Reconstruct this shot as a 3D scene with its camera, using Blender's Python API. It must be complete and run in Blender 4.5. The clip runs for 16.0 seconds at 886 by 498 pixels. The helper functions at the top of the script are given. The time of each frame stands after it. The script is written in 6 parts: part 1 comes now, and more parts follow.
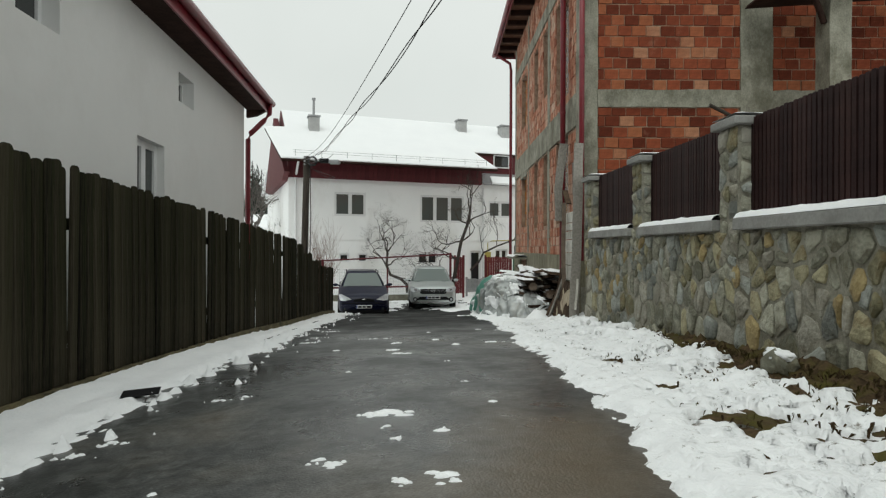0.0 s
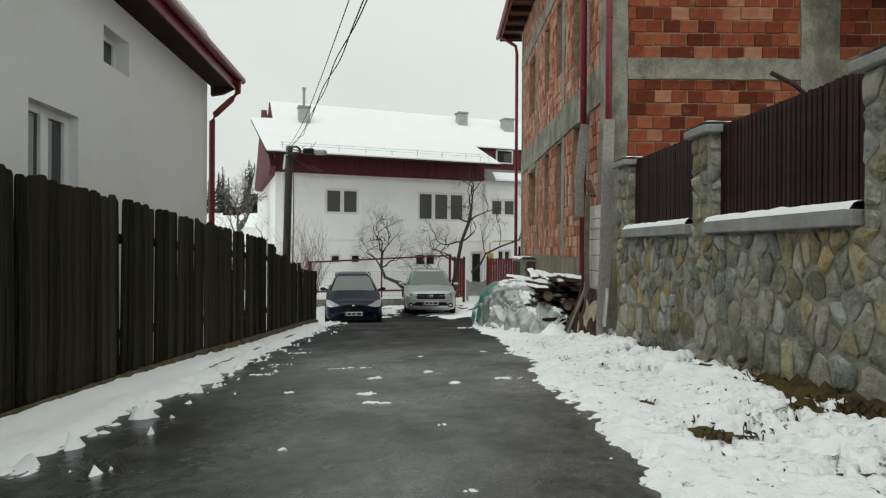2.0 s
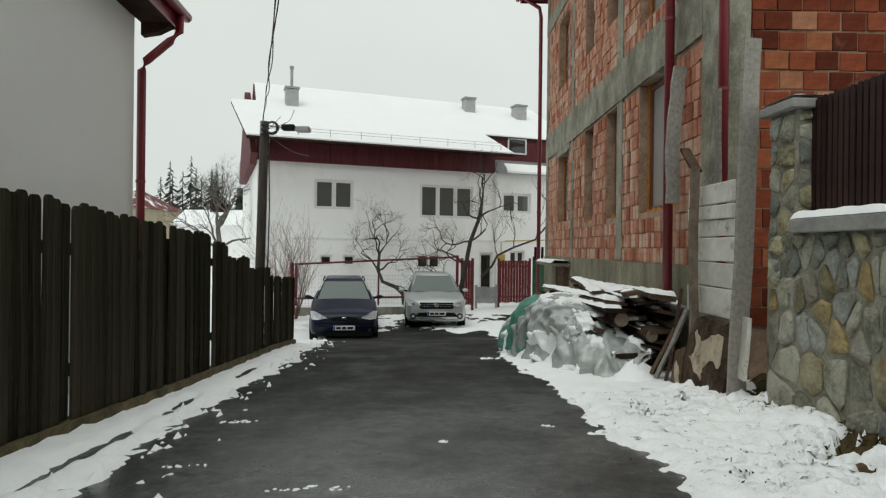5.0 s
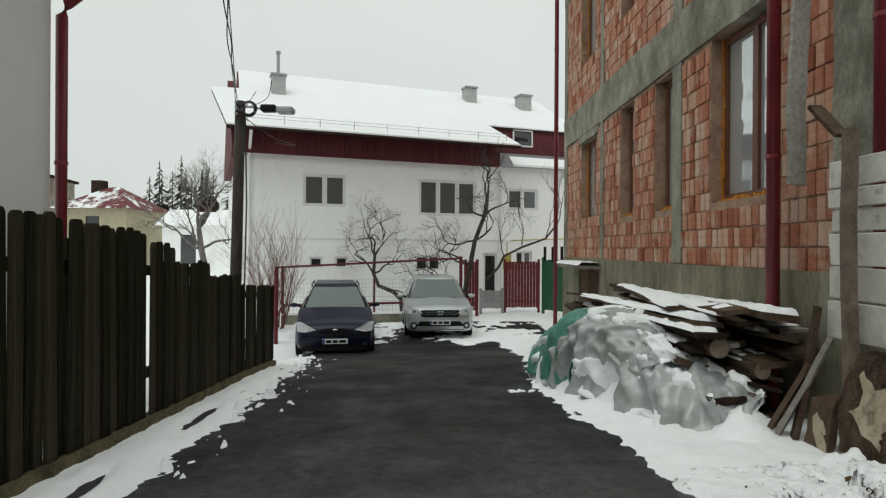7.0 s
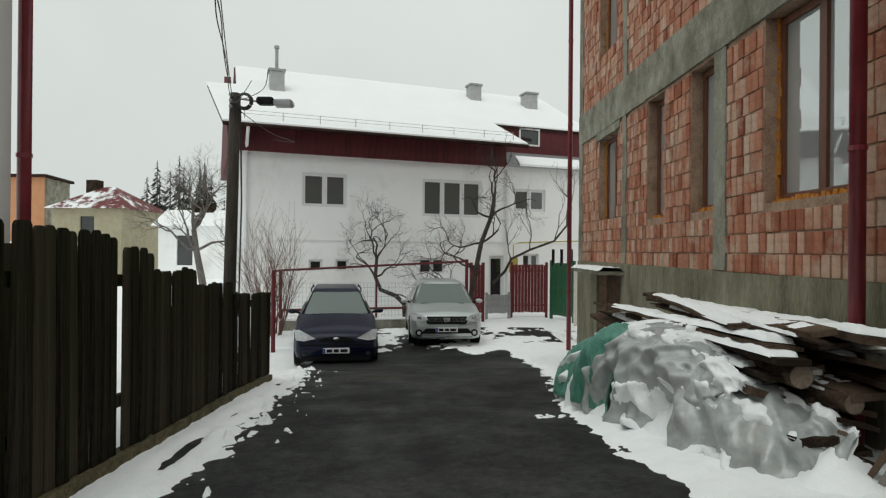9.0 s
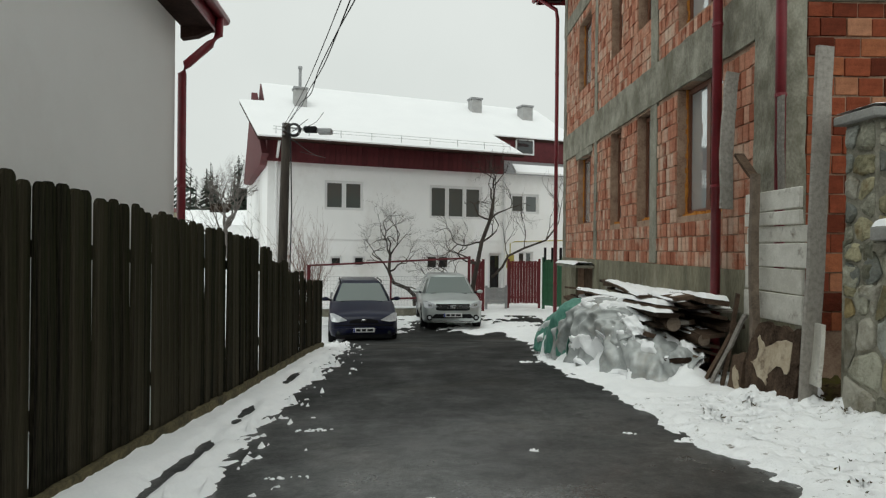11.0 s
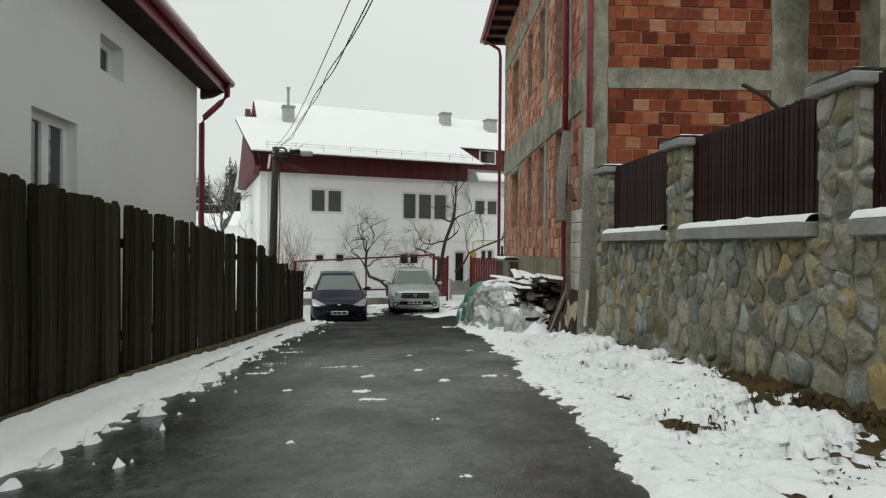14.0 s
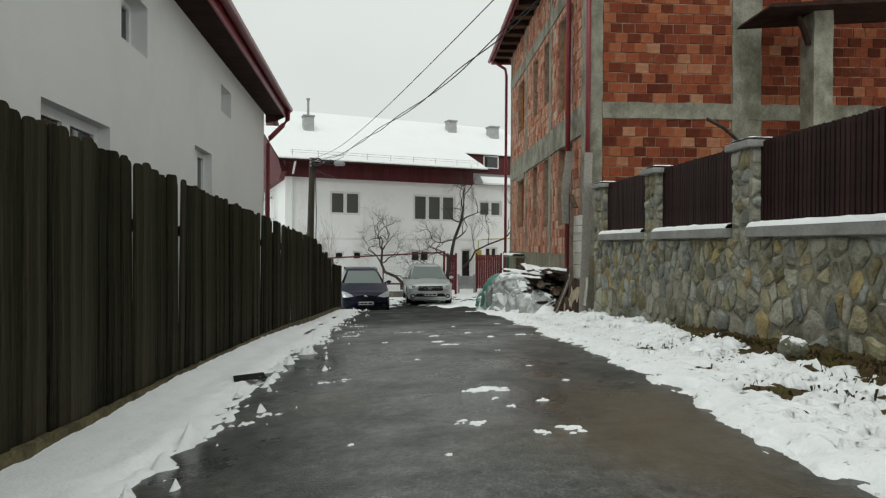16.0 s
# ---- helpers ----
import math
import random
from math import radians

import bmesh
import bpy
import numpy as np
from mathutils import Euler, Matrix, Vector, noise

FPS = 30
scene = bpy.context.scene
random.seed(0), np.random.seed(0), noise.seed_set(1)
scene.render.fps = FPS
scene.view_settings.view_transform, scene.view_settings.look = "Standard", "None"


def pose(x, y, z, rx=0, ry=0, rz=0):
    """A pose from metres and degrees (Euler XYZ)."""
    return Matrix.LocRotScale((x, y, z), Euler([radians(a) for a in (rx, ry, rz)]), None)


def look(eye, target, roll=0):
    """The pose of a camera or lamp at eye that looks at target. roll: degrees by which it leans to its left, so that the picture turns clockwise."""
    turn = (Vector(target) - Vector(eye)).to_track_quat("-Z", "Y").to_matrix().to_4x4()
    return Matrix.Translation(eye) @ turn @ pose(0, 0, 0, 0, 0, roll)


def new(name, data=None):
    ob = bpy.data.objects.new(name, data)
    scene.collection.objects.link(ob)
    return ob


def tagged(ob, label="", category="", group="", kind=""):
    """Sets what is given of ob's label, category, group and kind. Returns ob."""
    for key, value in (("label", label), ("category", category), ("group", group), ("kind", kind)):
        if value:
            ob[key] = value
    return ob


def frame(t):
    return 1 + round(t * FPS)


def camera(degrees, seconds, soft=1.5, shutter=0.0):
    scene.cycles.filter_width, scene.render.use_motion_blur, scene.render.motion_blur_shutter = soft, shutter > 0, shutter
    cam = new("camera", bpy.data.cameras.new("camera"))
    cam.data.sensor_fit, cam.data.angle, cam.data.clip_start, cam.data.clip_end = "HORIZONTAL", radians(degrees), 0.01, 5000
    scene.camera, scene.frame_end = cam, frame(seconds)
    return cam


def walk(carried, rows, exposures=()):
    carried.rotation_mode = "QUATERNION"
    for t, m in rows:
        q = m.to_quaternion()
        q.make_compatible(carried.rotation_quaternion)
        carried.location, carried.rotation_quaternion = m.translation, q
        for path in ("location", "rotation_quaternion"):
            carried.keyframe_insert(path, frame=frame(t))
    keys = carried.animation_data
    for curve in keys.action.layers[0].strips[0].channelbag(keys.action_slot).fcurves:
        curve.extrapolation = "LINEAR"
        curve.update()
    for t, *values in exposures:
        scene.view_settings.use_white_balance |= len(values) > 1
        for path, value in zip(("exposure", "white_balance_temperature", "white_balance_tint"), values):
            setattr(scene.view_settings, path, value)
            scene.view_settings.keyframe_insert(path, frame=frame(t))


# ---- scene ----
cam = camera(72.0, 16.0, soft=1.25)
PATH = [
    (0, (0.285, -0.317, 1.627), (0.293, 1.543, 1.624), 0.20),
    (0.5, (0.302, 0.273, 1.642), (0.311, 2.133, 1.638), 0.22),
    (1, (0.332, 0.765, 1.641), (0.339, 2.625, 1.638), 0.29),
    (1.5, (0.327, 1.228, 1.641), (0.337, 3.088, 1.638), 0.31),
    (2, (0.337, 1.653, 1.641), (0.345, 3.513, 1.639), 0.34),
    (2.5, (0.299, 2.147, 1.641), (0.310, 4.007, 1.639), 0.39),
    (3, (0.236, 2.627, 1.649), (0.248, 4.487, 1.645), 0.40),
    (3.5, (0.202, 3.181, 1.652), (0.213, 5.041, 1.647), 0.46),
    (4, (0.152, 3.738, 1.652), (0.163, 5.598, 1.649), 0.58),
    (6.5, (-0.105, 6.377, 1.642), (-0.079, 8.237, 1.641), 0.42),
    (7, (-0.175, 6.808, 1.658), (-0.143, 8.668, 1.657), 0.33),
    (7.5, (-0.205, 7.255, 1.667), (-0.171, 9.115, 1.667), 0.43),
    (8, (-0.229, 7.640, 1.680), (-0.196, 9.500, 1.682), 0.57),
    (8.5, (-0.290, 7.774, 1.694), (-0.254, 9.634, 1.697), 0.47),
    (11, (-0.608, 4.868, 1.709), (-0.571, 6.727, 1.705), 0.53),
    (11.5, (-0.661, 4.041, 1.692), (-0.615, 5.900, 1.687), 0.74),
    (12, (-0.459, 3.442, 1.679), (-0.415, 5.302, 1.673), 0.58),
    (12.5, (-0.148, 2.850, 1.692), (-0.099, 4.710, 1.686), 0.58),
    (13, (0.137, 2.356, 1.693), (0.193, 4.215, 1.687), 0.52),
    (13.5, (0.276, 1.861, 1.703), (0.336, 3.720, 1.694), 0.43),
    (14, (0.258, 1.348, 1.707), (0.321, 3.207, 1.699), 0.46),
    (14.5, (0.077, 0.797, 1.711), (0.146, 2.656, 1.703), 0.44),
    (15, (-0.201, 0.156, 1.706), (-0.127, 2.015, 1.697), 0.45),
    (15.5, (-0.420, -0.453, 1.714), (-0.342, 1.406, 1.704), 0.43),
    (16, (-0.512, -1.094, 1.696), (-0.431, 0.764, 1.683), 0.35),
]
walk(cam, [(t, look(eye, target, roll)) for t, eye, target, roll in PATH],
     exposures=((0, -0.04), (4, -0.07), (7, -0.12), (8.5, -0.16), (11, -0.08), (16, -0.07)))

# ---- light: overcast winter sky ----
world = bpy.data.worlds.new("world")
scene.world = world
world.use_nodes = True
wt = world.node_tree
wt.nodes.clear()
w_out = wt.nodes.new("ShaderNodeOutputWorld")
w_bg = wt.nodes.new("ShaderNodeBackground")
w_tc = wt.nodes.new("ShaderNodeTexCoord")
w_noise = wt.nodes.new("ShaderNodeTexNoise")
w_noise.inputs["Scale"].default_value = 1.6
w_noise.inputs["Detail"].default_value = 5
w_ramp = wt.nodes.new("ShaderNodeValToRGB")
w_ramp.color_ramp.elements[0].position, w_ramp.color_ramp.elements[1].position = 0.3, 0.75
w_ramp.color_ramp.elements[0].color = (0.685, 0.735, 0.705, 1)
w_ramp.color_ramp.elements[1].color = (0.80, 0.845, 0.815, 1)
wt.links.new(w_tc.outputs["Generated"], w_noise.inputs["Vector"])
wt.links.new(w_noise.outputs["Fac"], w_ramp.inputs["Fac"])
wt.links.new(w_ramp.outputs["Color"], w_bg.inputs["Color"])
w_bg.inputs["Strength"].default_value = 1.0
wt.links.new(w_bg.outputs[0], w_out.inputs["Surface"])
sun = new("sun", bpy.data.lights.new("sun", "SUN"))
sun.data.energy, sun.data.angle, sun.data.color = 1.0, radians(40), (0.95, 1, 0.95)
sun.matrix_world = look((0, 0, 30), (6, 14, 0))

# ---- materials ----
def mat(name, low, high=None, rough=0.8, scale=6.0, fine=60.0, bump=0.15, metal=0.0, stretch=(1, 1, 1), spread=0.0, dirt=None, dirt_scale=1.3, spec=0.4, bump_dist=0.01, dirt_at=(0.5, 0.68)):
    """Two-scale noise between two colours, optional stains, per-piece variation and fine relief."""
    high = high or tuple(min(1, c * 1.25) for c in low)
    m = bpy.data.materials.new(name)
    m.use_nodes = True
    nt = m.node_tree
    b = nt.nodes["Principled BSDF"]
    tc = nt.nodes.new("ShaderNodeTexCoord")
    mp = nt.nodes.new("ShaderNodeMapping")
    mp.inputs["Scale"].default_value = stretch
    nt.links.new(tc.outputs["Object"], mp.inputs["Vector"])
    big = nt.nodes.new("ShaderNodeTexNoise")
    big.inputs["Scale"].default_value, big.inputs["Detail"].default_value, big.inputs["Roughness"].default_value = scale, 6, 0.62
    small = nt.nodes.new("ShaderNodeTexNoise")
    small.inputs["Scale"].default_value, small.inputs["Detail"].default_value = fine, 4
    for n in (big, small):
        nt.links.new(mp.outputs["Vector"], n.inputs["Vector"])
    mixn = nt.nodes.new("ShaderNodeMath")
    mixn.operation = "MULTIPLY_ADD"
    mixn.inputs[1].default_value, mixn.inputs[2].default_value = 0.45, -0.22
    nt.links.new(small.outputs["Fac"], mixn.inputs[0])
    add = nt.nodes.new("ShaderNodeMath")
    nt.links.new(big.outputs["Fac"], add.inputs[0])
    nt.links.new(mixn.outputs[0], add.inputs[1])
    last = add.outputs[0]
    if spread:
        info = nt.nodes.new("ShaderNodeObjectInfo")
        geo = nt.nodes.new("ShaderNodeNewGeometry")
        both = nt.nodes.new("ShaderNodeMath")
        nt.links.new(info.outputs["Random"], both.inputs[0])
        nt.links.new(geo.outputs["Random Per Island"], both.inputs[1])
        frac = nt.nodes.new("ShaderNodeMath")
        frac.operation = "FRACT"
        nt.links.new(both.outputs[0], frac.inputs[0])
        sp = nt.nodes.new("ShaderNodeMath")
        sp.operation = "MULTIPLY_ADD"
        sp.inputs[1].default_value, sp.inputs[2].default_value = spread, -spread / 2
        nt.links.new(frac.outputs[0], sp.inputs[0])
        add2 = nt.nodes.new("ShaderNodeMath")
        nt.links.new(last, add2.inputs[0])
        nt.links.new(sp.outputs[0], add2.inputs[1])
        last = add2.outputs[0]
    ramp = nt.nodes.new("ShaderNodeValToRGB")
    ramp.color_ramp.elements[0].position, ramp.color_ramp.elements[1].position = 0.28, 0.72
    ramp.color_ramp.elements[0].color, ramp.color_ramp.elements[1].color = (*low, 1), (*high, 1)
    nt.links.new(last, ramp.inputs["Fac"])
    col = ramp.outputs["Color"]
    if dirt:
        dn = nt.nodes.new("ShaderNodeTexNoise")
        dn.inputs["Scale"].default_value, dn.inputs["Detail"].default_value, dn.inputs["Roughness"].default_value = dirt_scale, 8, 0.7
        nt.links.new(mp.outputs["Vector"], dn.inputs["Vector"])
        dr = nt.nodes.new("ShaderNodeValToRGB")
        dr.color_ramp.elements[0].position, dr.color_ramp.elements[1].position = dirt_at
        nt.links.new(dn.outputs["Fac"], dr.inputs["Fac"])
        mx = nt.nodes.new("ShaderNodeMix")
        mx.data_type = "RGBA"
        nt.links.new(dr.outputs["Color"], mx.inputs[0])
        nt.links.new(col, mx.inputs[6])
        mx.inputs[7].default_value = (*dirt, 1)
        col = mx.outputs[2]
    nt.links.new(col, b.inputs["Base Color"])
    b.inputs["Roughness"].default_value, b.inputs["Metallic"].default_value = rough, metal
    b.inputs["Specular IOR Level"].default_value = spec
    if bump:
        bp = nt.nodes.new("ShaderNodeBump")
        bp.inputs["Strength"].default_value, bp.inputs["Distance"].default_value = bump, bump_dist
        nt.links.new(last, bp.inputs["Height"])
        nt.links.new(bp.outputs[0], b.inputs["Normal"])
    return m


SNOW = mat("snow", (0.88, 0.89, 0.90), (0.95, 0.955, 0.96), 0.75, 3.5, 45, 0.6, bump_dist=0.02)
SNOW_TRODDEN = mat("trodden_snow", (0.87, 0.88, 0.89), (0.95, 0.955, 0.96), 0.7, 7, 50, 0.8, dirt=(0.15, 0.125, 0.09), dirt_scale=11, bump_dist=0.025, dirt_at=(0.60, 0.69))
ROOF_SNOW = mat("roof_snow", (0.86, 0.865, 0.875), (0.90, 0.905, 0.91), 0.8, 0.8, 12, 0.15)
STUCCO = mat("white_stucco", (0.735, 0.73, 0.715), (0.775, 0.77, 0.755), 0.9, 0.8, 110, 0.10, dirt=(0.70, 0.69, 0.67), dirt_scale=0.3, spec=0.2)
STUCCO_FAR = mat("old_white_render", (0.88, 0.88, 0.875), (0.94, 0.94, 0.935), 0.9, 0.9, 50, 0.1, dirt=(0.76, 0.75, 0.73), dirt_scale=0.45, stretch=(1, 1, 0.6), spec=0.2)
FENCE_WOOD = mat("weathered_dark_board", (0.0022, 0.002, 0.0013), (0.066, 0.056, 0.038), 0.9, 4, 30, 0.9, stretch=(9, 9, 0.35), spread=0.36, dirt=(0.030, 0.032, 0.015), dirt_scale=0.7, spec=0.06, dirt_at=(0.46, 0.66))
CONCRETE = mat("raw_concrete", (0.13, 0.122, 0.092), (0.38, 0.365, 0.295), 0.9, 3, 40, 0.6, dirt=(0.12, 0.11, 0.075), dirt_scale=1.6, stretch=(1, 1, 0.7), bump_dist=0.02, dirt_at=(0.48, 0.66))
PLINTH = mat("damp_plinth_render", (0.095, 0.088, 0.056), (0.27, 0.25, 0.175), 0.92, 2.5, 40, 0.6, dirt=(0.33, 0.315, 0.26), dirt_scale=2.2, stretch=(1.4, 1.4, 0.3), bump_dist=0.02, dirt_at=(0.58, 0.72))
MOSSY = mat("mossy_concrete", (0.035, 0.030, 0.014), (0.16, 0.13, 0.065), 0.95, 5, 40, 0.5)
MORTAR = mat("wall_mortar", (0.19, 0.18, 0.14), (0.40, 0.38, 0.31), 0.95, 7, 50, 0.7, dirt=(0.10, 0.09, 0.06), dirt_scale=2.2, bump_dist=0.02)


def clay(name, tones, smear, smear_at):
    """Fired clay: each block its own tone from a row of tones, scuffs, pits and smeared mortar."""
    m = mat(name, (0.5, 0.5, 0.5), (1.0, 1.0, 1.0), 0.88, 9, 70, 0.6, spec=0.12, bump_dist=0.012, stretch=(1, 1, 1.6))
    nt = m.node_tree
    b = nt.nodes["Principled BSDF"]
    grain = b.inputs["Base Color"].links[0].from_socket
    info = nt.nodes.new("ShaderNodeObjectInfo")
    geo = nt.nodes.new("ShaderNodeNewGeometry")
    both = nt.nodes.new("ShaderNodeMath")
    nt.links.new(info.outputs["Random"], both.inputs[0])
    nt.links.new(geo.outputs["Random Per Island"], both.inputs[1])
    frac = nt.nodes.new("ShaderNodeMath")
    frac.operation = "FRACT"
    nt.links.new(both.outputs[0], frac.inputs[0])
    ramp = nt.nodes.new("ShaderNodeValToRGB")
    while len(ramp.color_ramp.elements) < len(tones):
        ramp.color_ramp.elements.new(0.5)
    for k, (at, tone) in enumerate(tones):
        ramp.color_ramp.elements[k].position = at
        ramp.color_ramp.elements[k].color = (*tone, 1)
    nt.links.new(frac.outputs[0], ramp.inputs["Fac"])
    shade = nt.nodes.new("ShaderNodeMix")
    shade.data_type, shade.blend_type = "RGBA", "MULTIPLY"
    shade.inputs[0].default_value = 0.9
    nt.links.new(ramp.outputs["Color"], shade.inputs[6])
    nt.links.new(grain, shade.inputs[7])
    # scuffs run on from block to block, so they follow the wall and not the block
    col = shade.outputs[2]
    for scale, tone, at in ((2.3, smear, smear_at), (0.7, tuple(c * 0.7 for c in tones[1][1]), (0.55, 0.80))):
        n = nt.nodes.new("ShaderNodeTexNoise")
        n.inputs["Scale"].default_value, n.inputs["Detail"].default_value, n.inputs["Roughness"].default_value = scale, 9, 0.72
        nt.links.new(geo.outputs["Position"], n.inputs["Vector"])
        r = nt.nodes.new("ShaderNodeValToRGB")
        r.color_ramp.elements[0].position, r.color_ramp.elements[1].position = at
        r.color_ramp.elements[1].color = (0.8, 0.8, 0.8, 1)
        nt.links.new(n.outputs["Fac"], r.inputs["Fac"])
        mx = nt.nodes.new("ShaderNodeMix")
        mx.data_type = "RGBA"
        nt.links.new(r.outputs["Color"], mx.inputs[0])
        nt.links.new(col, mx.inputs[6])
        mx.inputs[7].default_value = (*tone, 1)
        col = mx.outputs[2]
    nt.links.new(col, b.inputs["Base Color"])
    return m


BRICK = clay("hollow_clay_brick", ((0.0, (0.12, 0.027, 0.014)), (0.28, (0.22, 0.052, 0.026)), (0.7, (0.34, 0.088, 0.042)), (0.9, (0.42, 0.145, 0.068)), (1.0, (0.52, 0.26, 0.155))), (0.36, 0.21, 0.145), (0.58, 0.78))
BRICK_PALE = clay("weathered_clay_brick", ((0.0, (0.32, 0.105, 0.060)), (0.3, (0.50, 0.200, 0.125)), (0.65, (0.60, 0.290, 0.190)), (0.88, (0.66, 0.39, 0.28)), (1.0, (0.68, 0.49, 0.38))), (0.54, 0.43, 0.33), (0.50, 0.68))
BRICK_JOINT = mat("brick_mortar", (0.20, 0.115, 0.078), (0.44, 0.31, 0.22), 0.95, 6, 50, 0.5)
STONE = mat("wall_stone", (0.14, 0.138, 0.10), (0.44, 0.43, 0.34), 0.72, 6, 35, 0.9, spread=0.5, dirt=(0.12, 0.105, 0.06), dirt_scale=3.5, bump_dist=0.03)
STONE_BLUE = mat("blue_grey_wall_stone", (0.15, 0.158, 0.14), (0.38, 0.395, 0.355), 0.68, 6, 35, 0.9, spread=0.5, dirt=(0.17, 0.165, 0.12), dirt_scale=4, bump_dist=0.03)
STONE_OLIVE = mat("olive_wall_stone", (0.15, 0.138, 0.078), (0.42, 0.38, 0.24), 0.75, 6, 35, 0.9, spread=0.5, dirt=(0.20, 0.14, 0.06), dirt_scale=5, bump_dist=0.03)
STONE_OCHRE = mat("ochre_wall_stone", (0.24, 0.175, 0.075), (0.46, 0.36, 0.175), 0.75, 6, 35, 0.8, spread=0.4, dirt=(0.24, 0.18, 0.10), dirt_scale=4, bump_dist=0.03)
STONE_PALE = mat("pale_wall_stone", (0.24, 0.225, 0.18), (0.44, 0.42, 0.35), 0.75, 6, 35, 0.8, spread=0.4, dirt=(0.16, 0.14, 0.09), dirt_scale=4, bump_dist=0.03)
COPING = mat("coping_concrete", (0.24, 0.235, 0.22), (0.38, 0.375, 0.355), 0.85, 5, 50, 0.3)
RED_METAL = mat("dark_red_painted_metal", (0.15, 0.011, 0.018), (0.23, 0.022, 0.032), 0.36, 4, 60, 0.08, spec=0.5)
RED_BOARD = mat("dark_red_boards", (0.07, 0.009, 0.012), (0.12, 0.019, 0.023), 0.7, 4, 40, 0.3, spread=0.3)
RED_GATE = mat("red_gate_paint", (0.095, 0.008, 0.012), (0.155, 0.018, 0.022), 0.6, 4, 40, 0.2, spread=0.3)
BROWN_METAL = mat("dark_brown_metal_slat", (0.020, 0.009, 0.009), (0.045, 0.021, 0.019), 0.6, 5, 60, 0.1, spread=0.4, spec=0.15)
ROOF_DARK = mat("dark_eave_wood", (0.022, 0.012, 0.010), (0.05, 0.028, 0.022), 0.9, 5, 40, 0.3, spec=0.08)
SOFFIT = mat("stained_soffit_boards", (0.10, 0.045, 0.025), (0.17, 0.085, 0.05), 0.7, 5, 40, 0.3, spread=0.3)
WHITE_PVC = mat("white_window_frame", (0.70, 0.70, 0.70), (0.78, 0.78, 0.78), 0.4, 3, 40, 0.03)
BROWN_PVC = mat("brown_window_frame", (0.10, 0.035, 0.018), (0.16, 0.06, 0.03), 0.45, 5, 50, 0.1, stretch=(3, 3, 0.5))
FOAM = mat("orange_mounting_foam", (0.42, 0.15, 0.02), (0.60, 0.27, 0.05), 0.9, 18, 60, 0.6)
GREY_WOOD = mat("grey_weathered_wood", (0.16, 0.145, 0.125), (0.34, 0.315, 0.28), 0.85, 6, 60, 0.5, stretch=(4, 4, 0.6), spread=0.4)
BROWN_WOOD = mat("brown_rotten_wood", (0.022, 0.015, 0.011), (0.12, 0.082, 0.058), 0.95, 7, 50, 0.6, spread=0.5, spec=0.06)
WHITE_WOOD = mat("flaking_white_board", (0.52, 0.50, 0.44), (0.72, 0.70, 0.64), 0.85, 6, 60, 0.4, spread=0.3, dirt=(0.20, 0.16, 0.12), dirt_scale=5, dirt_at=(0.56, 0.72))
POLE_WOOD = mat("dark_pole_wood", (0.016, 0.012, 0.009), (0.065, 0.052, 0.040), 0.85, 6, 50, 0.5, stretch=(4, 4, 0.4))
BARK = mat("bare_bark", (0.025, 0.019, 0.015), (0.075, 0.060, 0.050), 0.9, 8, 60, 0.4)
BARK_RED = mat("reddish_twigs", (0.12, 0.06, 0.045), (0.20, 0.11, 0.085), 0.9, 8, 60, 0.3)
CABLE = mat("black_cable", (0.012, 0.012, 0.013), (0.03, 0.03, 0.03), 0.6, 8, 60, 0.05)
GALV = mat("galvanised_metal", (0.28, 0.285, 0.29), (0.40, 0.405, 0.41), 0.45, 6, 60, 0.1, metal=0.6)
GREEN_PAINT = mat("green_painted_metal", (0.012, 0.075, 0.035), (0.03, 0.13, 0.06), 0.5, 5, 50, 0.1)
YELLOW_PAINT = mat("yellow_gas_pipe", (0.40, 0.33, 0.07), (0.50, 0.42, 0.12), 0.5, 5, 50, 0.1)
OCHRE_RENDER = mat("cream_render", (0.36, 0.32, 0.22), (0.47, 0.42, 0.30), 0.9, 2, 40, 0.1)
ORANGE_RENDER = mat("orange_render", (0.52, 0.24, 0.12), (0.60, 0.30, 0.16), 0.9, 2, 40, 0.1)
CONIFER = mat("conifer_needles", (0.015, 0.025, 0.018), (0.04, 0.055, 0.04), 0.9, 3, 30, 0.3, spread=0.4)
SOIL = mat("bare_brown_soil", (0.018, 0.012, 0.007), (0.12, 0.080, 0.045), 0.95, 9, 45, 0.9, dirt=(0.075, 0.066, 0.018), dirt_scale=5, spec=0.1, bump_dist=0.03, dirt_at=(0.46, 0.64))
FLUE = mat("chimney_render", (0.34, 0.34, 0.34), (0.46, 0.46, 0.45), 0.9, 4, 50, 0.2)


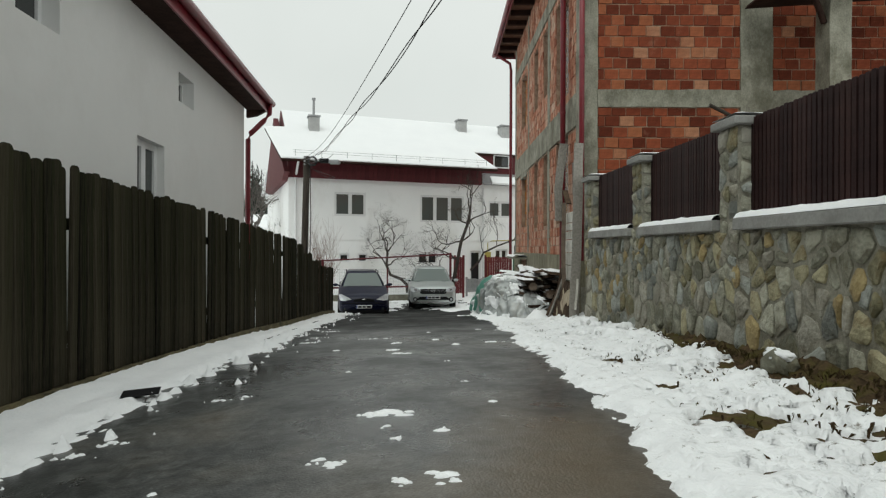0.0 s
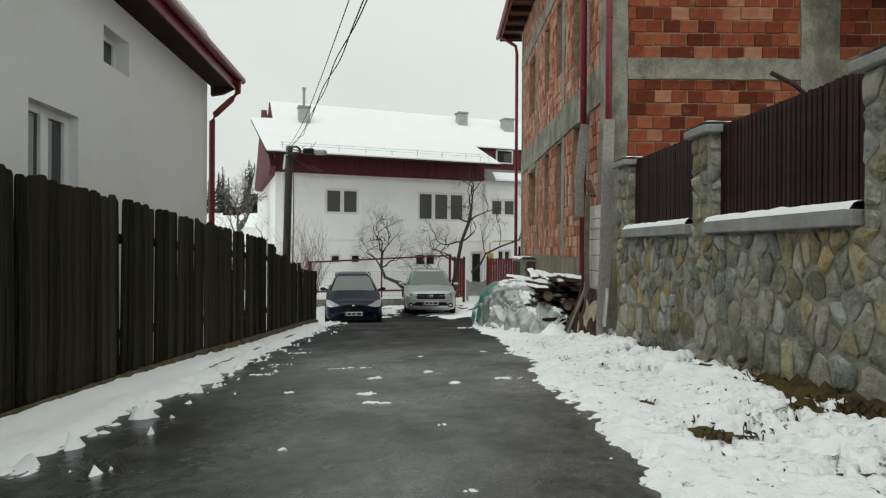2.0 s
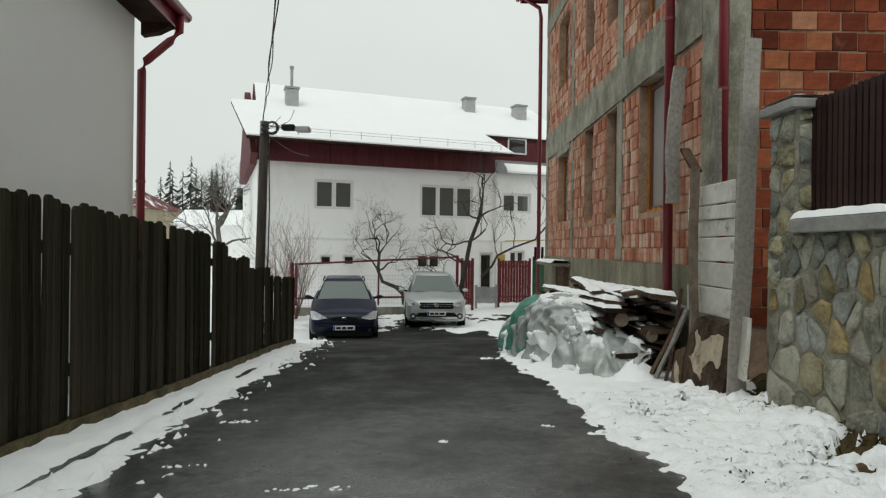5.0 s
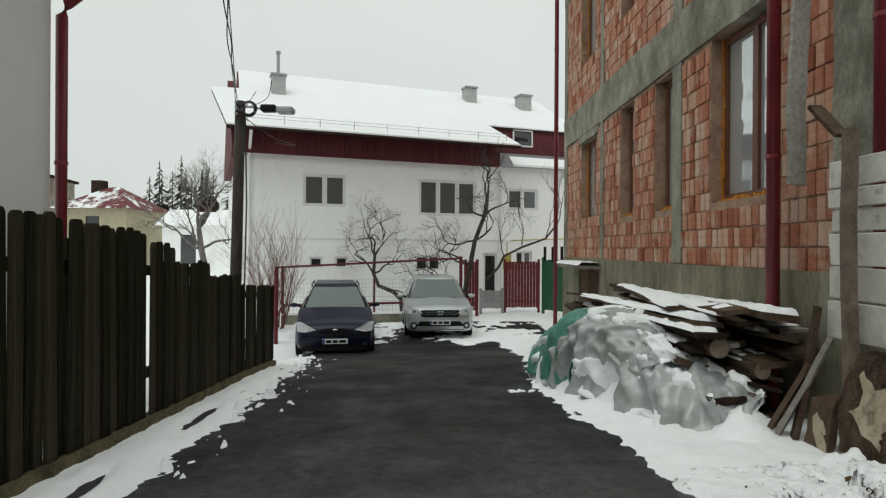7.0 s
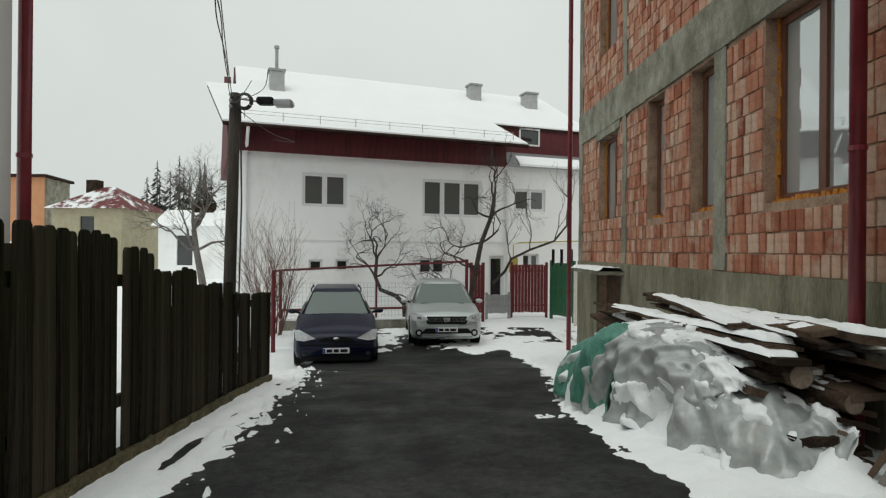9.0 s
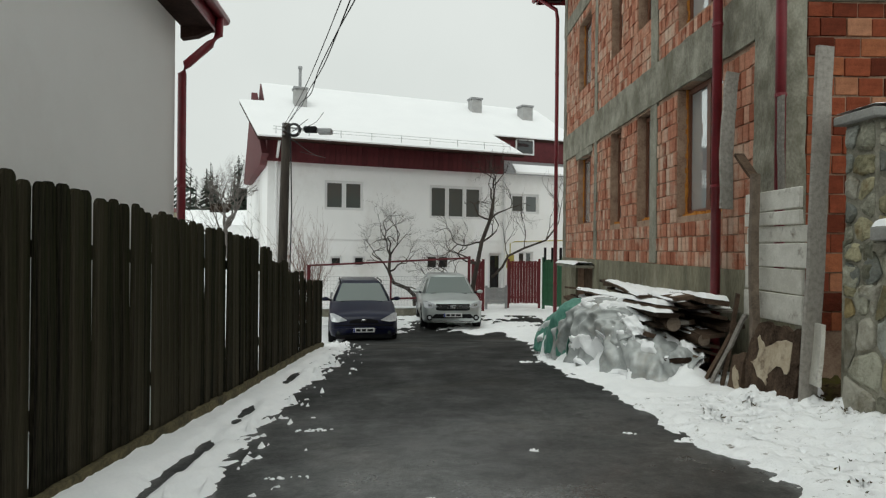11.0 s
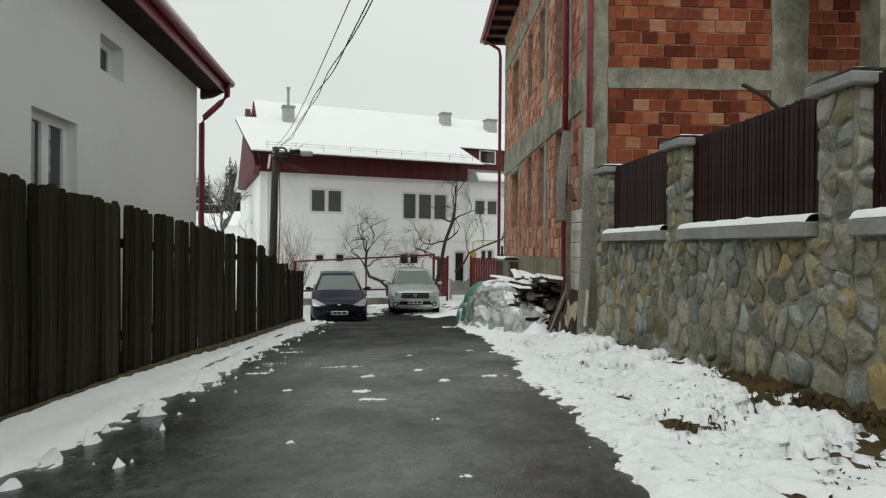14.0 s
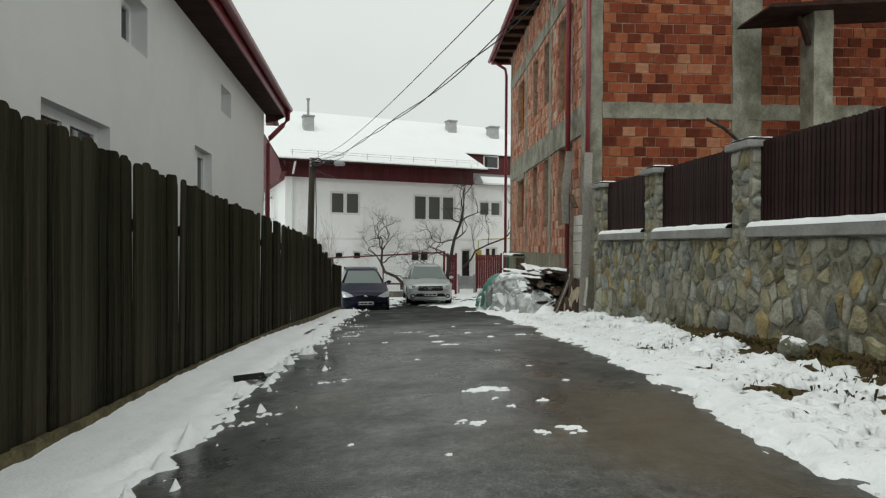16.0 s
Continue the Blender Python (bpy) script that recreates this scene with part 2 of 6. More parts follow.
def asphalt():
    """Old wet asphalt: chippings, blotches, damp sheen and a little brown grit."""
    m = bpy.data.materials.new("wet_asphalt")
    m.use_nodes = True
    nt = m.node_tree
    b = nt.nodes["Principled BSDF"]
    tc = nt.nodes.new("ShaderNodeTexCoord")

    def noise_tex(scale, detail, rough=0.6):
        n = nt.nodes.new("ShaderNodeTexNoise")
        n.inputs["Scale"].default_value, n.inputs["Detail"].default_value, n.inputs["Roughness"].default_value = scale, detail, rough
        nt.links.new(tc.outputs["Object"], n.inputs["Vector"])
        return n.outputs["Fac"]

    def ramp(fac, p0, p1, c0, c1):
        r = nt.nodes.new("ShaderNodeValToRGB")
        r.color_ramp.elements[0].position, r.color_ramp.elements[1].position = p0, p1
        r.color_ramp.elements[0].color, r.color_ramp.elements[1].color = (*c0, 1), (*c1, 1)
        nt.links.new(fac, r.inputs["Fac"])
        return r.outputs["Color"]

    def mix(fac, a, c, mode="MIX"):
        x = nt.nodes.new("ShaderNodeMix")
        x.data_type, x.blend_type = "RGBA", mode
        for slot, v in ((0, fac), (6, a), (7, c)):
            if isinstance(v, (tuple, float)):
                x.inputs[slot].default_value = v if isinstance(v, float) else (*v, 1)
            else:
                nt.links.new(v, x.inputs[slot])
        return x.outputs[2]

    vor = nt.nodes.new("ShaderNodeTexVoronoi")
    vor.inputs["Scale"].default_value = 85
    nt.links.new(tc.outputs["Object"], vor.inputs["Vector"])
    chips = ramp(vor.outputs["Color"], 0.1, 0.95, (0.5, 0.5, 0.5), (1.8, 1.8, 1.76))
    blotch = ramp(noise_tex(0.8, 8, 0.72), 0.38, 0.64, (0.017, 0.0175, 0.017), (0.072, 0.075, 0.073))
    mid = ramp(noise_tex(11, 7, 0.75), 0.38, 0.64, (0.45, 0.45, 0.45), (1.5, 1.5, 1.48))
    col = mix(1.0, blotch, mid, "MULTIPLY")
    col = mix(0.75, col, chips, "MULTIPLY")
    grit = ramp(noise_tex(0.4, 6, 0.62), 0.54, 0.68, (0, 0, 0), (0.55, 0.55, 0.55))
    col = mix(grit, col, (0.088, 0.068, 0.045))
    # a washed-out tongue of brown grit beside the snow
    flat = nt.nodes.new("ShaderNodeVectorMath")
    flat.operation = "MULTIPLY"
    flat.inputs[1].default_value = (1, 0.4, 0)
    nt.links.new(tc.outputs["Object"], flat.inputs[0])
    away = nt.nodes.new("ShaderNodeVectorMath")
    away.operation = "DISTANCE"
    away.inputs[1].default_value = (0.72, 0.75, 0)
    nt.links.new(flat.outputs["Vector"], away.inputs[0])
    wander = nt.nodes.new("ShaderNodeMath")
    wander.operation = "MULTIPLY_ADD"
    wander.inputs[1].default_value = -0.9
    nt.links.new(noise_tex(2.2, 8, 0.7), wander.inputs[0])
    nt.links.new(away.outputs["Value"], wander.inputs[2])
    tongue = nt.nodes.new("ShaderNodeMapRange")
    tongue.inputs[1].default_value, tongue.inputs[2].default_value, tongue.inputs[3].default_value, tongue.inputs[4].default_value = 0.15, -0.25, 0.0, 0.6
    nt.links.new(wander.outputs[0], tongue.inputs[0])
    col = mix(tongue.outputs[0], col, (0.10, 0.074, 0.043))
    # the colour is scaled down along y, darker towards the yard end
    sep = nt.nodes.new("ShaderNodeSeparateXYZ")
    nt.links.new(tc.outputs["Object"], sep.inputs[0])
    yard_tone = nt.nodes.new("ShaderNodeMapRange")
    yard_tone.inputs[1].default_value, yard_tone.inputs[2].default_value, yard_tone.inputs[3].default_value, yard_tone.inputs[4].default_value = 7.0, 12.0, 1.2, 0.34
    nt.links.new(sep.outputs[1], yard_tone.inputs[0])
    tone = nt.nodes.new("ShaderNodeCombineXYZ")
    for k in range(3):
        nt.links.new(yard_tone.outputs[0], tone.inputs[k])
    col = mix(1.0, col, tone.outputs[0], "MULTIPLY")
    nt.links.new(col, b.inputs["Base Color"])
    sheen = nt.nodes.new("ShaderNodeMapRange")
    sheen.inputs[1].default_value, sheen.inputs[2].default_value, sheen.inputs[3].default_value, sheen.inputs[4].default_value = 8.0, 12.0, 0.6, 0.22
    nt.links.new(sep.outputs[1], sheen.inputs[0])
    nt.links.new(sheen.outputs[0], b.inputs["Specular IOR Level"])
    rg = nt.nodes.new("ShaderNodeMapRange")
    rg.inputs[1].default_value, rg.inputs[2].default_value, rg.inputs[3].default_value, rg.inputs[4].default_value = 0.40, 0.60, 0.20, 0.50
    nt.links.new(noise_tex(0.9, 9, 0.72), rg.inputs[0])
    dry = nt.nodes.new("ShaderNodeMapRange")
    dry.inputs[1].default_value, dry.inputs[2].default_value, dry.inputs[3].default_value, dry.inputs[4].default_value = 8.0, 12.0, 0.0, 0.34
    nt.links.new(sep.outputs[1], dry.inputs[0])
    wet = nt.nodes.new("ShaderNodeMath")
    nt.links.new(rg.outputs[0], wet.inputs[0])
    nt.links.new(dry.outputs[0], wet.inputs[1])
    nt.links.new(wet.outputs[0], b.inputs["Roughness"])
    bp = nt.nodes.new("ShaderNodeBump")
    bp.inputs["Strength"].default_value, bp.inputs["Distance"].default_value = 0.28, 0.005
    nt.links.new(vor.outputs["Distance"], bp.inputs["Height"])
    bp.invert = True
    nt.links.new(bp.outputs[0], b.inputs["Normal"])
    return m


ASPHALT = asphalt()


def glass(name, tint=(0.03, 0.035, 0.04), rough=0.03):
    m = bpy.data.materials.new(name)
    m.use_nodes = True
    b = m.node_tree.nodes["Principled BSDF"]
    b.inputs["Base Color"].default_value = (*tint, 1)
    b.inputs["Roughness"].default_value, b.inputs["IOR"].default_value = rough, 1.52
    b.inputs["Specular IOR Level"].default_value = 0.8
    return m


GLASS = glass("window_glass", (0.022, 0.026, 0.026))
CURTAINED = glass("curtained_window_glass", (0.085, 0.095, 0.09), 0.03)
MIRRORED = glass("reflecting_double_glazing", (0.16, 0.175, 0.175), 0.015)
MIRRORED.node_tree.nodes["Principled BSDF"].inputs["Base Color"].default_value = (0.60, 0.63, 0.63, 1)
MIRRORED.node_tree.nodes["Principled BSDF"].inputs["Metallic"].default_value = 0.6
CAR_GLASS = glass("car_glass", (0.115, 0.14, 0.132))


def paint(name, colour, metal, rough=0.28, coat=0.5):
    m = mat(name, colour, tuple(c * 1.12 for c in colour), rough, 3, 80, 0.02, metal, spec=0.5)
    m.node_tree.nodes["Principled BSDF"].inputs["Coat Weight"].default_value = coat
    return m


SILVER = paint("silver_car_paint", (0.46, 0.49, 0.485), 0.55, 0.32)
NAVY = paint("navy_car_paint", (0.004, 0.0055, 0.022), 0.0, 0.3, 0.06)
NAVY.node_tree.nodes["Principled BSDF"].inputs["Specular IOR Level"].default_value = 0.22
RUBBER = mat("black_rubber", (0.008, 0.008, 0.008), (0.018, 0.018, 0.018), 0.9, 10, 60, 0.2, spec=0.08)
BLACK_PLASTIC = mat("black_plastic", (0.006, 0.006, 0.007), (0.014, 0.014, 0.015), 0.6, 10, 60, 0.1, spec=0.12)
CHROME = mat("chrome", (0.55, 0.56, 0.57), (0.65, 0.66, 0.67), 0.2, 10, 60, 0.0, metal=0.9)
LAMP_GLASS = mat("headlight_lens", (0.45, 0.47, 0.50), (0.66, 0.68, 0.70), 0.12, 14, 40, 0.1, metal=0.2, spec=0.7)
PLATE = mat("number_plate", (0.62, 0.63, 0.63), (0.70, 0.70, 0.70), 0.5, 8, 60, 0.0)
GREEN_TARP = mat("green_tarpaulin", (0.035, 0.145, 0.11), (0.12, 0.31, 0.24), 0.45, 4, 30, 0.3, stretch=(5, 5, 0.6))
GREY_TARP = mat("translucent_plastic_sheet", (0.27, 0.285, 0.28), (0.50, 0.52, 0.51), 0.22, 2.2, 14, 0.3, spec=0.6, dirt=(0.33, 0.30, 0.25), dirt_scale=2.0, dirt_at=(0.5, 0.75))


# ---- building tools ----
def box(bm, x0, x1, y0, y1, z0, z1, m=None, bevel=0.0):
    vs = [bm.verts.new((x, y, z)) for z in (z0, z1) for y in (y0, y1) for x in (x0, x1)]
    fs = [bm.faces.new([vs[i] for i in f]) for f in ((0, 2, 3, 1), (4, 5, 7, 6), (0, 1, 5, 4), (2, 6, 7, 3), (0, 4, 6, 2), (1, 3, 7, 5))]
    if bevel:
        es = {e for f in fs for e in f.edges}
        r = bmesh.ops.bevel(bm, geom=list(es), offset=bevel, segments=1, affect="EDGES")
        vs = list({v for f in r["faces"] for v in f.verts} | {v for v in vs if v.is_valid})
    if m is not None:
        for v in vs:
            v.co = m @ v.co
    return vs


def prism(bm, ring, d, m=None):
    """A flat outline (points in the plane) pushed out along d."""
    a = [bm.verts.new(p) for p in ring]
    b = [bm.verts.new(Vector(p) + Vector(d)) for p in ring]
    bm.faces.new(a)
    bm.faces.new(b[::-1])
    n = len(ring)
    for i in range(n):
        bm.faces.new((a[i], b[i], b[(i + 1) % n], a[(i + 1) % n]))
    if m is not None:
        for v in a + b:
            v.co = m @ v.co
    bmesh.ops.recalc_face_normals(bm, faces=bm.faces)


def tube(bm, pts, r, sides=8, r1=None, cap=True):
    """A tube along points, tapering from r to r1."""
    pts = [Vector(p) for p in pts]
    rings = []
    n = len(pts)
    for i, p in enumerate(pts):
        t = (pts[min(i + 1, n - 1)] - pts[max(i - 1, 0)]).normalized()
        a = t.cross(Vector((0, 0, 1)) if abs(t.z) < 0.9 else Vector((1, 0, 0))).normalized()
        b = t.cross(a)
        rr = r if r1 is None else r + (r1 - r) * i / (n - 1)
        rings.append([bm.verts.new(p + rr * (math.cos(k * 2 * math.pi / sides) * a + math.sin(k * 2 * math.pi / sides) * b)) for k in range(sides)])
    for q, w in zip(rings, rings[1:]):
        for k in range(sides):
            bm.faces.new((q[k], q[(k + 1) % sides], w[(k + 1) % sides], w[k]))
    if cap and sides > 2:
        bm.faces.new(rings[0][::-1])
        bm.faces.new(rings[-1])


def pierced(bm, s0, s1, z0, z1, holes, d0, d1, m):
    """A wall slab along s with rectangular holes (s0, s1, z0, z1) cut through it, as one closed shell."""
    ss = sorted({s0, s1, *(min(max(h[i], s0), s1) for h in holes for i in (0, 1))})
    zs = sorted({z0, z1, *(min(max(h[i], z0), z1) for h in holes for i in (2, 3))})
    full = [[not any(h[0] < (a + b) / 2 < h[1] and h[2] < (c + d) / 2 < h[3] for h in holes) for c, d in zip(zs, zs[1:])] for a, b in zip(ss, ss[1:])]
    grid = {}

    def v(i, k, d):
        if (i, k, d) not in grid:
            grid[i, k, d] = bm.verts.new(m @ Vector((ss[i], d, zs[k])))
        return grid[i, k, d]

    def solid_at(i, k):
        return 0 <= i < len(full) and 0 <= k < len(full[0]) and full[i][k]

    for i in range(len(full)):
        for k in range(len(full[0])):
            if full[i][k]:
                for d in (d0, d1):
                    bm.faces.new((v(i, k, d), v(i + 1, k, d), v(i + 1, k + 1, d), v(i, k + 1, d)))
                for di, dk, a, b in ((-1, 0, (i, k), (i, k + 1)), (1, 0, (i + 1, k), (i + 1, k + 1)), (0, -1, (i, k), (i + 1, k)), (0, 1, (i, k + 1), (i + 1, k + 1))):
                    if not solid_at(i + di, k + dk):
                        bm.faces.new((v(*a, d0), v(*b, d0), v(*b, d1), v(*a, d1)))
    bmesh.ops.recalc_face_normals(bm, faces=bm.faces)


def mesh_of(name, bm, material, smooth=False):
    me = bpy.data.meshes.new(name)
    bm.to_mesh(me)
    bm.free()
    me.materials.append(material)
    if smooth:
        me.polygons.foreach_set("use_smooth", [True] * len(me.polygons))
    return me


def part(name, bm, material, parent, label="", smooth=False):
    ob = new(name, mesh_of(name, bm, material, smooth))
    ob.parent = parent
    if label:
        tagged(ob, label)
    return ob


def thing(name, m, label, category, group="", kind=""):
    ob = new(name)
    ob.matrix_world = m
    return tagged(ob, label, category, group, kind)


def solid(name, bm, material, label, category, kind="", group="", m=None, smooth=False):
    ob = new(name, mesh_of(name, bm, material, smooth))
    if m is not None:
        ob.matrix_world = m
    return tagged(ob, label, category, group, kind)


def piece(name, me, parent, m):
    ob = new(name, me)
    ob.parent = parent
    ob.matrix_local = m
    return ob


def BM():
    return bmesh.new()


PROFILE = ((-60, 1.2), (-6, 1.0), (0, 0.81), (4, 0.65), (6.7, 0.49), (10.2, 0.25), (12.1, 0.14), (14.1, 0.04), (15.8, -0.06), (18.1, -0.36), (20.5, -0.65), (22.5, -0.61), (40, -0.56), (3000, -0.56))


def zroad(y):
    return float(np.interp(y, [p[0] for p in PROFILE], [p[1] for p in PROFILE]))


def zg(x, y):
    """Height of the ground: the lane falls away and leans a little to one side."""
    k = min(1.0, max(0.0, (22 - y) / 6))
    z = (zroad(y - 1) + zroad(y) * 2 + zroad(y + 1)) / 4
    lean = 0.03 if x > 0 else 0.03 + 0.06 * min(1.0, max(0.0, (9 - y) / 6))
    return z + lean * k * max(-3.5, min(3.5, x))


def rnd(a, b):
    return random.uniform(a, b)


def fbm(x, y, s, seed=0.0):
    return noise.fractal(Vector((x * s, y * s, seed)), 1.0, 2.1, 4)


# ---- ground, road and snow ----
def sheet(bm, xs, ys, height):
    grid = [[bm.verts.new((x, y, height(x, y))) for x in xs] for y in ys]
    for a, b in zip(grid, grid[1:]):
        for i in range(len(xs) - 1):
            bm.faces.new((a[i], a[i + 1], b[i + 1], b[i]))


def spaced(a, b, step):
    n = max(1, round((b - a) / step))
    return [a + (b - a) * i / n for i in range(n + 1)]


def ground_height(x, y):
    inside = -3.0 < x < 3.2 and y < 26
    return zg(x, y) - (0.12 if inside or (-3.5 < x < 4.5 and 15 < y < 26) else 0.02)


bm = BM()
sheet(bm, [-2500, -600, -150, -60, *spaced(-30, -6, 3), *spaced(-5.4, 5.4, 0.6), *spaced(6, 30, 3), 60, 150, 600, 2500],
      [-600, -150, -40, -12, *spaced(-8, 30, 1), *spaced(33, 60, 3), 100, 250, 800, 2500], ground_height)
solid("ground", bm, SNOW, "snow-covered ground reaching to the hills", "ground", "structure", smooth=True)

bm = BM()
sheet(bm, spaced(-2.75, 3.0, 0.25), spaced(-7, 25.8, 0.25), lambda x, y: zg(x, y) + 0.006 * fbm(x, y, 0.9))
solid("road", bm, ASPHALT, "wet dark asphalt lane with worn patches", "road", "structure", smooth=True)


def left_edge(y):
    return float(np.interp(y, [-6, 1.8, 4, 6.5, 7.2, 8, 10.4, 13.5, 16, 18, 19.2, 21], [-1.7, -1.82, -1.86, -1.98, -1.82, -1.92, -2.02, -2.12, -2.2, -2.5, -2.9, -3.3]))


def right_edge(y):
    return float(np.interp(y, [-6, 1.8, 5.4, 8, 10, 12, 14, 16, 18, 20, 21.5, 23], [1.0, 1.14, 1.24, 1.26, 1.28, 1.2, 1.02, 1.22, 1.5, 1.6, 1.45, 0.9]))


def verge(name, xs, ys, cover, label, material=None):
    """Snow whose thickness thins out raggedly towards the asphalt."""
    bm = BM()
    sheet(bm, xs, ys, lambda x, y: zg(x, y) + cover(x, y))
    low = [f for f in bm.faces if all(v.co.z < zg(v.co.x, v.co.y) - 0.03 for v in f.verts)]
    bmesh.ops.delete(bm, geom=low, context="FACES")
    return solid(name, bm, material or SNOW, label, "snow", "stuff", smooth=True)


def left_cover(x, y):
    e = left_edge(y) + 0.12 * fbm(x, y, 1.3, 3.1) + 0.11 * fbm(x, y * 0.7, 5, 1.2) + 0.10 * fbm(x, y * 0.6, 15, 4.2)
    wobble = 0.05 * fbm(0, y, 0.8, 21) + 0.03 * fbm(x, y, 6, 22)
    track = 0.15 * max(0.0, 1 - abs(x - (left_edge(y) - 0.27) + wobble) / 0.11) * min(1.0, max(0.0, 0.42 + 1.6 * fbm(x, y * 0.5, 1.3, 8))) * min(1.0, max(0.0, (y - 7) / 2.5))
    crumbs = 0.17 * max(0.0, fbm(x, y * 0.8, 7, 15) + 0.5 * fbm(x, y, 20, 16) - 0.10 - 0.5 * (x - e)) if 0.0 < x - e < 0.6 else 0
    bank = 0.055 * max(0.0, min(1.0, (-2.3 - x) / 0.25)) * min(1.0, max(0.0, (y - 2.2) / 2)) * max(0.0, min(1.0, (10 - y) / 3))
    return bank + max(-0.075, min(0.05, (e - x) * 0.28)) + 0.014 * fbm(x, y, 6, 5) + 0.008 * fbm(x, y, 18, 6) - max(0, track) + crumbs


# spots where the snow has been kicked away: place and half-axes
BARE = ((1.78, 2.7, 0.20, 0.30), (1.75, 3.6, 0.10, 0.16), (1.82, 4.85, 0.16, 0.20), (1.72, 5.7, 0.06, 0.15), (2.1, 5.4, 0.08, 0.1), (2.05, 7.1, 0.10, 0.2), (1.5, 6.6, 0.04, 0.1), (2.3, 3.2, 0.10, 0.25))


def right_cover(x, y):
    e = right_edge(y) + 0.10 * fbm(x, y, 1.4, 6.3) + 0.10 * fbm(x, y * 0.7, 5, 2.2) + 0.09 * fbm(x, y * 0.6, 15, 5.2)
    base = max(-0.08, min(0.05, (x - e) * 0.28))
    if y < 10.5:
        rise = max(0.0, x - 1.75)
        far = min(1.0, max(0.0, (y - 3.5) / 4))
        base += (0.05 + 0.07 * far) * rise + 0.06 * min(1, rise * 2) * fbm(x, y, 2.4, 1.7) + 0.035 * min(1, rise * 2.2) * fbm(x, y, 6, 2.9) + 0.016 * min(1, rise * 2.2) * fbm(x, y, 14, 3.9)
        hole = fbm(x, y * 0.8, 1.9, 12.4) + 0.45 * fbm(x, y, 7, 1.1) + 0.45 * fbm(x, y, 19, 2.1)
        if x > e + 0.35 and hole > 0.34:
            base -= 0.55 * (hole - 0.34)
        speck = fbm(x, y, 13, 31.0) + 0.6 * fbm(x, y, 30, 3.3) + 0.5 * fbm(x, y, 1.2, 33)
        if x > e + 0.30 and speck > 0.36:
            base -= 0.42 * (speck - 0.36)
        for px, py, rx, ry in BARE:
            d = math.hypot((x - px) / rx, (y - py) / ry) + 0.55 * fbm(x, y, 6, 41) + 0.35 * fbm(x, y, 18, 42)
            if d < 1:
                base -= 0.12 * min(1.0, (1 - d) * 2)
        if x > 2.2:
            base -= 0.9 * max(0.0, x - 2.62 + 0.16 * (1 - far) + 0.20 * fbm(x, y, 2.5, 9) + 0.12 * fbm(x, y, 8, 9) + 0.06 * fbm(x, y, 22, 9))
    return base + 0.02 * fbm(x, y, 6, 7)


verge("snow_verge", spaced(-2.72, -0.95, 0.035), spaced(-5, 20.5, 0.045), left_cover, "thin ragged snow strip along the board fence")
verge("snow_verge", spaced(0.6, 3.0, 0.025), spaced(-2, 10.5, 0.03), right_cover, "trodden lumpy snow strip below the stone wall", SNOW_TRODDEN)
verge("snow_verge", spaced(0.5, 3.2, 0.05), spaced(10.5, 22.6, 0.05), right_cover, "snow in front of the unfinished brick house")


def yard_cover(x, y):
    n = fbm(x, y, 0.9, 4.4) + 0.6 * fbm(x, y, 5, 2.4)
    return 0.022 - 0.16 * max(0.0, n + 0.15) + 0.012 * fbm(x, y, 7, 1) + min(0, (y - 21.8 - 0.6 * fbm(x, y, 0.8, 2)) * 0.12)


verge("snow_patch", spaced(-4.2, 4.4, 0.07), spaced(21, 26, 0.07), yard_cover, "half-melted snow behind the parked cars")


def snow_spot(x, y, w, l):
    """A scatter of small frozen crumbs."""
    bm = BM()
    rng = random.Random(round(x * 900 + y * 70))
    count = max(3, min(16, round((w + l) * 95)))
    for _ in range(count):
        a, q = rng.uniform(0, 6.28), rng.random() ** 0.7
        cx, cy = x + 1.5 * w * q * math.cos(a), y + 1.7 * l * q * math.sin(a)
        r = rng.uniform(0.25, 0.75) * min(w, l) * (1.15 - 0.6 * q)
        long = rng.uniform(1.0, 2.4)
        n = 9
        ring = [(cx + long * r * (1 + rng.uniform(-0.35, 0.35)) * math.cos(t), cy + r * (1 + rng.uniform(-0.35, 0.35)) * math.sin(t)) for t in (k * 2 * math.pi / n for k in range(n))]
        outer = [bm.verts.new((p, t, zg(p, t) - 0.004)) for p, t in ring]
        inner = [bm.verts.new((cx + (p - cx) * 0.6, cy + (t - cy) * 0.6, zg(p, t) + 0.004 + 0.35 * r * rng.uniform(0.5, 1))) for p, t in ring]
        mid = bm.verts.new((cx, cy, zg(cx, cy) + 0.006 + 0.4 * r))
        for i in range(n):
            j = (i + 1) % n
            bm.faces.new((outer[i], outer[j], inner[j], inner[i]))
            bm.faces.new((inner[i], inner[j], mid))
    return solid("snow_clump", bm, SNOW, "scattered crumbs of old snow on the asphalt", "snow", "stuff", smooth=True)


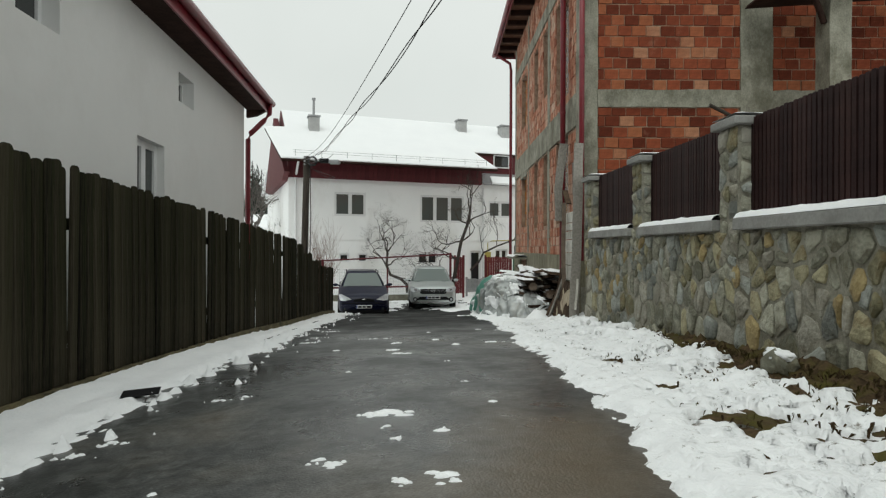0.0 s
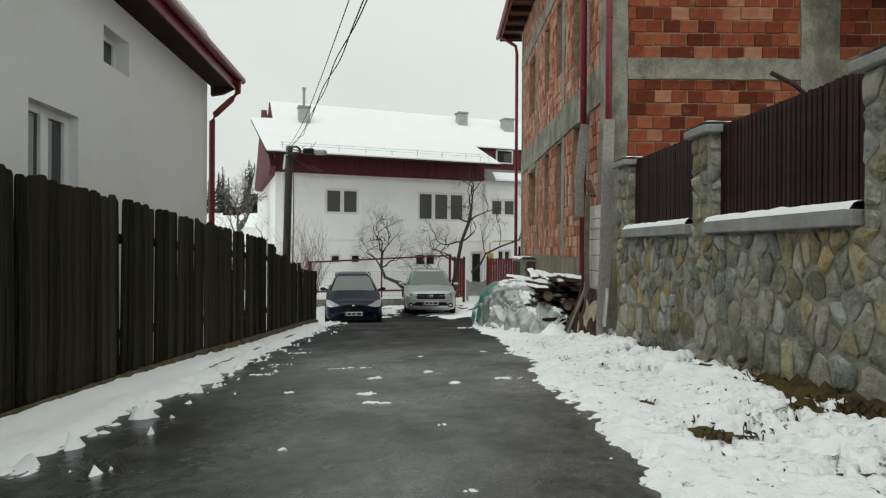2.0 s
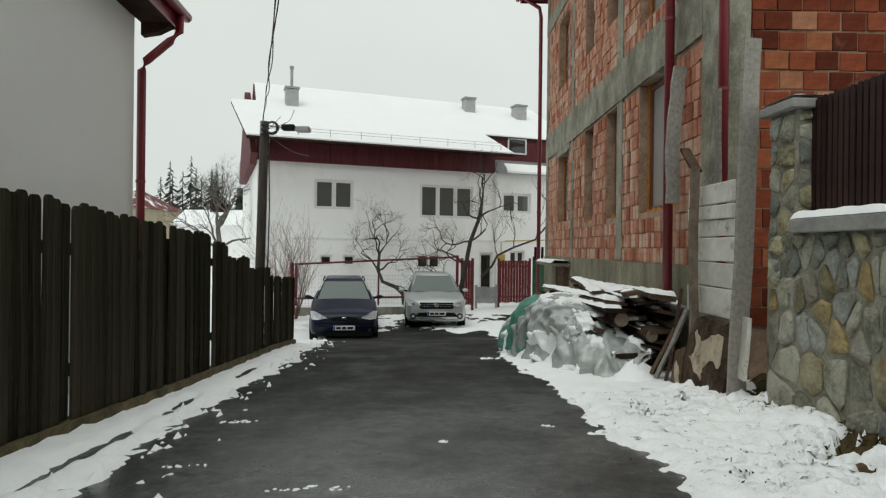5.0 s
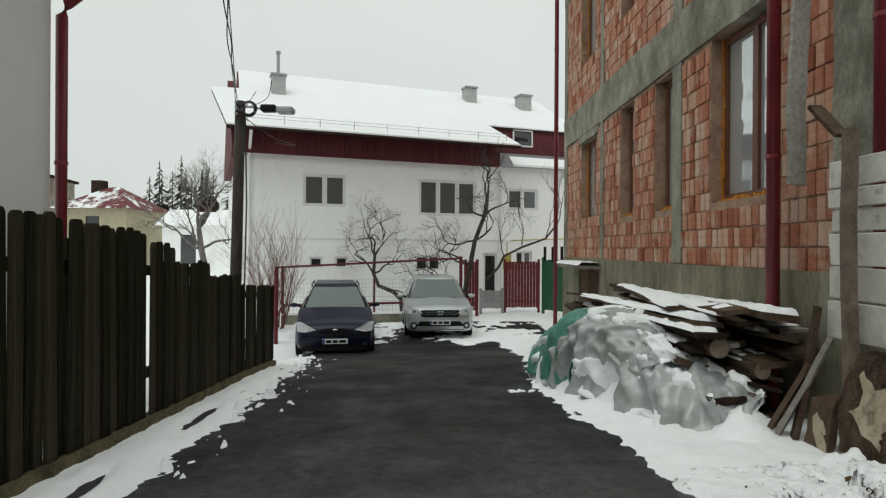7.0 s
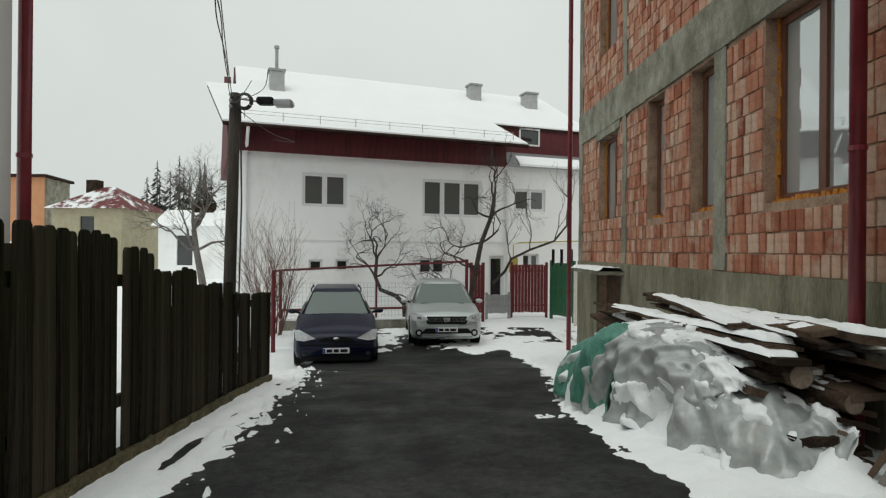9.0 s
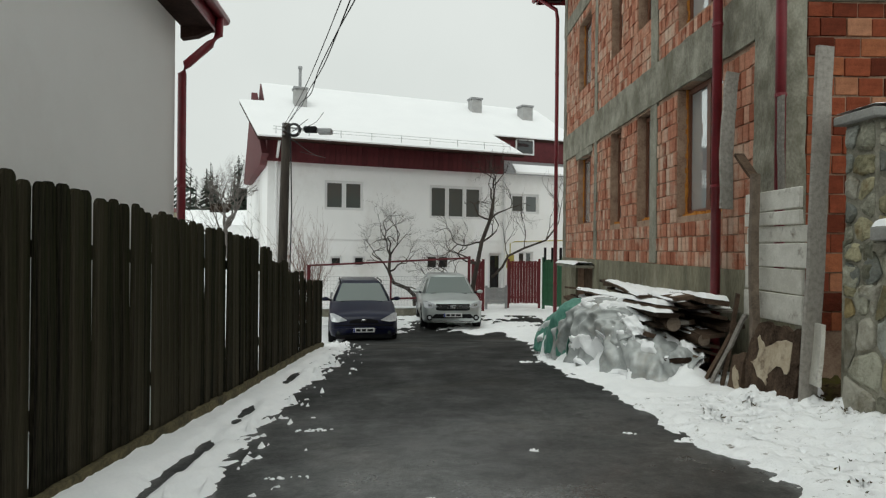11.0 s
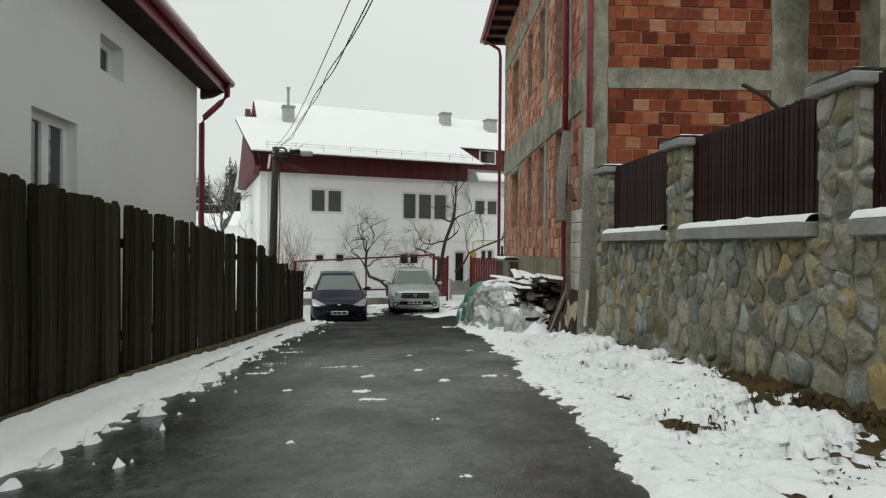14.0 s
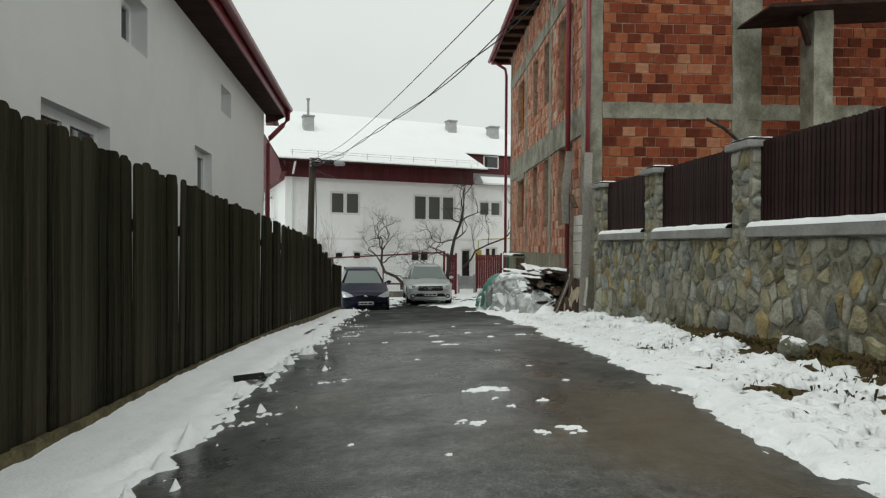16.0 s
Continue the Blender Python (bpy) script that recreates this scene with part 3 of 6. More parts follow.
for x, y, w, l in ((-0.06, 3.17, 0.09, 0.045), (0.03, 3.15, 0.07, 0.05), (-0.24, 2.33, 0.04, 0.025), (-0.16, 2.27, 0.03, 0.03), (0.07, 2.62, 0.025, 0.03), (-0.24, 6.46, 0.05, 0.035), (-1.24, 3.97, 0.09, 0.025), (-1.12, 4.05, 0.04, 0.02),
                   (-0.16, 6.06, 0.05, 0.035), (-0.05, 6.0, 0.03, 0.03), (-1.47, 7.82, 0.11, 0.022), (-1.51, 9.77, 0.14, 0.03), (-1.46, 8.55, 0.11, 0.02), (-0.26, 7.31, 0.045, 0.04), (0.22, 7.6, 0.03, 0.03), (0.46, 6.87, 0.03, 0.04),
                   (0.94, 7.06, 0.09, 0.03), (-0.73, 8.07, 0.07, 0.02), (-0.46, 8.07, 0.06, 0.018), (-0.6, 8.1, 0.03, 0.02), (0.46, 4.15, 0.03, 0.02), (0.0, 2.85, 0.02, 0.02), (0.80, 13.5, 0.10, 0.05), (-1.5, 3.0, 0.07, 0.03), (-1.6, 2.8, 0.06, 0.03), (0.9, 9.4, 0.04, 0.02), (0.28, 2.05, 0.06, 0.05), (0.14, 2.0, 0.03, 0.04), (-0.86, 2.1, 0.02, 0.02), (0.30, 2.75, 0.03, 0.03), (-0.5, 4.9, 0.02, 0.02), (0.35, 5.3, 0.025, 0.02), (0.1, 9.0, 0.03, 0.02), (-0.9, 6.7, 0.05, 0.02), (0.6, 3.4, 0.02, 0.02), (-0.35, 1.75, 0.02, 0.02)):
    snow_spot(x, y, w, l)

bm = BM()
sheet(bm, spaced(1.35, 3.25, 0.04), spaced(-5, 10.6, 0.05), lambda x, y: zg(x, y) + 0.012 + 0.11 * max(0, x - 2.0) * min(1, max(0, (y + 3) / 4)) + (0.022 + 0.06 * min(1, max(0, x - 2.2) * 3)) * fbm(x, y, 6, 3) + 0.03 * min(1, max(0, x - 2.3) * 4) * fbm(x, y, 17, 4) - (0.06 if x < 1.45 else 0))
solid("soil_bank", bm, SOIL, "mossy brown soil along the stone wall foot", "soil", "stuff", smooth=True)


rng = random.Random(17)
bm = BM()
for k in range(2600):
    y = rng.uniform(2.0, 10.2)
    x = rng.choice((rng.uniform(1.55, 2.7), rng.gauss(2.1, 0.22), rng.gauss(2.62, 0.08)))
    if fbm(x, y, 1.3, 77) < -0.05 or not 1.5 < x < 2.75:
        continue
    z = zg(x, y) + 0.03 + 0.11 * max(0, x - 1.9)
    a, l = rng.uniform(0, 6.28), rng.uniform(0.01, 0.045)
    tip = Vector((x + l * math.cos(a), y + l * math.sin(a), z + rng.uniform(-0.005, 0.035)))
    side = Vector((-math.sin(a), math.cos(a), 0.3)) * rng.uniform(0.0015, 0.006)
    p = Vector((x, y, z - 0.02))
    vs = [bm.verts.new(q) for q in (p - side, p + side, (p + tip) / 2 + side * 1.5 + Vector((0, 0, 0.015)), tip, (p + tip) / 2 - side * 1.5 + Vector((0, 0, 0.015)))]
    bm.faces.new(vs)
solid("dead_grass", bm, SOIL, "dead grass and leaves poking out of the snow", "grass", "stuff")

# ---- weathered board fence ----
FX = -2.65


def fence_top(y):
    return 2.41 - 0.063 * (y - 2.1)


def board_mesh(w, h):
    bm = BM()
    c = w * 0.30
    prism(bm, [(0, 0, 0), (0, w, 0), (0, w, h - c), (0, w - c * 0.45, h - c * 0.3), (0, w - c, h), (0, c, h), (0, c * 0.45, h - c * 0.3), (0, 0, h - c)], (0.022, 0, 0))
    return mesh_of("board", bm, FENCE_WOOD)


fence = thing("board_fence", pose(FX, 0, 0), "dark weathered vertical board fence beside the lane", "fence")
y = -4.5
board_cache = {}
while y < 16.3:
    w = rnd(0.092, 0.118)
    if y < 12.05:
        top = fence_top(y)
    elif y < 12.12:
        y += 0.10
        continue
    elif y < 12.45:
        top = 1.70
    elif y < 12.62:
        top = 1.66
    elif y < 13.55:
        top = 1.52 - 0.02 * (y - 12.6)
    elif y < 14.68:
        top = 1.33
    else:
        top = 1.18 - 0.075 * (y - 14.7)
    top += rnd(-0.02, 0.018)
    base = zg(FX, y) + 0.12 + rnd(-0.02, 0.02)
    key = (round(w, 2), round(top - base, 1))
    if key not in board_cache:
        board_cache[key] = board_mesh(*key)
    ob = piece("board", board_cache[key], fence, pose(rnd(-0.012, 0.012), y, base, rnd(-0.7, 0.7), rnd(-0.5, 0.5), rnd(-4, 4)))
    ob.scale = (1, w / key[0], (top - base) / key[1])
    y += w + (rnd(0.002, 0.008) if random.random() < 0.94 else rnd(0.010, 0.018)) * (1.0 if y < 9 else 1.5)
for a in spaced(-4.5, 16.3, 2.6)[:-1]:
    for k in (0.45, 1.35):
        bm = BM()
        b = a + 2.6
        drop = 0.25 if a > 12 and k > 1 else 0
        za, zb = zg(FX, a) + k - drop, zg(FX, b) + k - drop
        prism(bm, [(-0.07, a, za), (-0.02, a, za), (-0.02, a, za + 0.09), (-0.07, a, za + 0.09)], (0, b - a, zb - za))
        part("rail", bm, FENCE_WOOD, fence)
    bm = BM()
    box(bm, -0.17, -0.07, a, a + 0.1, zg(FX, a) - 0.1, zg(FX, a) + (1.6 if a < 12 else 1.2))
    part("post", bm, FENCE_WOOD, fence)
bm = BM()
for a, b in zip(spaced(-4.5, 16.3, 0.5), spaced(-4.5, 16.3, 0.5)[1:]):
    prism(bm, [(FX - 0.06, a, zg(FX, a) - 0.3), (FX + 0.075, a, zg(FX, a) - 0.3), (FX + 0.06, a, zg(FX, a) + 0.125), (FX - 0.06, a, zg(FX, a) + 0.135)], (0, b - a, zg(FX, b) - zg(FX, a)))
solid("fence_footing", bm, MOSSY, "mossy concrete strip under the board fence", "kerb", "structure")


# ---- stone wall with pillars and slat panels ----
def wx(y):
    return 2.66 - 0.042 * (y - 9.6)


WALL_M = Matrix.Translation((wx(0), 0, 0)) @ Matrix.Rotation(math.atan(0.042), 4, "Z")
# local frame of the wall: y runs along it, x into the garden
wall = thing("stone_wall", WALL_M, "garden wall of irregular grey and ochre field stones", "wall", kind="structure")
COPE = 1.89


def wall_foot(y):
    return zg(2.7, y) - 0.1


bm = BM()
ys = spaced(-5, 9.66, 0.5)
for a, b in zip(ys, ys[1:]):
    za, zb = wall_foot(a), wall_foot(b)
    vs = [bm.verts.new(p) for p in ((0.006, a, za), (0.36, a, za), (0.36, a, COPE - 0.1), (0.006, a, COPE - 0.1), (0.006, b, zb), (0.36, b, zb), (0.36, b, COPE - 0.1), (0.006, b, COPE - 0.1))]
    for f in ((0, 1, 2, 3), (7, 6, 5, 4), (0, 4, 5, 1), (1, 5, 6, 2), (2, 6, 7, 3), (3, 7, 4, 0)):
        bm.faces.new([vs[i] for i in f])
part("core", bm, MORTAR, wall, "grey mortar bed")
PILLARS = (-1.75, 0.5, 2.7, 4.93, 7.16, 9.3)
PW = 0.33
for a, b in zip(PILLARS, PILLARS[1:]):
    bm = BM()
    box(bm, -0.07, 0.42, a + PW + 0.015, b - 0.015, COPE - 0.1, COPE, bevel=0.008)
    slab = part("coping", bm, COPING, wall, "pale concrete coping slab")
    bm = BM()
    gx, gy = spaced(-0.068, 0.40, 0.03), spaced(a + PW + 0.03, b - 0.03, 0.06)
    sheet(bm, gx, gy, lambda x, yy: COPE + 0.002 + (0.0 if x in (gx[0], gx[-1]) else 0.055 * min(1.0, (x + 0.085) / 0.06) + 0.012 * fbm(x, yy, 6)) - (0.004 if yy in (gy[0], gy[-1]) else 0))
    solid("snow_layer", bm, SNOW, "thin snow lying on the wall coping", "snow", group="snow caps on the wall", m=WALL_M, smooth=True)


def slat_panel(a, b):
    panel = new("slat_panel")
    panel.parent = wall
    panel.matrix_basis = pose(0.10, a, COPE)
    tagged(panel, "dark brown vertical metal slat panel")
    n = round((b - a) / 0.057)
    step = (b - a) / n
    bm = BM()
    prism(bm, [(0, 0.004, 0.05), (0, step - 0.013, 0.05), (0, step - 0.013, 0.868), (0, step - 0.019, 0.876), (0, 0.010, 0.876), (0, 0.004, 0.868)], (0.016, 0, 0))
    me = mesh_of("slat", bm, BROWN_METAL)
    for i in range(n):
        piece("slat", me, panel, pose(rnd(-0.003, 0.003), i * step, rnd(-0.004, 0.004), 0, 0, rnd(-2, 2)))
        if i < n - 1:
            piece("back_slat", me, panel, pose(0.064, (i + 0.5) * step, rnd(-0.004, 0.004)))
    for z in (0.16, 0.70):
        bm = BM()
        box(bm, 0.02, 0.06, 0, b - a, z, z + 0.04)
        part("rail", bm, BROWN_METAL, panel)


for a, b in zip(PILLARS, PILLARS[1:]):
    slat_panel(a + PW, b)


def pillar(y0):
    p = new("stone_pillar")
    p.parent = wall
    p.matrix_basis = pose(-0.02, y0, 0)
    tagged(p, "square pillar faced with rough grey stones")
    foot, top = COPE - 0.55, 2.70
    bm = BM()
    box(bm, 0.016, PW + 0.02, 0.011, PW - 0.015, foot, top)
    part("core", bm, MORTAR, p)
    for turn in (pose(0.012, 0, 0), pose(PW + 0.02, 0.007, 0, 0, 0, 90)):
        marks = []
        z = foot + 0.05
        while z < top:
            marks += [(rnd(0.02, 0.15), z + rnd(-0.04, 0.04)), (rnd(0.19, PW - 0.02), z + rnd(-0.04, 0.04))]
            z += rnd(0.11, 0.2)
        for q, poly in cells(marks, 0.004, PW - 0.004, lambda yy: foot, top):
            bm = BM()
            if stone_mesh(bm, poly, rnd(0.004, 0.03)):
                piece("stone", mesh_of("stone", bm, random.choice((STONE, STONE, STONE_BLUE, STONE_PALE, STONE_OLIVE))), p, turn)
            else:
                bm.free()
    bm = BM()
    box(bm, -0.05, PW + 0.07, -0.05, PW + 0.05, top, top + 0.07, bevel=0.008)
    cx, cy = PW / 2 + 0.01, PW / 2
    part("cap", bm, COPING, p, "concrete pillar cap")
    bm = BM()
    gx, gy = spaced(-0.04, PW + 0.06, 0.05), spaced(-0.04, PW + 0.04, 0.05)
    sheet(bm, gx, gy, lambda x, yy: top + 0.071 + 0.065 * max(0, 1 - max(abs(x - cx), abs(yy - cy)) / 0.24) ** 0.5 + (0.006 * fbm(x, yy, 9) if gx[0] < x < gx[-1] else 0))
    solid("snow_layer", bm, SNOW, "snow lying on a stone pillar", "snow", group="snow caps on the wall", m=WALL_M @ pose(-0.02, y0, 0), smooth=True)


def cells(points, y0, y1, z0f, z1):
    """Voronoi outlines of points within a strip, as a mason fits flat stones."""
    out = []
    for i, p in enumerate(points):
        poly = [(y0, z0f(p[0])), (y1, z0f(p[0])), (y1, z1), (y0, z1)]
        near = sorted(((q[0] - p[0]) ** 2 + (q[1] - p[1]) ** 2, j) for j, q in enumerate(points) if j != i and abs(q[0] - p[0]) < 1.2)[:14]
        for _, j in near:
            q = points[j]
            mx, mz, nx, nz = (p[0] + q[0]) / 2, (p[1] + q[1]) / 2, q[0] - p[0], q[1] - p[1]
            new_poly = []
            for k in range(len(poly)):
                a, b = poly[k], poly[(k + 1) % len(poly)]
                da, db = (a[0] - mx) * nx + (a[1] - mz) * nz, (b[0] - mx) * nx + (b[1] - mz) * nz
                if da <= 0:
                    new_poly.append(a)
                if da * db < 0:
                    t = da / (da - db)
                    new_poly.append((a[0] + t * (b[0] - a[0]), a[1] + t * (b[1] - a[1])))
            poly = new_poly
            if len(poly) < 3:
                break
        if len(poly) >= 3:
            out.append((p, poly))
    return out


def stone_mesh(bm, poly, deep):
    """A rough stone face: wavering rim, worn corners, a few broad facets."""
    cx, cz = sum(p[0] for p in poly) / len(poly), sum(p[1] for p in poly) / len(poly)
    pts = []
    n = len(poly)
    for k in range(n):
        a, b = poly[k], poly[(k + 1) % n]
        far = math.hypot(a[0] - b[0], a[1] - b[1])
        if far > 0.035:
            for t in (0.13, 0.5, 0.87) if far > 0.08 else (0.2, 0.8):
                x, z = a[0] + t * (b[0] - a[0]), a[1] + t * (b[1] - a[1])
                pull = rnd(0.0, 0.014)
                d = max(0.03, math.hypot(x - cx, z - cz))
                pts.append((x - (x - cx) / d * pull, z - (z - cz) / d * pull))
    if len(pts) < 4:
        return False
    size = max(0.05, min(math.hypot(p[0] - cx, p[1] - cz) for p in pts))
    gap = rnd(0.004, 0.012)
    k1, k2 = 1 - min(0.3, gap / size), 1 - min(0.45, (gap + 0.018) / size)
    tilt, lean_ = rnd(-0.07, 0.07), rnd(-0.07, 0.07)
    rings = []
    for k, d in ((k1, 0.025), (k1, -deep * 0.35), (k2, -deep)):
        rings.append([bm.verts.new((d + (0 if d > 0 else tilt * (p[0] - cx) + lean_ * (p[1] - cz) + rnd(-0.003, 0.003)), cx + (p[0] - cx) * k, cz + (p[1] - cz) * k)) for p in pts])
    m = len(pts)
    for a, b in zip(rings, rings[1:]):
        for i in range(m):
            bm.faces.new((a[i], a[(i + 1) % m], b[(i + 1) % m], b[i]))
    mid = bm.verts.new((-deep - rnd(0.0, 0.012), cx + rnd(-0.03, 0.03), cz + rnd(-0.03, 0.03)))
    for i in range(m):
        bm.faces.new((rings[-1][i], rings[-1][(i + 1) % m], mid))
    return True


for y0 in PILLARS:
    pillar(y0)

seeds = []
z = 0.25
row = 0
while z < COPE - 0.06:
    y = -4.9 + rnd(0, 0.2)
    h = rnd(0.25, 0.34) if row < 3 else rnd(0.13, 0.20)
    while y < 9.6:
        wide = rnd(0.13, 0.34) if row < 3 else rnd(0.10, 0.27)
        if z + h * 0.3 > wall_foot(y):
            seeds.append((y + rnd(-0.04, 0.04), z + rnd(-0.10, 0.10)))
        y += wide
    z += h
    row += 1
loose = {}
count = 0
SQ = 1.35
for p, poly in cells([(a * SQ, b) for a, b in seeds], -5 * SQ, 9.64 * SQ, lambda yy: wall_foot(yy / SQ) - 0.02, COPE - 0.105):
    p, poly = (p[0] / SQ, p[1]), [(a / SQ, b) for a, b in poly]
    stuff = random.choices((STONE, STONE_BLUE, STONE_OLIVE, STONE_PALE, STONE_OCHRE), (34, 20, 22, 15, 6))[0]
    if 2.4 < p[0] < 9.93 and p[1] > 0.55 and count < 300:
        bm = BM()
        if stone_mesh(bm, poly, rnd(0.002, 0.03)):
            piece("stone", mesh_of("stone", bm, stuff), wall, Matrix())
            count += 1
        else:
            bm.free()
    else:
        stone_mesh(loose.setdefault(stuff, BM()), poly, rnd(0.002, 0.03))
for stuff, bm in loose.items():
    tagged(part("stones", bm, stuff, wall), kind="stuff")


# ---- unfinished brick house ----
HX, HY0, HY1, HTOP = 2.9, 11.0, 21.0, 8.55
brick_house = thing("brick_house", pose(HX, HY0, 0), "unfinished three-storey house of bare clay brick and concrete", "house")
# openings on the long side: from, to along the wall, sill, head
LOWER = ((1.2, 2.55, 2.18, 4.0), (3.62, 4.25, 2.19, 3.97), (5.14, 5.8, 2.19, 3.97), (7.28, 8.45, 2.24, 3.85))
UPPER = ((1.2, 2.55, 4.85, 7.05), (3.62, 4.25, 5.4, 7.05), (5.14, 5.8, 5.4, 7.05), (7.28, 8.45, 5.4, 7.05))
CELLAR = ((6.95, 8.4, -0.5, 1.27),)
# wall frames: s along the wall, y into the house
LONG_M = Matrix(((0, 1, 0, 0), (1, 0, 0, 0), (0, 0, 1, 0), (0, 0, 0, 1)))
GABLE_M = Matrix.Identity(4)
bm = BM()
pierced(bm, 0.02, HY1 - HY0, -0.9, HTOP, LOWER + UPPER + CELLAR, 0.018, 0.30, LONG_M)
part("wall", bm, BRICK_JOINT, brick_house)
for ext in ((0.32, 11, 0.018, 0.3, -0.5, HTOP), (0.3, 11, 9.7, 10, -0.9, HTOP), (10.7, 11, 0.3, 9.7, -0.9, HTOP)):
    bm = BM()
    box(bm, *ext)
    part("wall", bm, BRICK_JOINT, brick_house)
for z0, z1 in ((-0.9, -0.6), (4.1, 4.3), (7.6, 7.8)):
    bm = BM()
    box(bm, 0.3, 10.7, 0.3, 9.7, z0, z1)
    part("floor_slab", bm, CONCRETE, brick_house)


def concrete(name, s0, s1, z0, z1, m, out=0.012, into=0.25):
    bm = BM()
    ss, zs = spaced(s0, s1, 0.25), spaced(z0, z1, 0.25)
    g = [[bm.verts.new((s + (0.025 * fbm(s, z, 3, 2) if 0 < i < len(ss) - 1 or len(ss) == 2 else 0.03 * fbm(s, z, 4, 5)), -out + 0.007 * fbm(s, z, 3), z + (0.02 * fbm(s, z, 4, 7)))) for i, s in enumerate(ss)] for z in zs]
    for a, b in zip(g, g[1:]):
        for i in range(len(ss) - 1):
            bm.faces.new((a[i], a[i + 1], b[i + 1], b[i]))
    r = bmesh.ops.extrude_face_region(bm, geom=list(bm.faces))
    for v in r["geom"]:
        if isinstance(v, bmesh.types.BMVert):
            v.co.y = into
    for v in bm.verts:
        v.co = m @ v.co
    bmesh.ops.recalc_face_normals(bm, faces=bm.faces)
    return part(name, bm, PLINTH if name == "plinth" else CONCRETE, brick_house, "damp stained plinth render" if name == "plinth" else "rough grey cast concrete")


concrete("corner_column", 0.0, 0.30, -0.8, HTOP, GABLE_M, 0.0)
concrete("corner_column", 0.0, 0.42, 1.5, HTOP, LONG_M, 0.016)
concrete("column", 2.95, 3.55, -0.5, HTOP, GABLE_M)
concrete("column", 7.6, 8.1, -0.5, HTOP, GABLE_M)
concrete("ring_beam", 0.3, 10.9, 4.26, 4.58, GABLE_M, 0.018)
concrete("ring_beam", 0.3, 10.9, 7.5, 7.8, GABLE_M, 0.018)
concrete("ring_beam", 0.42, 9.98, 4.0, 4.62, LONG_M, 0.02)
concrete("ring_beam", 0.42, 9.98, 7.25, 7.6, LONG_M, 0.02)
concrete("column", 3.3, 3.58, 1.5, HTOP, LONG_M, 0.01, 0.2)
concrete("column", 6.75, 6.95, 1.5, HTOP, LONG_M, 0.01, 0.2)
concrete("column", 9.7, 9.99, -0.8, HTOP, LONG_M, 0.01, 0.2)
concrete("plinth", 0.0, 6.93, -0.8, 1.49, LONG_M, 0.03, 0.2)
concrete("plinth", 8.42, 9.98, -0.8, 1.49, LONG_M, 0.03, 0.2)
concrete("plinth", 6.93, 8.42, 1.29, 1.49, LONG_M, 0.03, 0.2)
concrete("lintel", 7.1, 8.6, 3.85, 4.0, LONG_M, 0.015, 0.2)


def brown_window(s0, s1, z0, z1, sashes):
    w = part("window", BM(), BROWN_PVC, brick_house)
    w.matrix_local = LONG_M @ pose(s0, 0.16, z0)
    w_, h_ = s1 - s0, z1 - z0
    bm = BM()
    for a, b, c, d in ((0.02, 0.09, 0.02, h_ - 0.02), (w_ - 0.09, w_ - 0.02, 0.02, h_ - 0.02), (0.09, w_ - 0.09, 0.02, 0.09), (0.09, w_ - 0.09, h_ - 0.09, h_ - 0.02)):
        box(bm, a, b, 0, 0.07, c, d)
    for k in range(1, sashes):
        x = w_ * k / sashes
        box(bm, x - 0.05, x + 0.05, -0.004, 0.07, 0.09, h_ - 0.09)
    part("frame", bm, BROWN_PVC, w, "brown window frame")
    for k in range(sashes):
        bm = BM()
        box(bm, w_ * k / sashes + 0.05, w_ * (k + 1) / sashes - 0.05, 0.03, 0.042, 0.08, h_ - 0.08)
        part("pane", bm, MIRRORED, w)
    bm = BM()
    for a in spaced(0.0, w_, 0.05)[:-1]:
        box(bm, a, a + 0.05, -0.06 + rnd(-0.03, 0.03), 0.02, -0.012, 0.03 + rnd(0, 0.03))
    for c in spaced(0.0, h_, 0.07)[:-1] if sashes > 1 else ():
        box(bm, w_ - 0.016 - rnd(0, 0.03), w_ - 0.001, -0.015 + rnd(-0.02, 0.01), 0.02, c, c + 0.07)
    part("mounting_foam", bm, FOAM, w, "orange mounting foam")


for row_ in (LOWER, UPPER):
    for k, (a, b, c, d) in enumerate(row_):
        brown_window(a, b, c, d, 2 if b - a > 1 else 1)

# eaves
bm = BM()
E0 = 0.62
prism(bm, [(-E0, -0.7, HTOP + 0.05), (11.6, -0.7, HTOP + 0.05), (11.6, 10.7, HTOP + 0.05), (-E0, 10.7, HTOP + 0.05)], (0, 0, 0.03))
part("soffit", bm, SOFFIT, brick_house, "stained soffit boards")
for s in spaced(-0.5, 10.5, 0.8):
    bm = BM()
    box(bm, -E0 + 0.05, 0.0, s - 0.05, s + 0.05, HTOP - 0.09, HTOP + 0.045)
    part("rafter_tail", bm, ROOF_DARK, brick_house)
bm = BM()
a0, a1, zt = -E0 - 0.02, 11.6, HTOP + 0.09
v = [bm.verts.new(p) for p in ((a0, -0.75, zt), (a1, -0.75, zt), (a1, 10.75, zt), (a0, 10.75, zt), (4.8, 4.6, zt + 3), (6.2, 5.4, zt + 3))]
for f in ((0, 1, 5, 4), (1, 2, 5), (2, 3, 4, 5), (3, 0, 4), (3, 2, 1, 0)):
    bm.faces.new([v[i] for i in f])
part("roof", bm, ROOF_SNOW, brick_house, "hipped roof under snow")
for ext in ((-E0 - 0.03, -E0, -0.76, 10.76), (-E0, 11.6, -0.76, -0.73), (-E0, 11.6, 10.73, 10.76)):
    bm = BM()
    box(bm, *ext, HTOP - 0.08, HTOP + 0.11)
    part("fascia", bm, RED_METAL, brick_house, "dark red fascia")
bm = BM()
tube(bm, [(-E0 - 0.09, -0.78, HTOP + 0.03), (-E0 - 0.09, 10.78, HTOP + 0.03)], 0.065, 10)
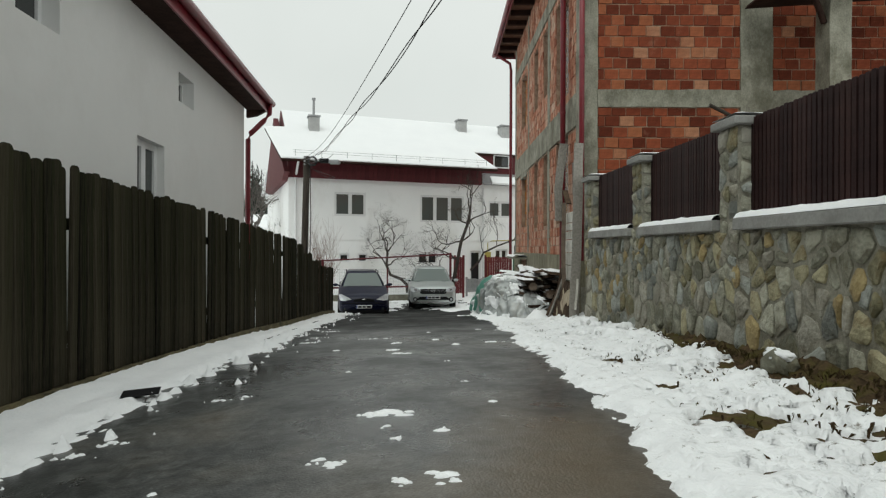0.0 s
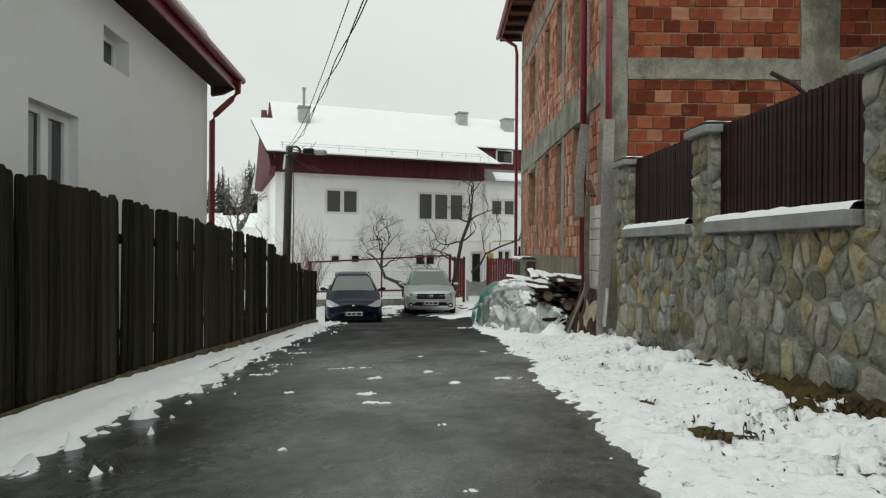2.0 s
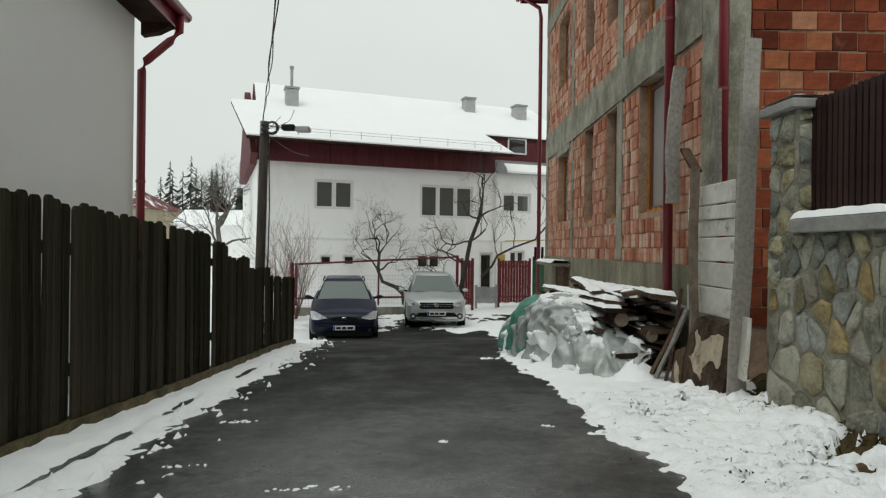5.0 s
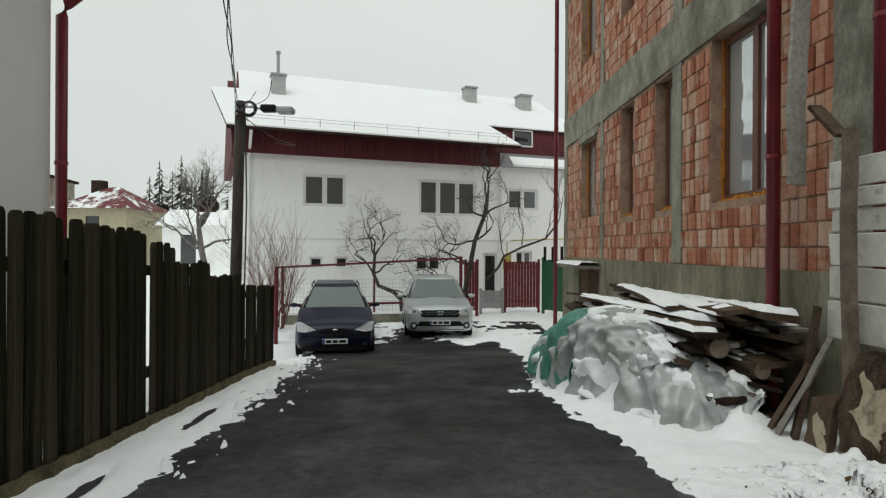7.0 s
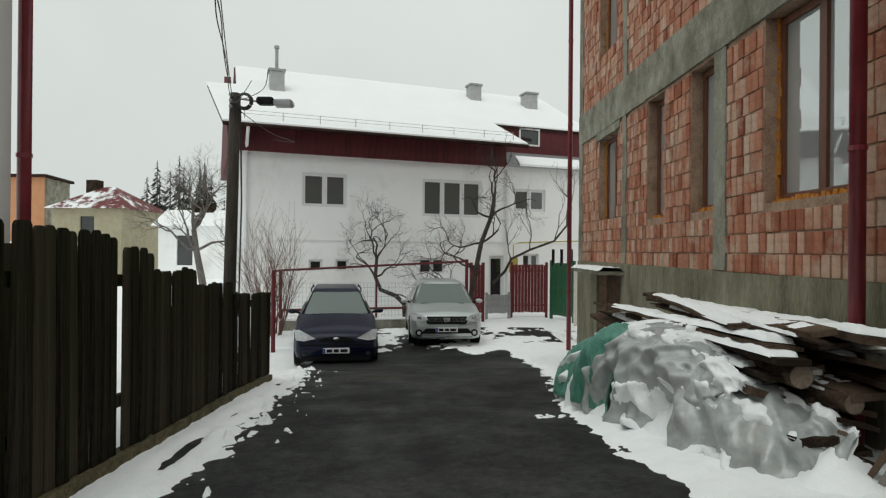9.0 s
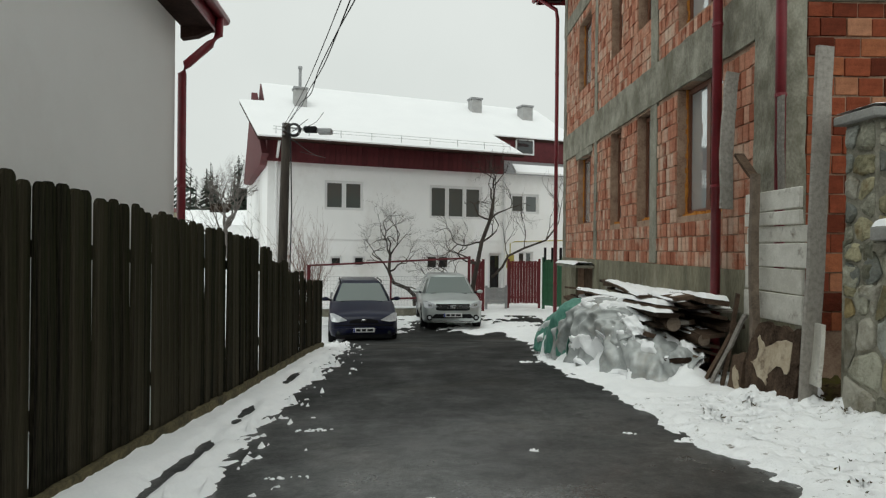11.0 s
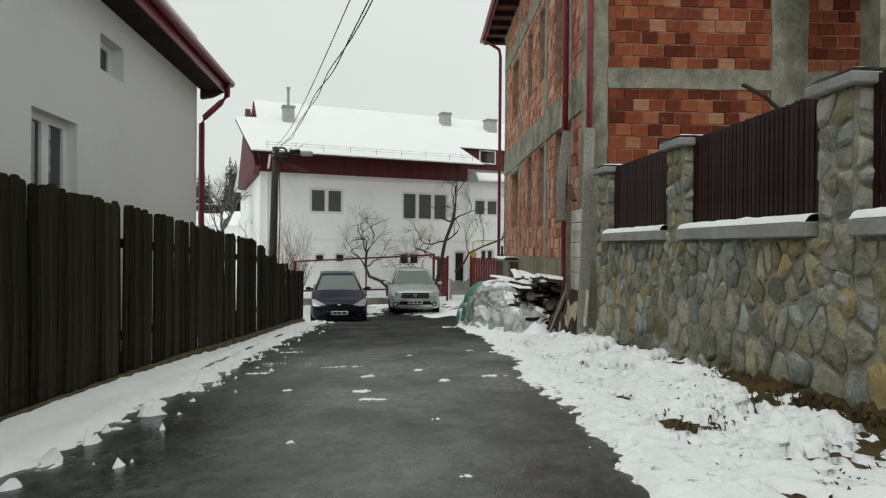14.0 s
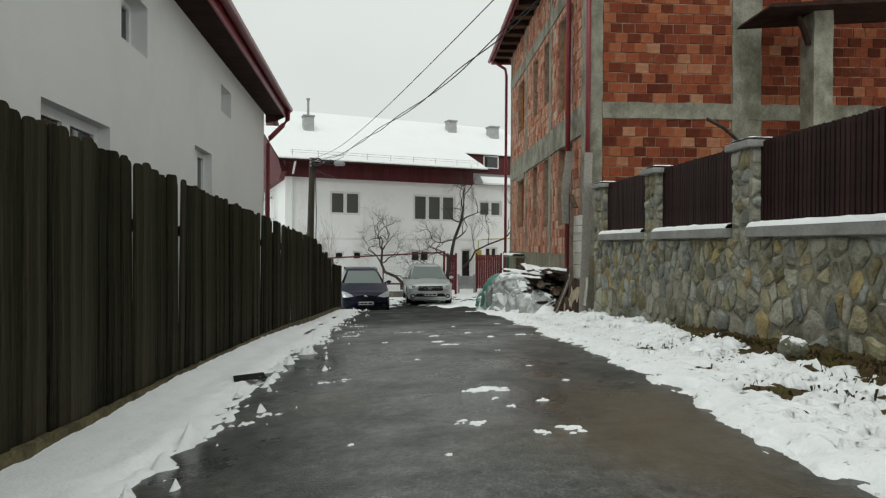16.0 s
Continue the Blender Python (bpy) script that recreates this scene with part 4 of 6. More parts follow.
part("gutter", bm, RED_METAL, brick_house, "dark red metal gutter")


def downpipe(pts, r=0.05, owner=None, label="dark red metal downpipe"):
    bm = BM()
    tube(bm, pts, r, 12)
    p = part("downpipe", bm, RED_METAL, owner, label, True)
    for a, b in zip(pts, pts[1:]):
        if abs(a[2] - b[2]) > 2:
            for k in range(1, int(abs(a[2] - b[2]) / 1.9) + 1):
                bm = BM()
                z = max(a[2], b[2]) - 1.9 * k + 0.4
                tube(bm, [(b[0], b[1], z), (b[0], b[1], z + 0.035)], r + 0.008, 12)
                part("clamp", bm, RED_METAL, p)


downpipe([(-E0 - 0.09, 1.0, HTOP), (-E0 - 0.06, 1.0, HTOP - 0.15), (-0.17, 1.0, HTOP - 0.55), (-0.15, 1.0, HTOP - 0.8), (-0.15, 1.0, 0.15)], 0.056, brick_house)
downpipe([(-0.02, -0.09, HTOP), (-0.02, -0.09, 1.4)], 0.05, brick_house)
downpipe([(-E0 - 0.09, 10.4, HTOP), (-0.16, 10.4, HTOP - 0.35), (-0.12, 10.4, HTOP - 0.6), (-0.12, 10.4, -0.55)], 0.052, brick_house)
# cellar door and its little snow-covered hood
bm = BM()
box(bm, 0.16, 0.20, 6.97, 8.38, -0.7, 1.25)
cellar = part("cellar_door", bm, BROWN_WOOD, brick_house, "brown wooden cellar door")
bm = BM()
box(bm, -0.42, 0.02, 6.75, 8.75, 1.30, 1.36)
part("hood", bm, CONCRETE, brick_house, "thin concrete hood over the cellar door")
bm = BM()
sheet(bm, spaced(-0.45, -0.03, 0.07), spaced(6.72, 8.78, 0.08), lambda x, yy: 1.365 + 0.06 * (1 if -0.44 < x < -0.05 else 0.1) + 0.02 * fbm(x, yy, 5))
solid("snow_layer", bm, SNOW, "snow on the cellar door hood", "snow", m=pose(HX, HY0, 0), smooth=True)


# ---- white house behind the board fence ----
LSL = math.atan(0.078)
LEFT_M = pose(-3.99, 12.95, 0) @ Matrix.Rotation(LSL, 4, "Z")
# local: y runs back along the wall (towards -y), x into the house is negative
white_house = thing("white_house", LEFT_M, "white rendered house with dark red eaves behind the fence", "house")
LW_M = Matrix(((0, -1, 0, 0), (-1, 0, 0, 0), (0, 0, 1, 0), (0, 0, 0, 1)))
# openings: distance from the far corner, sill, head
LEFT_WINDOWS = ((4.62, 5.54, 1.75, 3.05), (8.3, 9.5, 1.55, 2.76))
LEFT_SMALL = ((3.35, 4.05, 3.84, 4.28), (7.35, 8.05, 3.68, 4.22))
bm = BM()
pierced(bm, 0, 18, -0.8, 5.6, LEFT_WINDOWS + LEFT_SMALL, 0, 0.32, LW_M)
part("wall", bm, STUCCO, white_house, "smooth white render")
for ext in ((-9, -0.322, -0.3, 0, -0.8, 5.6), (-9, -0.322, -18, -17.7, -0.8, 5.6), (-9.3, -9, -18, 0, -0.8, 5.6), (-9, -0.322, -17.7, -0.3, 3.3, 3.4)):
    bm = BM()
    box(bm, *ext)
    part("wall", bm, STUCCO, white_house)


def white_window(owner, m, s0, s1, z0, z1, sashes, depth=0.17, frame_mat=None, pane=None, f=0.06):
    frame_mat = frame_mat or WHITE_PVC
    w = part("window", BM(), frame_mat, owner)
    w.matrix_local = m @ pose(s0, depth, z0)
    w_, h_ = s1 - s0, z1 - z0
    bm = BM()
    for a, b, c, d in ((0.0, f, 0.0, h_), (w_ - f, w_, 0.0, h_), (f, w_ - f, 0.0, f), (f, w_ - f, h_ - f, h_)):
        box(bm, a, b, 0, 0.07, c, d)
    for k in range(1, sashes):
        x = w_ * k / sashes
        box(bm, x - f * 0.8, x + f * 0.8, -0.004, 0.07, f, h_ - f)
    part("frame", bm, frame_mat, w)
    for k in range(sashes):
        bm = BM()
        box(bm, w_ * k / sashes + f * 0.6, w_ * (k + 1) / sashes - f * 0.6, 0.03, 0.042, f * 0.8, h_ - f * 0.8)
        part("pane", bm, pane or GLASS, w)
    return w


for a, b, c, d in LEFT_WINDOWS:
    white_window(white_house, LW_M, a, b, c, d, 2, 0.11, f=0.085)
for a, b, c, d in LEFT_SMALL:
    white_window(white_house, LW_M, a, b, c, d, 1)
LE = 0.41
EZ = 4.83
bm = BM()
prism(bm, [(LE, 0.45, EZ - 0.02), (LE, 0.45, EZ + 0.10), (-4.5, 0.45, EZ + 3.4), (-9.8, 0.45, EZ - 0.02), (-9.8, 0.45, EZ - 0.15), (-4.5, 0.45, EZ + 3.25)], (0, -19, 0))
part("roof", bm, ROOF_DARK, white_house, "dark roof boarding seen from below")
bm = BM()
prism(bm, [(LE + 0.03, 0.47, EZ + 0.11), (LE + 0.03, 0.47, EZ + 0.2), (-4.5, 0.47, EZ + 3.5), (-4.5, 0.47, EZ + 3.41)], (0, -19, 0))
part("snow_layer", bm, ROOF_SNOW, white_house, "snow on the roof")
bm = BM()
box(bm, 0.0, LE, -18.5, 0.44, EZ - 0.165, EZ - 0.14)
part("soffit", bm, ROOF_DARK, white_house, "dark stained soffit boards")
for s in spaced(0.2, -18, 0.75):
    bm = BM()
    prism(bm, [(LE - 0.03, 0, EZ - 0.20), (LE - 0.01, 0, EZ - 0.168), (0.0, 0, EZ - 0.168), (0.0, 0, EZ - 0.33), (LE - 0.20, 0, EZ - 0.29)], (0, 0.13, 0))
    part("rafter_tail", bm, ROOF_DARK, white_house).location.y = s
bm = BM()
box(bm, LE, LE + 0.03, -18.6, 0.46, EZ - 0.17, EZ + 0.12)
part("fascia", bm, RED_METAL, white_house, "dark red fascia board")
bm = BM()
prism(bm, [(LE, 0.452, EZ - 0.1), (LE, 0.452, EZ + 0.12), (-4.5, 0.452, EZ + 3.42), (-4.5, 0.452, EZ + 3.2)], (0, 0.03, 0))
part("fascia", bm, RED_METAL, white_house, "dark red verge board")
bm = BM()
tube(bm, [(LE + 0.1, -18.6, EZ + 0.03), (LE + 0.1, 0.5, EZ + 0.03)], 0.07, 10)
part("gutter", bm, RED_METAL, white_house, "dark red metal gutter", True)
downpipe([(LE + 0.09, 0.25, EZ - 0.02), (LE + 0.08, 0.25, EZ - 0.25), (LE - 0.02, 0.2, EZ - 0.4), (0.12, 0.08, EZ - 0.72), (0.07, 0.07, EZ - 0.85), (0.07, 0.07, -0.3)], 0.055, white_house)


# ---- long white house at the end of the lane ----
FAR_M = pose(-6.42, 26.6, 0, 0, 0, 20)
far_house = thing("long_house", FAR_M, "long two-storey white house with snowy roof", "house")
FW = ((2.03, 3.48, 3.07, 4.16), (6.12, 8.37, 2.86, 4.16), (9.67, 10.98, 3.15, 3.97))
FB = ((2.25, 2.71, 0.97, 1.36), (3.12, 3.57, 0.96, 1.37), (6.01, 6.99, 0.86, 1.41), (10.04, 10.73, 1.0, 1.58), (8.68, 9.29, -0.45, 1.5))
bm = BM()
pierced(bm, 0, 13.2, -0.8, 4.9, FW + FB, 0, 0.35, Matrix.Identity(4))
part("wall", bm, STUCCO_FAR, far_house, "stained white render")
for ext in ((0, 0.35, 0.352, 12, -0.8, 4.9), (12.85, 13.2, 0.352, 12, -0.8, 5.2), (0.35, 12.85, 11.65, 12, -0.8, 4.9), (0.35, 12.85, 0.352, 11.65, 2.2, 2.4)):
    bm = BM()
    box(bm, *ext)
    part("wall", bm, STUCCO_FAR, far_house)
for a, b, c, d in FW:
    white_window(far_house, Matrix.Identity(4), a, b, c, d, 3 if b - a > 2 else 2, 0.06, None, CURTAINED, 0.10)
for a, b, c, d in FB[:4]:
    white_window(far_house, Matrix.Identity(4), a, b, c, d, 2 if b - a > 0.6 else 1, 0.08, f=0.075)
white_window(far_house, Matrix.Identity(4), *FB[4], 1, 0.08, f=0.10)
# string course between the storeys
bm = BM()
box(bm, -0.02, 13.2, -0.035, 0.0, 1.98, 2.04)
part("string_course", bm, STUCCO_FAR, far_house)
# dark red boarding below the eaves, each board apart
bm = BM()
box(bm, -0.05, 9.2, -0.28, 0.3, 4.74, 5.5)
board_band = part("boarding", bm, RED_BOARD, far_house, "dark red attic boarding")
bm = BM()
box(bm, 0.006, 0.192, -0.03, 0.0, 0, 0.80)
me = mesh_of("plank", bm, RED_BOARD)
for s in spaced(-0.05, 9.15, 0.2)[:-1]:
    piece("plank", me, board_band, pose(s, -0.275, 4.70))
# boarded gable end
bm = BM()
prism(bm, [(-0.25, -0.6, 4.9), (-0.25, 5, 8.3), (-0.25, 10.6, 4.9), (-0.25, 8, 4.6), (-0.25, 0.3, 4.6)], (0.24, 0, 0))
part("gable", bm, RED_BOARD, far_house, "dark red boarded gable")
SL, EV = 0.55, 5.42


def rz(n):
    return EV + SL * (n + 1)


bm = BM()
prism(bm, [(-0.4, -1, rz(-1)), (9.64, -1, rz(-1)), (9.2, 0.9, rz(0.9)), (13.6, 0.9, rz(0.9)), (13.6, 5, rz(5)), (0.15, 5, rz(5)), (0.09, 2.6, rz(2.6)), (-0.85, 2.5, rz(2.5))], (0, 0, -0.12))
part("roof", bm, ROOF_DARK, far_house, "roof boarding")
bm = BM()
prism(bm, [(-0.42, -1.02, rz(-1)), (9.66, -1.02, rz(-1)), (9.22, 0.9, rz(0.9)), (13.65, 0.88, rz(0.9)), (13.65, 5, rz(5)), (0.15, 5, rz(5)), (0.09, 2.6, rz(2.6)), (-0.87, 2.5, rz(2.5))], (0, 0, 0.05))
part("snow_layer", bm, ROOF_SNOW, far_house, "thick smooth snow on the roof")
bm = BM()
prism(bm, [(0.15, 5, rz(5) - 0.1), (13.6, 5, rz(5) - 0.1), (13.6, 12, 4.8), (-0.4, 12, 4.8)], (0, 0, 0.1))
part("roof", bm, ROOF_SNOW, far_house)
bm = BM()
prism(bm, [(0.1, 2.7, rz(2.6)), (0.1, 5, rz(5) - 0.02), (0.1, 7, rz(2.6))], (0.15, 0, 0))
part("gable", bm, RED_BOARD, far_house, "small dark gable peak")
bm = BM()
tube(bm, [(-0.42, -1.06, EV - 0.06), (9.66, -1.06, EV - 0.06)], 0.05, 8)
part("gutter", bm, ROOF_DARK, far_house, "dark metal gutter")
bm = BM()
tube(bm, [(0.3, -1.0, EV - 0.1), (0.3, -0.4, EV - 0.5), (0.3, -0.08, EV - 0.75), (0.3, -0.08, -0.6)], 0.05, 8)
part("downpipe", bm, WHITE_PVC, far_house, "white downpipe")
bm = BM()
tube(bm, [(9.35, -0.07, 4.6), (9.35, -0.07, -0.5)], 0.05, 8)
part("downpipe", bm, WHITE_PVC, far_house, "white downpipe")
# snow guard rails near the eaves
for s in spaced(0.2, 9.2, 1.1):
    bm = BM()
    tube(bm, [(s, -0.8, rz(-0.8) + 0.05), (s, -0.8, rz(-0.8) + 0.32)], 0.012, 5)
    part("snow_guard_post", bm, GALV, far_house)
for h in (0.2, 0.3):
    bm = BM()
    tube(bm, [(0.1, -0.8, rz(-0.8) + h), (9.2, -0.8, rz(-0.8) + h)], 0.007, 4)
    part("snow_guard_rail", bm, GALV, far_house)
# wing: upper dark red wall, lean-to roof, canopy snow
bm = BM()
box(bm, 9.2, 13.2, 0.95, 1.2, 4.9, rz(0.9) - 0.1)
part("wall", bm, RED_BOARD, far_house, "dark red attic wall of the wing")
white_window(far_house, Matrix.Identity(4), 10.35, 11.25, 5.75, 6.42, 1, 0.90)
bm = BM()
prism(bm, [(9.3, -0.25, 4.72), (13.3, -0.25, 4.72), (13.3, 0.95, 5.4), (9.3, 0.95, 5.4)], (0, 0, 0.06))
part("lean_to_roof", bm, GALV, far_house, "grey sheet roof of the wing")
bm = BM()
prism(bm, [(9.75, -0.28, 4.77), (13.3, -0.28, 4.77), (13.3, 0.45, 5.18), (9.95, 0.45, 5.18)], (0, 0, 0.08))
part("snow_layer", bm, ROOF_SNOW, far_house)


def chimney(s, n, w, h, flue=0):
    c = part("chimney", BM(), FLUE, far_house)
    c.matrix_local = pose(s, n, rz(n) - 0.2)
    bm = BM()
    box(bm, -w / 2, w / 2, -w / 2, w / 2, 0, h + 0.2, bevel=0.015)
    part("shaft", bm, FLUE, c)
    bm = BM()
    box(bm, -w / 2 - 0.04, w / 2 + 0.04, -w / 2 - 0.04, w / 2 + 0.04, h + 0.2, h + 0.28)
    part("cap", bm, GALV, c)
    if flue:
        bm = BM()
        tube(bm, [(0, 0, h + 0.2), (0, 0, h + 0.2 + flue)], 0.06, 8)
        tube(bm, [(0, 0, h + 0.2 + flue), (0, 0, h + 0.3 + flue)], 0.09, 8)
        part("flue", bm, GALV, c)


chimney(1.45, 2.5, 0.5, 0.62, 0.85)
chimney(9.75, 3.9, 0.5, 0.55)
chimney(12.2, 3.5, 0.55, 0.55)


# ---- parked cars ----
def loft(bm, rings, close=True):
    vs = [[bm.verts.new(p) for p in r] for r in rings]
    for a, b in zip(vs, vs[1:]):
        n = len(a)
        for i in range(n if close else n - 1):
            bm.faces.new((a[i], a[(i + 1) % n], b[(i + 1) % n], b[i]))
    if close:
        bm.faces.new(vs[0][::-1])
        bm.faces.new(vs[-1])
    bmesh.ops.recalc_face_normals(bm, faces=bm.faces)


def section(y, w, zb, zs, zt, crown):
    half = [(w * 0.80, zb), (w * 0.95, zb + 0.03), (w, zb + 0.14), (w, (zb + zs) / 2), (w * 0.985, zs - 0.05), (w * 0.95, zs), (w * 0.86, (zs + zt) / 2 + 0.01), (w * 0.70, zt), (w * 0.35, zt + crown * 0.8), (0, zt + crown)]
    return [(x, y, z) for x, z in half] + [(-x, y, z) for x, z in half[-2::-1]]


def panel(corners, normal_push, thick=0.006):
    bm = BM()
    prism(bm, [Vector(c) + Vector(normal_push) for c in corners], Vector(normal_push).normalized() * thick)
    return bm


def car(name, m, label, colour, W, L, cowl, roof0, roof1, rear, roof_z, belt, hood_z, nose_z, kind):
    c = thing(name, m, label, "car")
    w = W / 2
    bm = BM()
    st = [(0.0, w * 0.80, 0.26, nose_z - 0.22, nose_z - 0.16, 0.0), (0.06, w * 0.90, 0.20, nose_z - 0.12, nose_z - 0.06, 0.01), (0.2, w * 0.965, 0.18, nose_z - 0.05, nose_z, 0.02), (0.5, w * 0.99, 0.18, nose_z + 0.02, nose_z + 0.06, 0.03),
          (cowl - 0.05, w, 0.18, belt - 0.04, hood_z, 0.035), (cowl + 0.15, w, 0.18, belt - 0.01, belt + 0.02, 0.03), (L * 0.5, w, 0.18, belt, belt + 0.03, 0.02), (rear - 0.1, w, 0.18, belt + 0.03, belt + 0.06, 0.02), (L - 0.12, w * 0.96, 0.22, belt, belt + 0.02, 0.0), (L, w * 0.88, 0.3, belt - 0.15, belt - 0.1, 0.0)]
    loft(bm, [section(*s) for s in st])
    body = part("body", bm, colour, c, "", True)
    # cabin
    wb, wr = w * 0.89, w * 0.635
    zb = belt - 0.02
    ring = lambda z, y0, y1, hw, bow: [(-hw, y0 + bow, z), (-hw * 0.6, y0 + bow * 0.25, z), (0, y0, z), (hw * 0.6, y0 + bow * 0.25, z), (hw, y0 + bow, z), (hw, y1, z), (-hw, y1, z)]
    bm = BM()
    loft(bm, [ring(zb, cowl, rear, wb, 0.16), ring(roof_z - 0.07, roof0, roof1 + 0.06, wr, 0.10), ring(roof_z - 0.015, roof0 + 0.10, roof1 - 0.02, wr * 0.90, 0.08), ring(roof_z, roof0 + 0.35, roof1 - 0.25, wr * 0.6, 0.05)])
    part("cabin", bm, colour, c, "", True)
    # windscreen: bowed glass lying on the cabin's front
    bm = BM()
    rows_ = []
    for k in range(7):
        f = 0.05 + 0.90 * k / 6
        hw, y0, bow, z = (wb + (wr - wb) * f) * 0.92, cowl + (roof0 - cowl) * f, 0.16 + (0.10 - 0.16) * f, zb + (roof_z - 0.07 - zb) * f
        rows_.append([bm.verts.new((x * hw, y0 + bow * (abs(x) ** 1.6) - 0.03, z + 0.02)) for x in (-1, -0.8, -0.6, -0.3, 0, 0.3, 0.6, 0.8, 1)])
    for a, b in zip(rows_, rows_[1:]):
        for i in range(8):
            bm.faces.new((a[i], a[i + 1], b[i + 1], b[i]))
    part("windscreen", bm, CAR_GLASS, c, "grey tinted windscreen reflecting the sky", True)
    for sx in (-1, 1):
        for y0, y1 in ((cowl + 0.35, (cowl + rear) / 2 + 0.12), ((cowl + rear) / 2 + 0.2, rear - 0.35)):
            lean = (roof0 - cowl) * 0.86
            t0 = y0 + (lean * 0.75 if y0 < 2 else 0.05)
            bm = panel([(sx * wb * 0.985, y0, zb + 0.05), (sx * wb * 0.985, y1, zb + 0.05), (sx * (wr + 0.03), y1 - 0.05, roof_z - 0.12), (sx * (wr + 0.03), t0, roof_z - 0.12)], (sx * 0.022, 0, 0.004))
            part("side_window", bm, CAR_GLASS, c)
        # door mirror
        bm = BM()
        bmesh.ops.create_icosphere(bm, subdivisions=2, radius=1)
        for v in bm.verts:
            v.co = Vector((sx * (w + 0.10) + v.co.x * 0.10, cowl + 0.42 + v.co.y * 0.055, belt + 0.06 + v.co.z * 0.055))
        mir = part("door_mirror", bm, colour, c, "", True)
        bm = BM()
        tube(bm, [(sx * (w - 0.06), cowl + 0.42, belt + 0.02), (sx * (w + 0.05), cowl + 0.42, belt + 0.06)], 0.028, 8)
        part("arm", bm, BLACK_PLASTIC, mir)
        for y0 in (0.78, L - 0.82):
            bm = BM()
            tube(bm, [(sx * (w - 0.19), y0, 0.305), (sx * (w + 0.004), y0, 0.305)], 0.305, 24)
            wheel = part("wheel", bm, RUBBER, c, "", False)
            bm = BM()
            tube(bm, [(sx * (w - 0.02), y0, 0.305), (sx * (w + 0.012), y0, 0.305)], 0.20, 18)
            part("rim", bm, GALV, wheel)
            bm = BM()
            tube(bm, [(sx * (w - 0.12), y0, 0.33), (sx * (w + 0.001), y0, 0.33)], 0.36, 24)
            part("wheel_arch", bm, BLACK_PLASTIC, c)
    # plate with dark bars
    pz = 0.42 if kind == "hatch" else 0.36
    bm = BM()
    box(bm, -0.26, 0.26, -0.03, -0.005, pz - 0.055, pz + 0.055, bevel=0.006)
    plate = part("number_plate", bm, PLATE, c, "white plate with dark bars")
    bm = BM()
    for a, b in ((-0.19, -0.08), (-0.05, 0.05), (0.08, 0.22)):
        box(bm, a, b, -0.034, -0.028, pz - 0.03, pz + 0.03)
    part("plate_bars", bm, BLACK_PLASTIC, plate)
    bm = BM()
    box(bm, -0.255, -0.215, -0.033, -0.028, pz - 0.05, pz + 0.05)
    part("plate_edge", bm, mat_blue, plate)
    # wipers
    for x0, x1 in ((-0.55, 0.0), (0.02, 0.52)):
        bm = BM()
        tube(bm, [(x0, cowl + 0.02, zb + 0.05), ((x0 + x1) / 2, cowl - 0.01, zb + 0.055), (x1, cowl + 0.0, zb + 0.045)], 0.009, 5)
        part("wiper", bm, BLACK_PLASTIC, c)
    return c, w


mat_blue = mat("plate_blue", (0.02, 0.04, 0.2), (0.03, 0.06, 0.26), 0.5, 6, 40, 0)


def lamp(c, ring, name, material, push=0.02):
    bm = BM()
    prism(bm, ring, (0, -push, 0.002))
    es = list(bm.edges)
    bmesh.ops.bevel(bm, geom=es, offset=0.006, segments=1, affect="EDGES")
    return part(name, bm, material, c)


# silver hatchback
silver, w = car("hatchback", pose(0.03, 22.05, -0.61, 0, 0, 4), "silver hatchback car parked nose towards the lane", SILVER, 1.74, 4.05, 0.98, 1.62, 3.3, 3.85, 1.50, 0.93, 0.94, 0.80, "hatch")
for sx in (-1, 1):
    ring = [(sx * x, y, z) for x, y, z in ((0.44, -0.02, 0.655), (0.62, 0.0, 0.60), (0.81, 0.07, 0.63), (0.85, 0.15, 0.81), (0.76, 0.08, 0.815), (0.53, 0.0, 0.75))]
    h = lamp(silver, ring if sx > 0 else ring[::-1], "headlight", LAMP_GLASS, 0.03)
    lamp(h, [(sx * x, y, z) for x, y, z in ((0.60, -0.035, 0.67), (0.70, -0.01, 0.67), (0.70, -0.01, 0.74), (0.60, -0.035, 0.74))][::sx], "reflector", CHROME, 0.012)
    bm = BM()
    tube(bm, [(sx * 0.66, 0.02, 0.35), (sx * 0.66, -0.022, 0.35)], 0.045, 14)
    f = part("fog_lamp", bm, LAMP_GLASS, silver)
    bm = BM()
    tube(bm, [(sx * 0.66, 0.03, 0.35), (sx * 0.66, -0.012, 0.35)], 0.085, 14)
    part("bezel", bm, BLACK_PLASTIC, f)
lamp(silver, [(-0.47, 0.0, 0.565), (-0.40, -0.012, 0.55), (0.40, -0.012, 0.55), (0.47, 0.0, 0.565), (0.50, 0.0, 0.66), (0.47, 0.0, 0.735), (-0.47, 0.0, 0.735), (-0.50, 0.0, 0.66)], "grille", BLACK_PLASTIC, 0.022)
for z in (0.62, 0.675):
    bm = BM()
    box(bm, -0.44, -0.1, -0.034, -0.02, z, z + 0.012)
    box(bm, 0.1, 0.44, -0.034, -0.02, z, z + 0.012)
    part("grille_bar", bm, CHROME, silver)
lamp(silver, [(-0.09, -0.02, 0.70), (-0.06, -0.02, 0.61), (0.06, -0.02, 0.61), (0.09, -0.02, 0.70)], "badge", CHROME, 0.022)
lamp(silver, [(-0.56, 0.02, 0.24), (0.56, 0.02, 0.24), (0.60, 0.01, 0.35), (0.50, 0.0, 0.45), (-0.50, 0.0, 0.45), (-0.60, 0.01, 0.35)], "lower_intake", BLACK_PLASTIC, 0.012)
